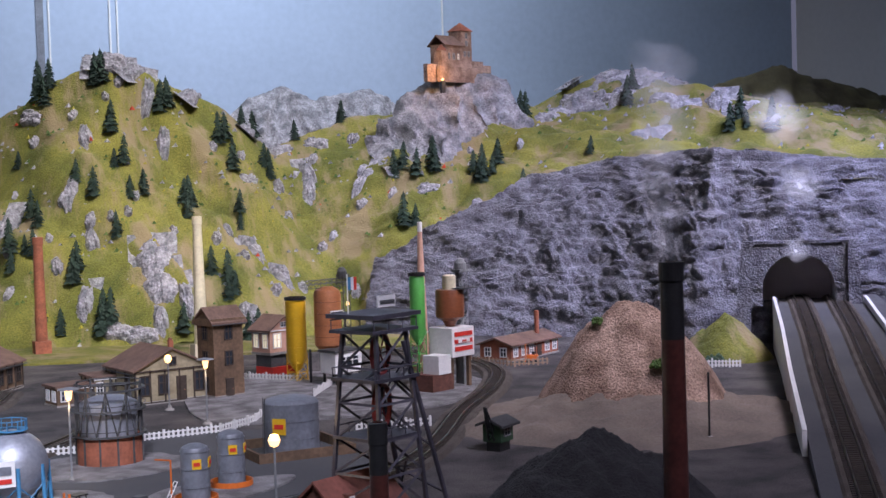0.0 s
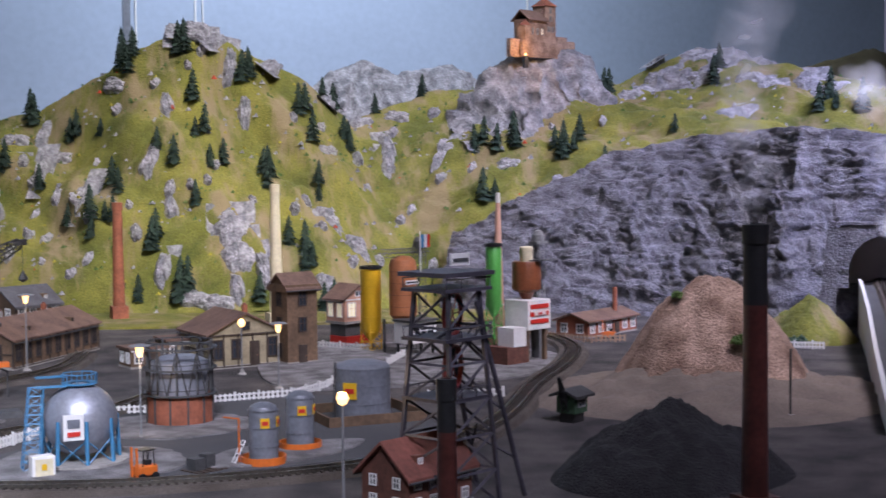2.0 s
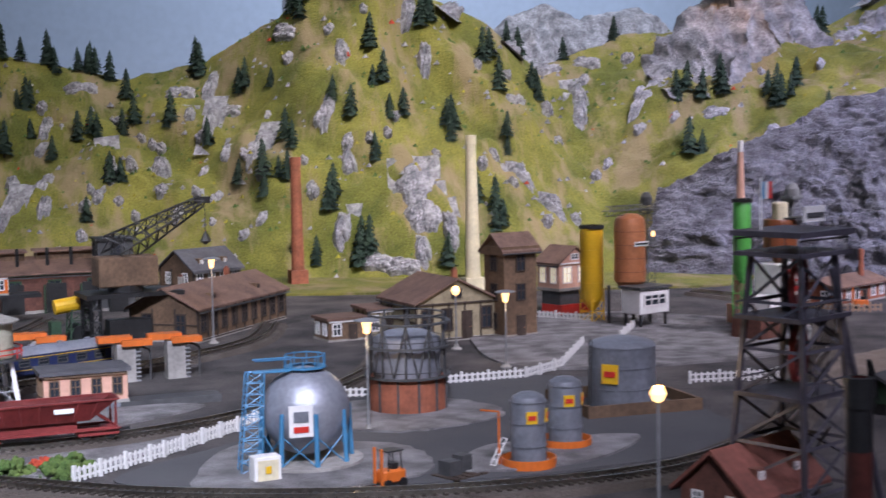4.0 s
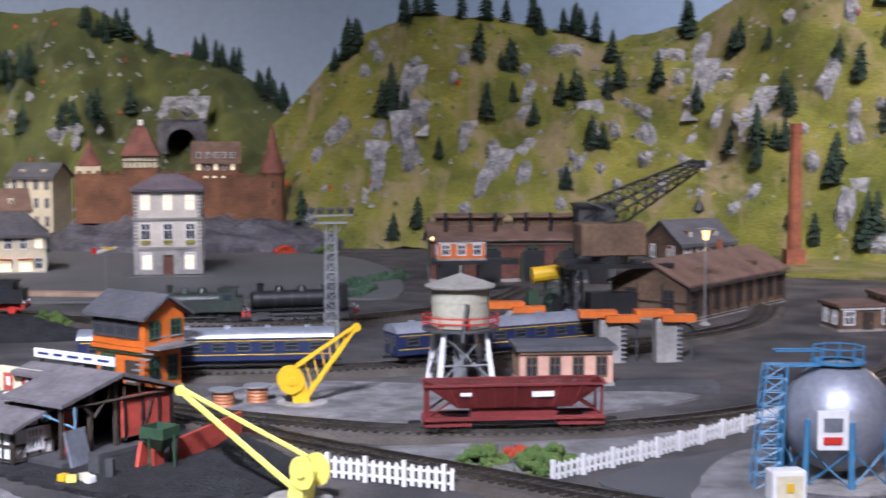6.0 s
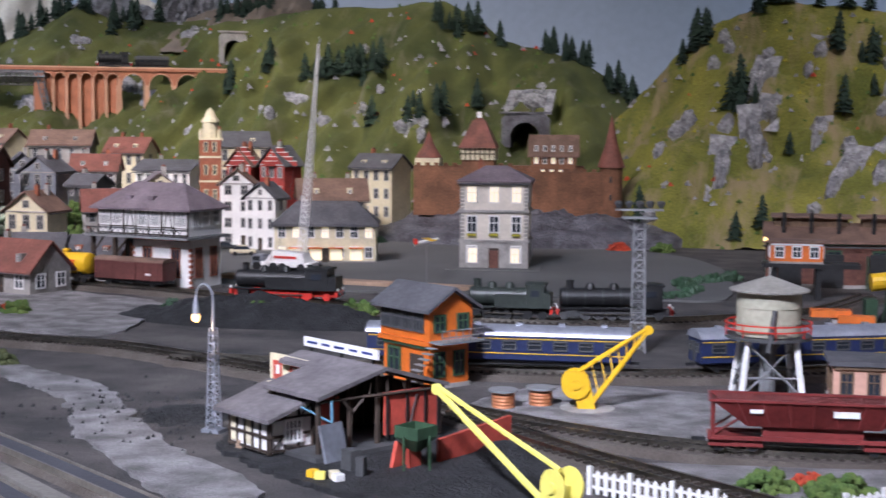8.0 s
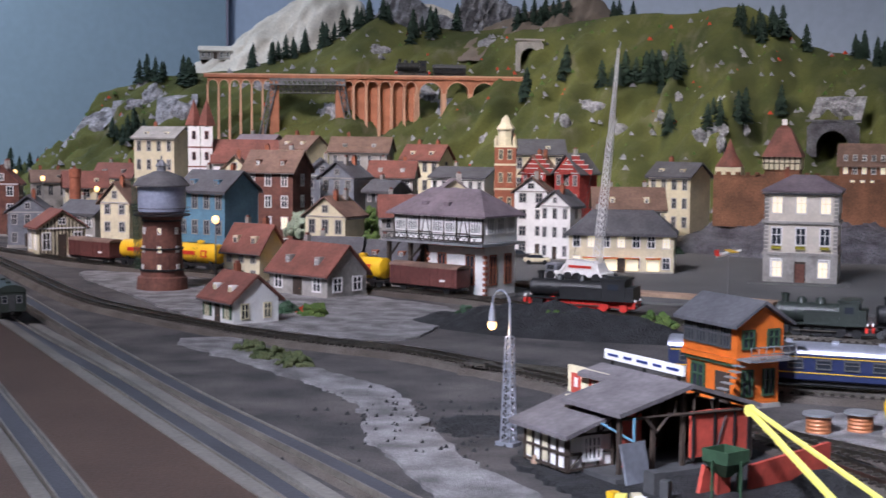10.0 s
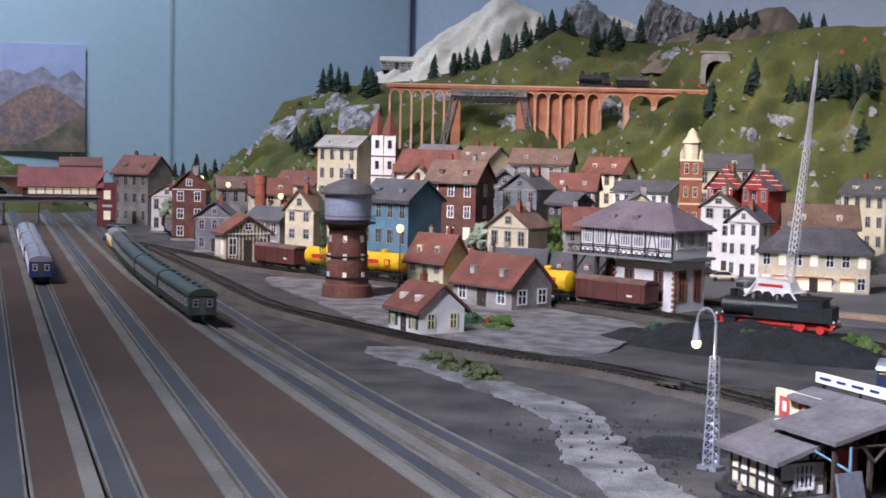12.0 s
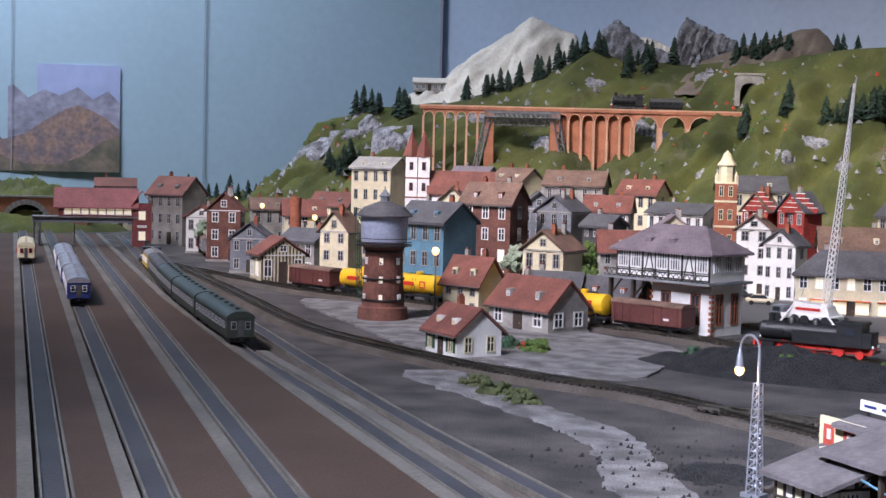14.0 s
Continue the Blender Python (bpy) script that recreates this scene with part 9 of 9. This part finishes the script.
brick_water_tower(-0.98, 1.87)
house(-0.691, 1.648, -25, 0.072, 0.062, 0.032, 0.026, WHITE, TILE, "small white cottage with green shutters and red roof", 1, 3, name="cottage", frame_m=CREAM, shutters=DKGREEN, chimney=1, win=0.4)
house(-0.762, 1.94, -16, 0.12, 0.075, 0.035, 0.036, STONE, TILE, "grey station house with a steep red roof", 1, 3, name="station_house", chimney=1)
gsd = house(-1.47, 2.2, facing(-1.47, 2.2, 20), 0.085, 0.06, 0.055, 0.028, CREAM, TILE, "striped goods shed with vertical dark boards", 1, 3, turn=True, lit=0.35, name="goods_shed", chimney=0)
for k in range(13):
    boxpart("board", TIMBER, gsd, -0.039 + 0.0065 * k, -0.0305, 0.004, 0.0022, 0.0016, 0.05 + 0.024 * (1 - abs(k - 6) / 6.2))
chimney(-1.6, 2.4, 0.014, 0.01, 0.15, BRICK, "brick boiler-house chimney in the town")

SB = house(-0.571, 2.043, -12, 0.1, 0.07, 0.074, 0.001, WHITE, SLATE, "white signal tower with timbered upper floor and mauve roof", 1, 2, roof="flat", name="signal_tower", chimney=0, frame_m=BRICK, win=0.28, door=False)
us = boxpart("upper_floor", WHITE, SB, -0.03, 0, 0.078, 0.16, 0.078, 0.042)
for k in range(5):
    window(us, pose(-0.098 + 0.0226 * (k + k // 2), -0.0396, 0.09), 0.017, 0.024, WHITE, False, 3)
for k in range(8):
    boxpart("timber_post", TIMBER, SB, -0.109 + 0.0226 * k, -0.0398, 0.078, 0.0018, 0.002, 0.042)
for k in range(3):
    window(us, pose(0.0504, -0.024 + 0.024 * k, 0.09, 0, 0, 90), 0.015, 0.024, WHITE, False, 2)
for k in (2, 5):
    for s in (-1, 1):
        x0 = -0.0977 + 0.0226 * k
        quick("timber_brace", TIMBER, SB, lambda bm: rod(bm, (x0 + s * 0.009, -0.0396, 0.079), (x0, -0.0396, 0.119), 0.0009, seg=4))
for z in (0.0785, 0.089, 0.1175):
    boxpart("timber_rail", TIMBER, SB, -0.03, -0.0396, z, 0.16, 0.0016, 0.0018)
quick("hip_roof", SLATEMAUVE, SB, lambda bm: [gable_roof(bm, 0.162, 0.08, 0.119, 0.029, 0.008, 0.003, 0.045), bmesh.ops.translate(bm, verts=bm.verts, vec=(-0.03, 0, 0))])
for q in (-0.06, -0.02):
    boxpart("dormer", SLATEMAUVE, SB, q, -0.026, 0.126, 0.01, 0.014, 0.007)
boxpart("gallery", GREY, SB, -0.03, -0.006, 0.0745, 0.182, 0.1, 0.0035)
quick("gallery_rail", BLACK, SB, lambda bm: [rod(bm, (-0.12 + 0.009 * k, -0.055, 0.078), (-0.111 + 0.009 * k, -0.055, 0.088), 0.0006, seg=4) for k in range(19)] + [rod(bm, (-0.111 + 0.009 * k, -0.055, 0.078), (-0.12 + 0.009 * k, -0.055, 0.088), 0.0006, seg=4) for k in range(19)] + [rod(bm, (-0.12, -0.055, z), (0.06, -0.055, z), 0.0008, seg=4) for z in (0.078, 0.088)])
for ax in (-0.115, -0.075):
    for ay in (-0.045, 0.03):
        boxpart("gallery_leg", TIMBER, SB, ax, ay, 0, 0.005, 0.005, 0.0745)
quick("leg_brace", TIMBER, SB, lambda bm: [rod(bm, (-0.115, -0.045, 0.05), (-0.095, -0.045, 0.0745), 0.0016, seg=4), rod(bm, (-0.075, -0.045, 0.05), (-0.05, -0.045, 0.0745), 0.0016, seg=4), rod(bm, (-0.115, -0.045, 0.02), (-0.075, -0.045, 0.045), 0.0014, seg=4), rod(bm, (-0.075, -0.045, 0.02), (-0.115, -0.045, 0.045), 0.0014, seg=4)])
for k in range(8):
    for s in (-1, 1):
        boxpart("brick_quoin", BRICK, SB, s * 0.05, -0.0344, 0.004 + 0.0076 * k, 0.005, 0.004, 0.0042)


def at_track(line, s):
    """Point and heading at a length along a smoothed track line."""
    pts = smooth_line(line, 12)
    for a, b in zip(pts, pts[1:]):
        L = (b - a).length
        if s <= L:
            q = a + (b - a) * (s / L)
            return q.x, q.y, math.degrees(math.atan2(b.y - a.y, b.x - a.x))
        s -= L
    return pts[-1].x, pts[-1].y, 0.0


LROW = [(-1.9, 2.32), (-1.34, 2.1), (-1.05, 2.065), (-0.75, 2.01), (-0.55, 1.97), (-0.42, 1.92)]
freight_van(*at_track(LROW, 0.66), 0.11, VANBROWN, "brown covered freight van")
for s in (0.775, 0.89, 1.0, 1.11, 1.225):
    tank_wagon(*at_track(LROW, s))
freight_van(*at_track(LROW, 1.345), 0.12, VANBROWN, "brown freight van below the signal tower")
# trains in the station
for k, (s, m, r, lab) in enumerate(((0.0, COACHGREEN, COACHGREEN, "dark green passenger coach"), (0.245, COACHGREEN, COACHGREEN, "dark green passenger coach"), (0.49, COACHGREEN, COACHGREEN, "dark green passenger coach"), (0.735, COACHGREEN, DARKGREY, "dark green passenger coach"), (0.94, YELLOW, GREY, "yellow and white refrigerated van"))):
    DROW = [(-0.862, 1.452), (-1.3, 1.785), (-1.8, 2.2), (-2.6, 2.86)]
    x, y, a = at_track(DROW, s + 0.15)
    coach(x, y, a, 0.235 if k < 4 else 0.13, m, r, lab, None, 9 if k < 4 else 4, GREY if k < 4 else WHITE)
x, y, a = at_track(DROW, 1.2)
locomotive(x, y, a + 180, 0.17, BLACK, DARKGREY, "black locomotive at the head of the green train", True)
for k, s in enumerate((1.19, 1.45, 1.71)):
    x, y = yard(s + 0.115, 0.072)
    coach(x, y, math.degrees(math.atan2(UY, UX)), 0.25, NAVY, SILVER, "blue express railcar with a silver roof", WHITE, 10, WHITE)
x, y = yard(2.06, 0.005)
coach(x, y, math.degrees(math.atan2(UY, UX)), 0.19, CREAM, CREAM, "cream and red railbus on the outer track", RED, 6, RED)
for s in (0.48, 0.6):
    x, y, a = at_track([(-1.6, 2.22), (-2.5, 3.0)], s)
    freight_van(x, y, a, 0.11, VANBROWN if s > 0.5 else GREY, "brown freight vans behind the platforms")

# signal bridge across the tracks
br = thing("signal_bridge", -2.367, 2.524, 0, 48, "red-roofed signal bridge house spanning the station tracks", "signal bridge")
BRIDGEBRICK = mat("bridge_brick", (0.2, 0.05, 0.05), 0.8, var=0.25, s1=40)
ROOFROSE = mat("rose_roof_tile", (0.26, 0.085, 0.085), 0.75, var=0.2, s1=30)
bb = boxpart("bridge_house", BRIDGEBRICK, br, 0.033, 0, 0.076, 0.168, 0.055, 0.029)
quick("bridge_roof", ROOFROSE, br, lambda bm: [gable_roof(bm, 0.18, 0.055, 0.105, 0.036, 0.007), bmesh.ops.translate(bm, verts=bm.verts, vec=(0.035, 0, 0))])
for k in range(8):
    window(bb, pose(-0.03 + 0.0195 * k, -0.0279, 0.081), 0.016, 0.017, WHITE, True, 3)
for q in (-0.02, 0.02):
    boxpart("girder", TANKGREY, br, 0.01, q, 0.062, 0.24, 0.004, 0.013)
boxpart("walkway", GREY, br, 0.01, 0, 0.0745, 0.24, 0.06, 0.0025)
quick("walkway_rail", DARKGREY, br, lambda bm: [rod(bm, (-0.108, -0.029, 0.088), (-0.05, -0.029, 0.088), 0.0006, seg=4)] + [rod(bm, (-0.108 + 0.0145 * k, -0.029, 0.076), (-0.108 + 0.0145 * k, -0.029, 0.088), 0.0005, seg=4) for k in range(5)])
tb = boxpart("brick_tower", BRIDGEBRICK, br, 0.14, 0, 0, 0.044, 0.055, 0.108)
quick("tower_roof", ROOFROSE, br, lambda bm: [gable_roof(bm, 0.055, 0.044, 0.108, 0.028, 0.005), bmesh.ops.rotate(bm, verts=bm.verts, matrix=Matrix.Rotation(radians(90), 3, "Z")), bmesh.ops.translate(bm, verts=bm.verts, vec=(0.14, 0, 0))])
for z in (0.022, 0.07):
    window(tb, pose(0.14, -0.0279, z), 0.015, 0.02, WHITE, True)
boxpart("name_plate", WHITE, tb, 0.14, -0.0282, 0.052, 0.022, 0.0014, 0.006)
for q in (-0.02, 0.02):
    quick("support_leg", TANKGREY, br, lambda bm: lattice(bm, (-0.1, q, 0), (-0.1, q, 0.062), 0.006, 0.006, 4, 0.0013))
street_lamp(-2.42, 2.55, 0.1, "white globe lamp above the railcars", False, 0.0)

# ---- far end ----
heap("far_hill", -3.25, 3.05, 0.42, 0.14, GRASS_DARK, "low green hill with a tunnel at the far end", 27, 0.7, 1.0, 1.0, 0.03)
heap("far_hill", -2.85, 3.7, 0.5, 0.1, GRASS_DARK, "low dark green hill behind the town", 28, 0.6, 1.0, 0.6, 0.03)
portal(-3.0, 2.88, 0.0, 45, 0.11, 0.075, 0.2, TERRA, "orange brick tunnel portal at the far end", 0.1)
house(-2.9, 3.12, facing(-2.9, 3.1), 0.11, 0.06, 0.13, 0.02, CREAM, TILE, "cream house above the far tunnel", 2, 4, name="town_house", group="houses of the town")
rr_ = random.Random(3)
for k in range(26):
    plant(-2.98 + 0.03 * k + rr_.uniform(-0.01, 0.01), 3.5 + 0.012 * k, 0.085 + rr_.uniform(-0.012, 0.012), rr_)
# lights strung along the town street
for k in range(8):
    street_lamp(-2.3 + 0.1 * k, 2.98 - 0.06 * k + 0.02 * (k % 2), 0.12 - 0.004 * k, "tiny glowing street lamp in the town", False)
street_lamp(-0.98, 2.0, 0.1, "double station lamp with warm bulbs", False)

# picture of alpine mountains on the backdrop
pc = thing("mountain_picture", -3.56, 3.47, 0.33, 50.7, "flat picture of blue alpine mountains hung on the backdrop", "picture")
PSKY = mat("picture_sky", (0.36, 0.4, 0.62), 0.6, var=0.1, s1=4, s2=20, bump=0)
PFAR = mat("picture_far_peaks", (0.3, 0.28, 0.36), 0.6, var=0.25, s1=16, s2=60, bump=0)
PNEAR = mat("picture_near_slopes", (0.12, 0.11, 0.09), 0.6, var=0.3, s1=12, s2=60, bump=0, col2=(0.26, 0.19, 0.14))
boxpart("sky_panel", PSKY, pc, -0.08, 0, -0.175, 0.56, 0.006, 0.36)
quick("far_peaks", PFAR, pc, lambda bm: prism(bm, [(-0.36, -0.174), (-0.36, 0.08), (-0.28, 0.1), (-0.22, 0.06), (-0.15, 0.115), (-0.1, 0.07), (-0.05, 0.1), (0.0, 0.08), (0.06, 0.11), (0.11, 0.07), (0.16, 0.1), (0.199, 0.06), (0.199, -0.174)], -0.007, -0.0045))
PMID = mat("picture_middle_ridge", (0.2, 0.15, 0.17), 0.6, var=0.3, s1=20, s2=80, bump=0, col2=(0.36, 0.22, 0.17))
quick("middle_ridge", PMID, pc, lambda bm: prism(bm, [(-0.36, -0.174), (-0.36, 0.05), (-0.3, 0.03), (-0.25, -0.01), (-0.18, -0.07), (-0.11, -0.05), (-0.04, 0.0), (0.02, 0.035), (0.06, 0.05), (0.1, 0.035), (0.15, 0.01), (0.199, -0.03), (0.199, -0.174)], -0.0086, -0.0062))
quick("near_slopes", PNEAR, pc, lambda bm: prism(bm, [(-0.36, -0.174), (-0.36, 0.0), (-0.3, -0.03), (-0.24, -0.09), (-0.17, -0.13), (-0.1, -0.15), (0.0, -0.15), (0.08, -0.12), (0.14, -0.07), (0.199, -0.05), (0.199, -0.174)], -0.0112, -0.0089))

# small cars, trees and figures in the town
for k, (x, y, rz, m) in enumerate(((-0.724, 2.56, 20, BLACK), (-0.665, 2.5, 25, CREAM), (-0.7, 2.66, 60, GREY))):
    car = thing("parked_car", x, y, 0.003, rz, ("black parked car on the square", "cream parked car on the square", "grey parked car in the street")[k], "car", "parked cars")
    quick("body", m, car, lambda bm: box(bm, 0, 0, 0.004, 0.046, 0.018, 0.007, bev=0.002))
    quick("cabin", GLASS, car, lambda bm: prism(bm, [(-0.016, 0.011), (0.013, 0.011), (0.007, 0.0165), (-0.011, 0.0165)], -0.0078, 0.0078))
    boxpart("car_roof", m, car, -0.002, 0, 0.0165, 0.018, 0.015, 0.001)
    for ax in (-0.014, 0.014):
        for s in (-1, 1):
            quick("wheel", BLACK, car, lambda bm: rod(bm, (ax, s * 0.0075, 0.0038), (ax, s * 0.0098, 0.0038), 0.0038, seg=12))


def round_tree(x, y, h, m, label, seed):
    th = thing("broadleaf_tree", x, y, 0, 0, label, "tree", "trees in the town")
    rnd = random.Random(seed)
    quick("trunk", TIMBER, th, lambda bm: [rod(bm, (0, 0, 0), (0, 0, h * 0.6), h * 0.035, h * 0.018)] + [rod(bm, (0, 0, h * 0.4), (h * 0.18 * math.cos(k * 1.6), h * 0.18 * math.sin(k * 1.6), h * 0.7), h * 0.014, h * 0.006) for k in range(4)])
    quick("crown", m, th, lambda bm: [clump(bm, rnd, 0, 0, h * 0.45, h * 0.3, 90, 1.3, 0.2), clump(bm, rnd, 0, 0, h * 0.65, h * 0.22, 50, 1.2, 0.22)])
    return th


for k, (x, y, h, m) in enumerate(((-1.08, 2.4, 0.095, LEAFPALE), (-1.0, 2.42, 0.1, LEAF), (-0.965, 2.45, 0.1, LEAF), (-0.88, 2.3, 0.07, LEAF), (-0.72, 2.78, 0.08, DKGREEN), (-2.02, 2.58, 0.09, LEAFPALE), (-1.95, 2.85, 0.1, DKGREEN), (-1.7, 2.6, 0.09, DKGREEN), (-2.25, 2.92, 0.1, DKGREEN), (-1.6, 2.72, 0.1, DKGREEN))):
    round_tree(x, y, h, m, {"leaf_pale": "pale blossoming broadleaf tree", "leaf_green": "green broadleaf tree between houses"}.get(m.name, "dark green broadleaf tree between houses"), 100 + k)
gl = thing("toy_aircraft", -0.245, 2.2, 0.06, 30, "small white and yellow toy aircraft over the square", "toy aircraft")
quick("fuselage", WHITE, gl, lambda bm: rod(bm, (-0.018, 0, 0), (0.018, 0, 0.008), 0.0035, 0.0015, 10))
quick("wing", YELLOW, gl, lambda bm: box(bm, 0.004, 0, 0.006, 0.01, 0.04, 0.0016))
quick("tail", RED, gl, lambda bm: box(bm, -0.017, 0, 0, 0.004, 0.012, 0.008))
quick("stand_wire", GREY, gl, lambda bm: rod(bm, (0, 0, 0), (0, 0, -0.06), 0.0003, seg=4))


# ---- smoke ----
def smoke_material():
    m = bpy.data.materials.new("thin_smoke")
    m.use_nodes = True
    nt = m.node_tree
    b = nt.nodes["Principled BSDF"]
    b.inputs["Base Color"].default_value = (0.93, 0.93, 0.97, 1)
    b.inputs["Roughness"].default_value = 1.0
    co, ns, mr = nt.nodes.new("ShaderNodeTexCoord"), nt.nodes.new("ShaderNodeTexNoise"), nt.nodes.new("ShaderNodeMapRange")
    gr = nt.nodes.new("ShaderNodeTexGradient")
    gr.gradient_type = "SPHERICAL"
    ns.inputs["Scale"].default_value, ns.inputs["Detail"].default_value = 2.2, 4
    nt.links.new(co.outputs["Object"], ns.inputs["Vector"])
    nt.links.new(co.outputs["Object"], gr.inputs["Vector"])
    mul = nt.nodes.new("ShaderNodeMath")
    mul.operation = "MULTIPLY"
    nt.links.new(gr.outputs["Fac"], mul.inputs[0])
    nt.links.new(ns.outputs["Fac"], mul.inputs[1])
    mr.inputs["From Min"].default_value, mr.inputs["From Max"].default_value = 0.12, 0.6
    mr.inputs["To Min"].default_value, mr.inputs["To Max"].default_value = 0.0, 0.34
    nt.links.new(mul.outputs["Value"], mr.inputs["Value"])
    nt.links.new(mr.outputs["Result"], b.inputs["Alpha"])
    return m


SMOKE = smoke_material()
PUFFS = []


def puff(x, y, z, size, seed):
    """Thin curled sheet of smoke, one unit wide, scaled to size."""
    vs, fs = [], []
    n = 14
    for j in range(n + 1):
        for i in range(n + 1):
            u, v = (i / n - 0.5) * 2, (j / n - 0.5) * 2
            vs.append((u, 0.3 * noise.noise(Vector((u * 1.4, v * 1.4, seed * 3.7))), v))
    for j in range(n):
        for i in range(n):
            a = j * (n + 1) + i
            fs.append((a, a + 1, a + n + 2, a + n + 1))
    ob = mesh_object("smoke_puff", vs, fs, SMOKE)
    ob.scale = (size, size, size * 1.25)
    ob.visible_shadow = False
    tagged(ob, "thin pale grey drifting puff of smoke", "smoke", "smoke from the chimney")
    PUFFS.append((ob, x, y, z, size, seed))


for k in range(7):
    f = k / 6
    puff(1.028 + 0.007 * math.sin(k * 2.1) + 0.015 * f * f, 0.545 + 0.02 * f, 0.278 + 0.16 * f, 0.022 + 0.022 * f, k)
for k in range(3):
    f = k / 2
    puff(1.99 + 0.03 * math.sin(k * 1.7), 1.5 + 0.02 * k, 0.2 + 0.24 * f, 0.035 + 0.045 * f, 20 + k)


def motions():
    """Smoke rises and drifts slowly from the chimney and the tunnel."""
    for ob, x, y, z, size, seed in PUFFS:
        rows = []
        for t in (0.0, 3.5, 7.0, 10.5, 14.0):
            rows.append((t, pose(x + 0.004 * t * math.sin(seed * 1.3), y, z + 0.004 * t, -48, 7 * t * math.sin(seed * 2.7) * 0.6, -27)))
        walk(ob, rows)


motions()
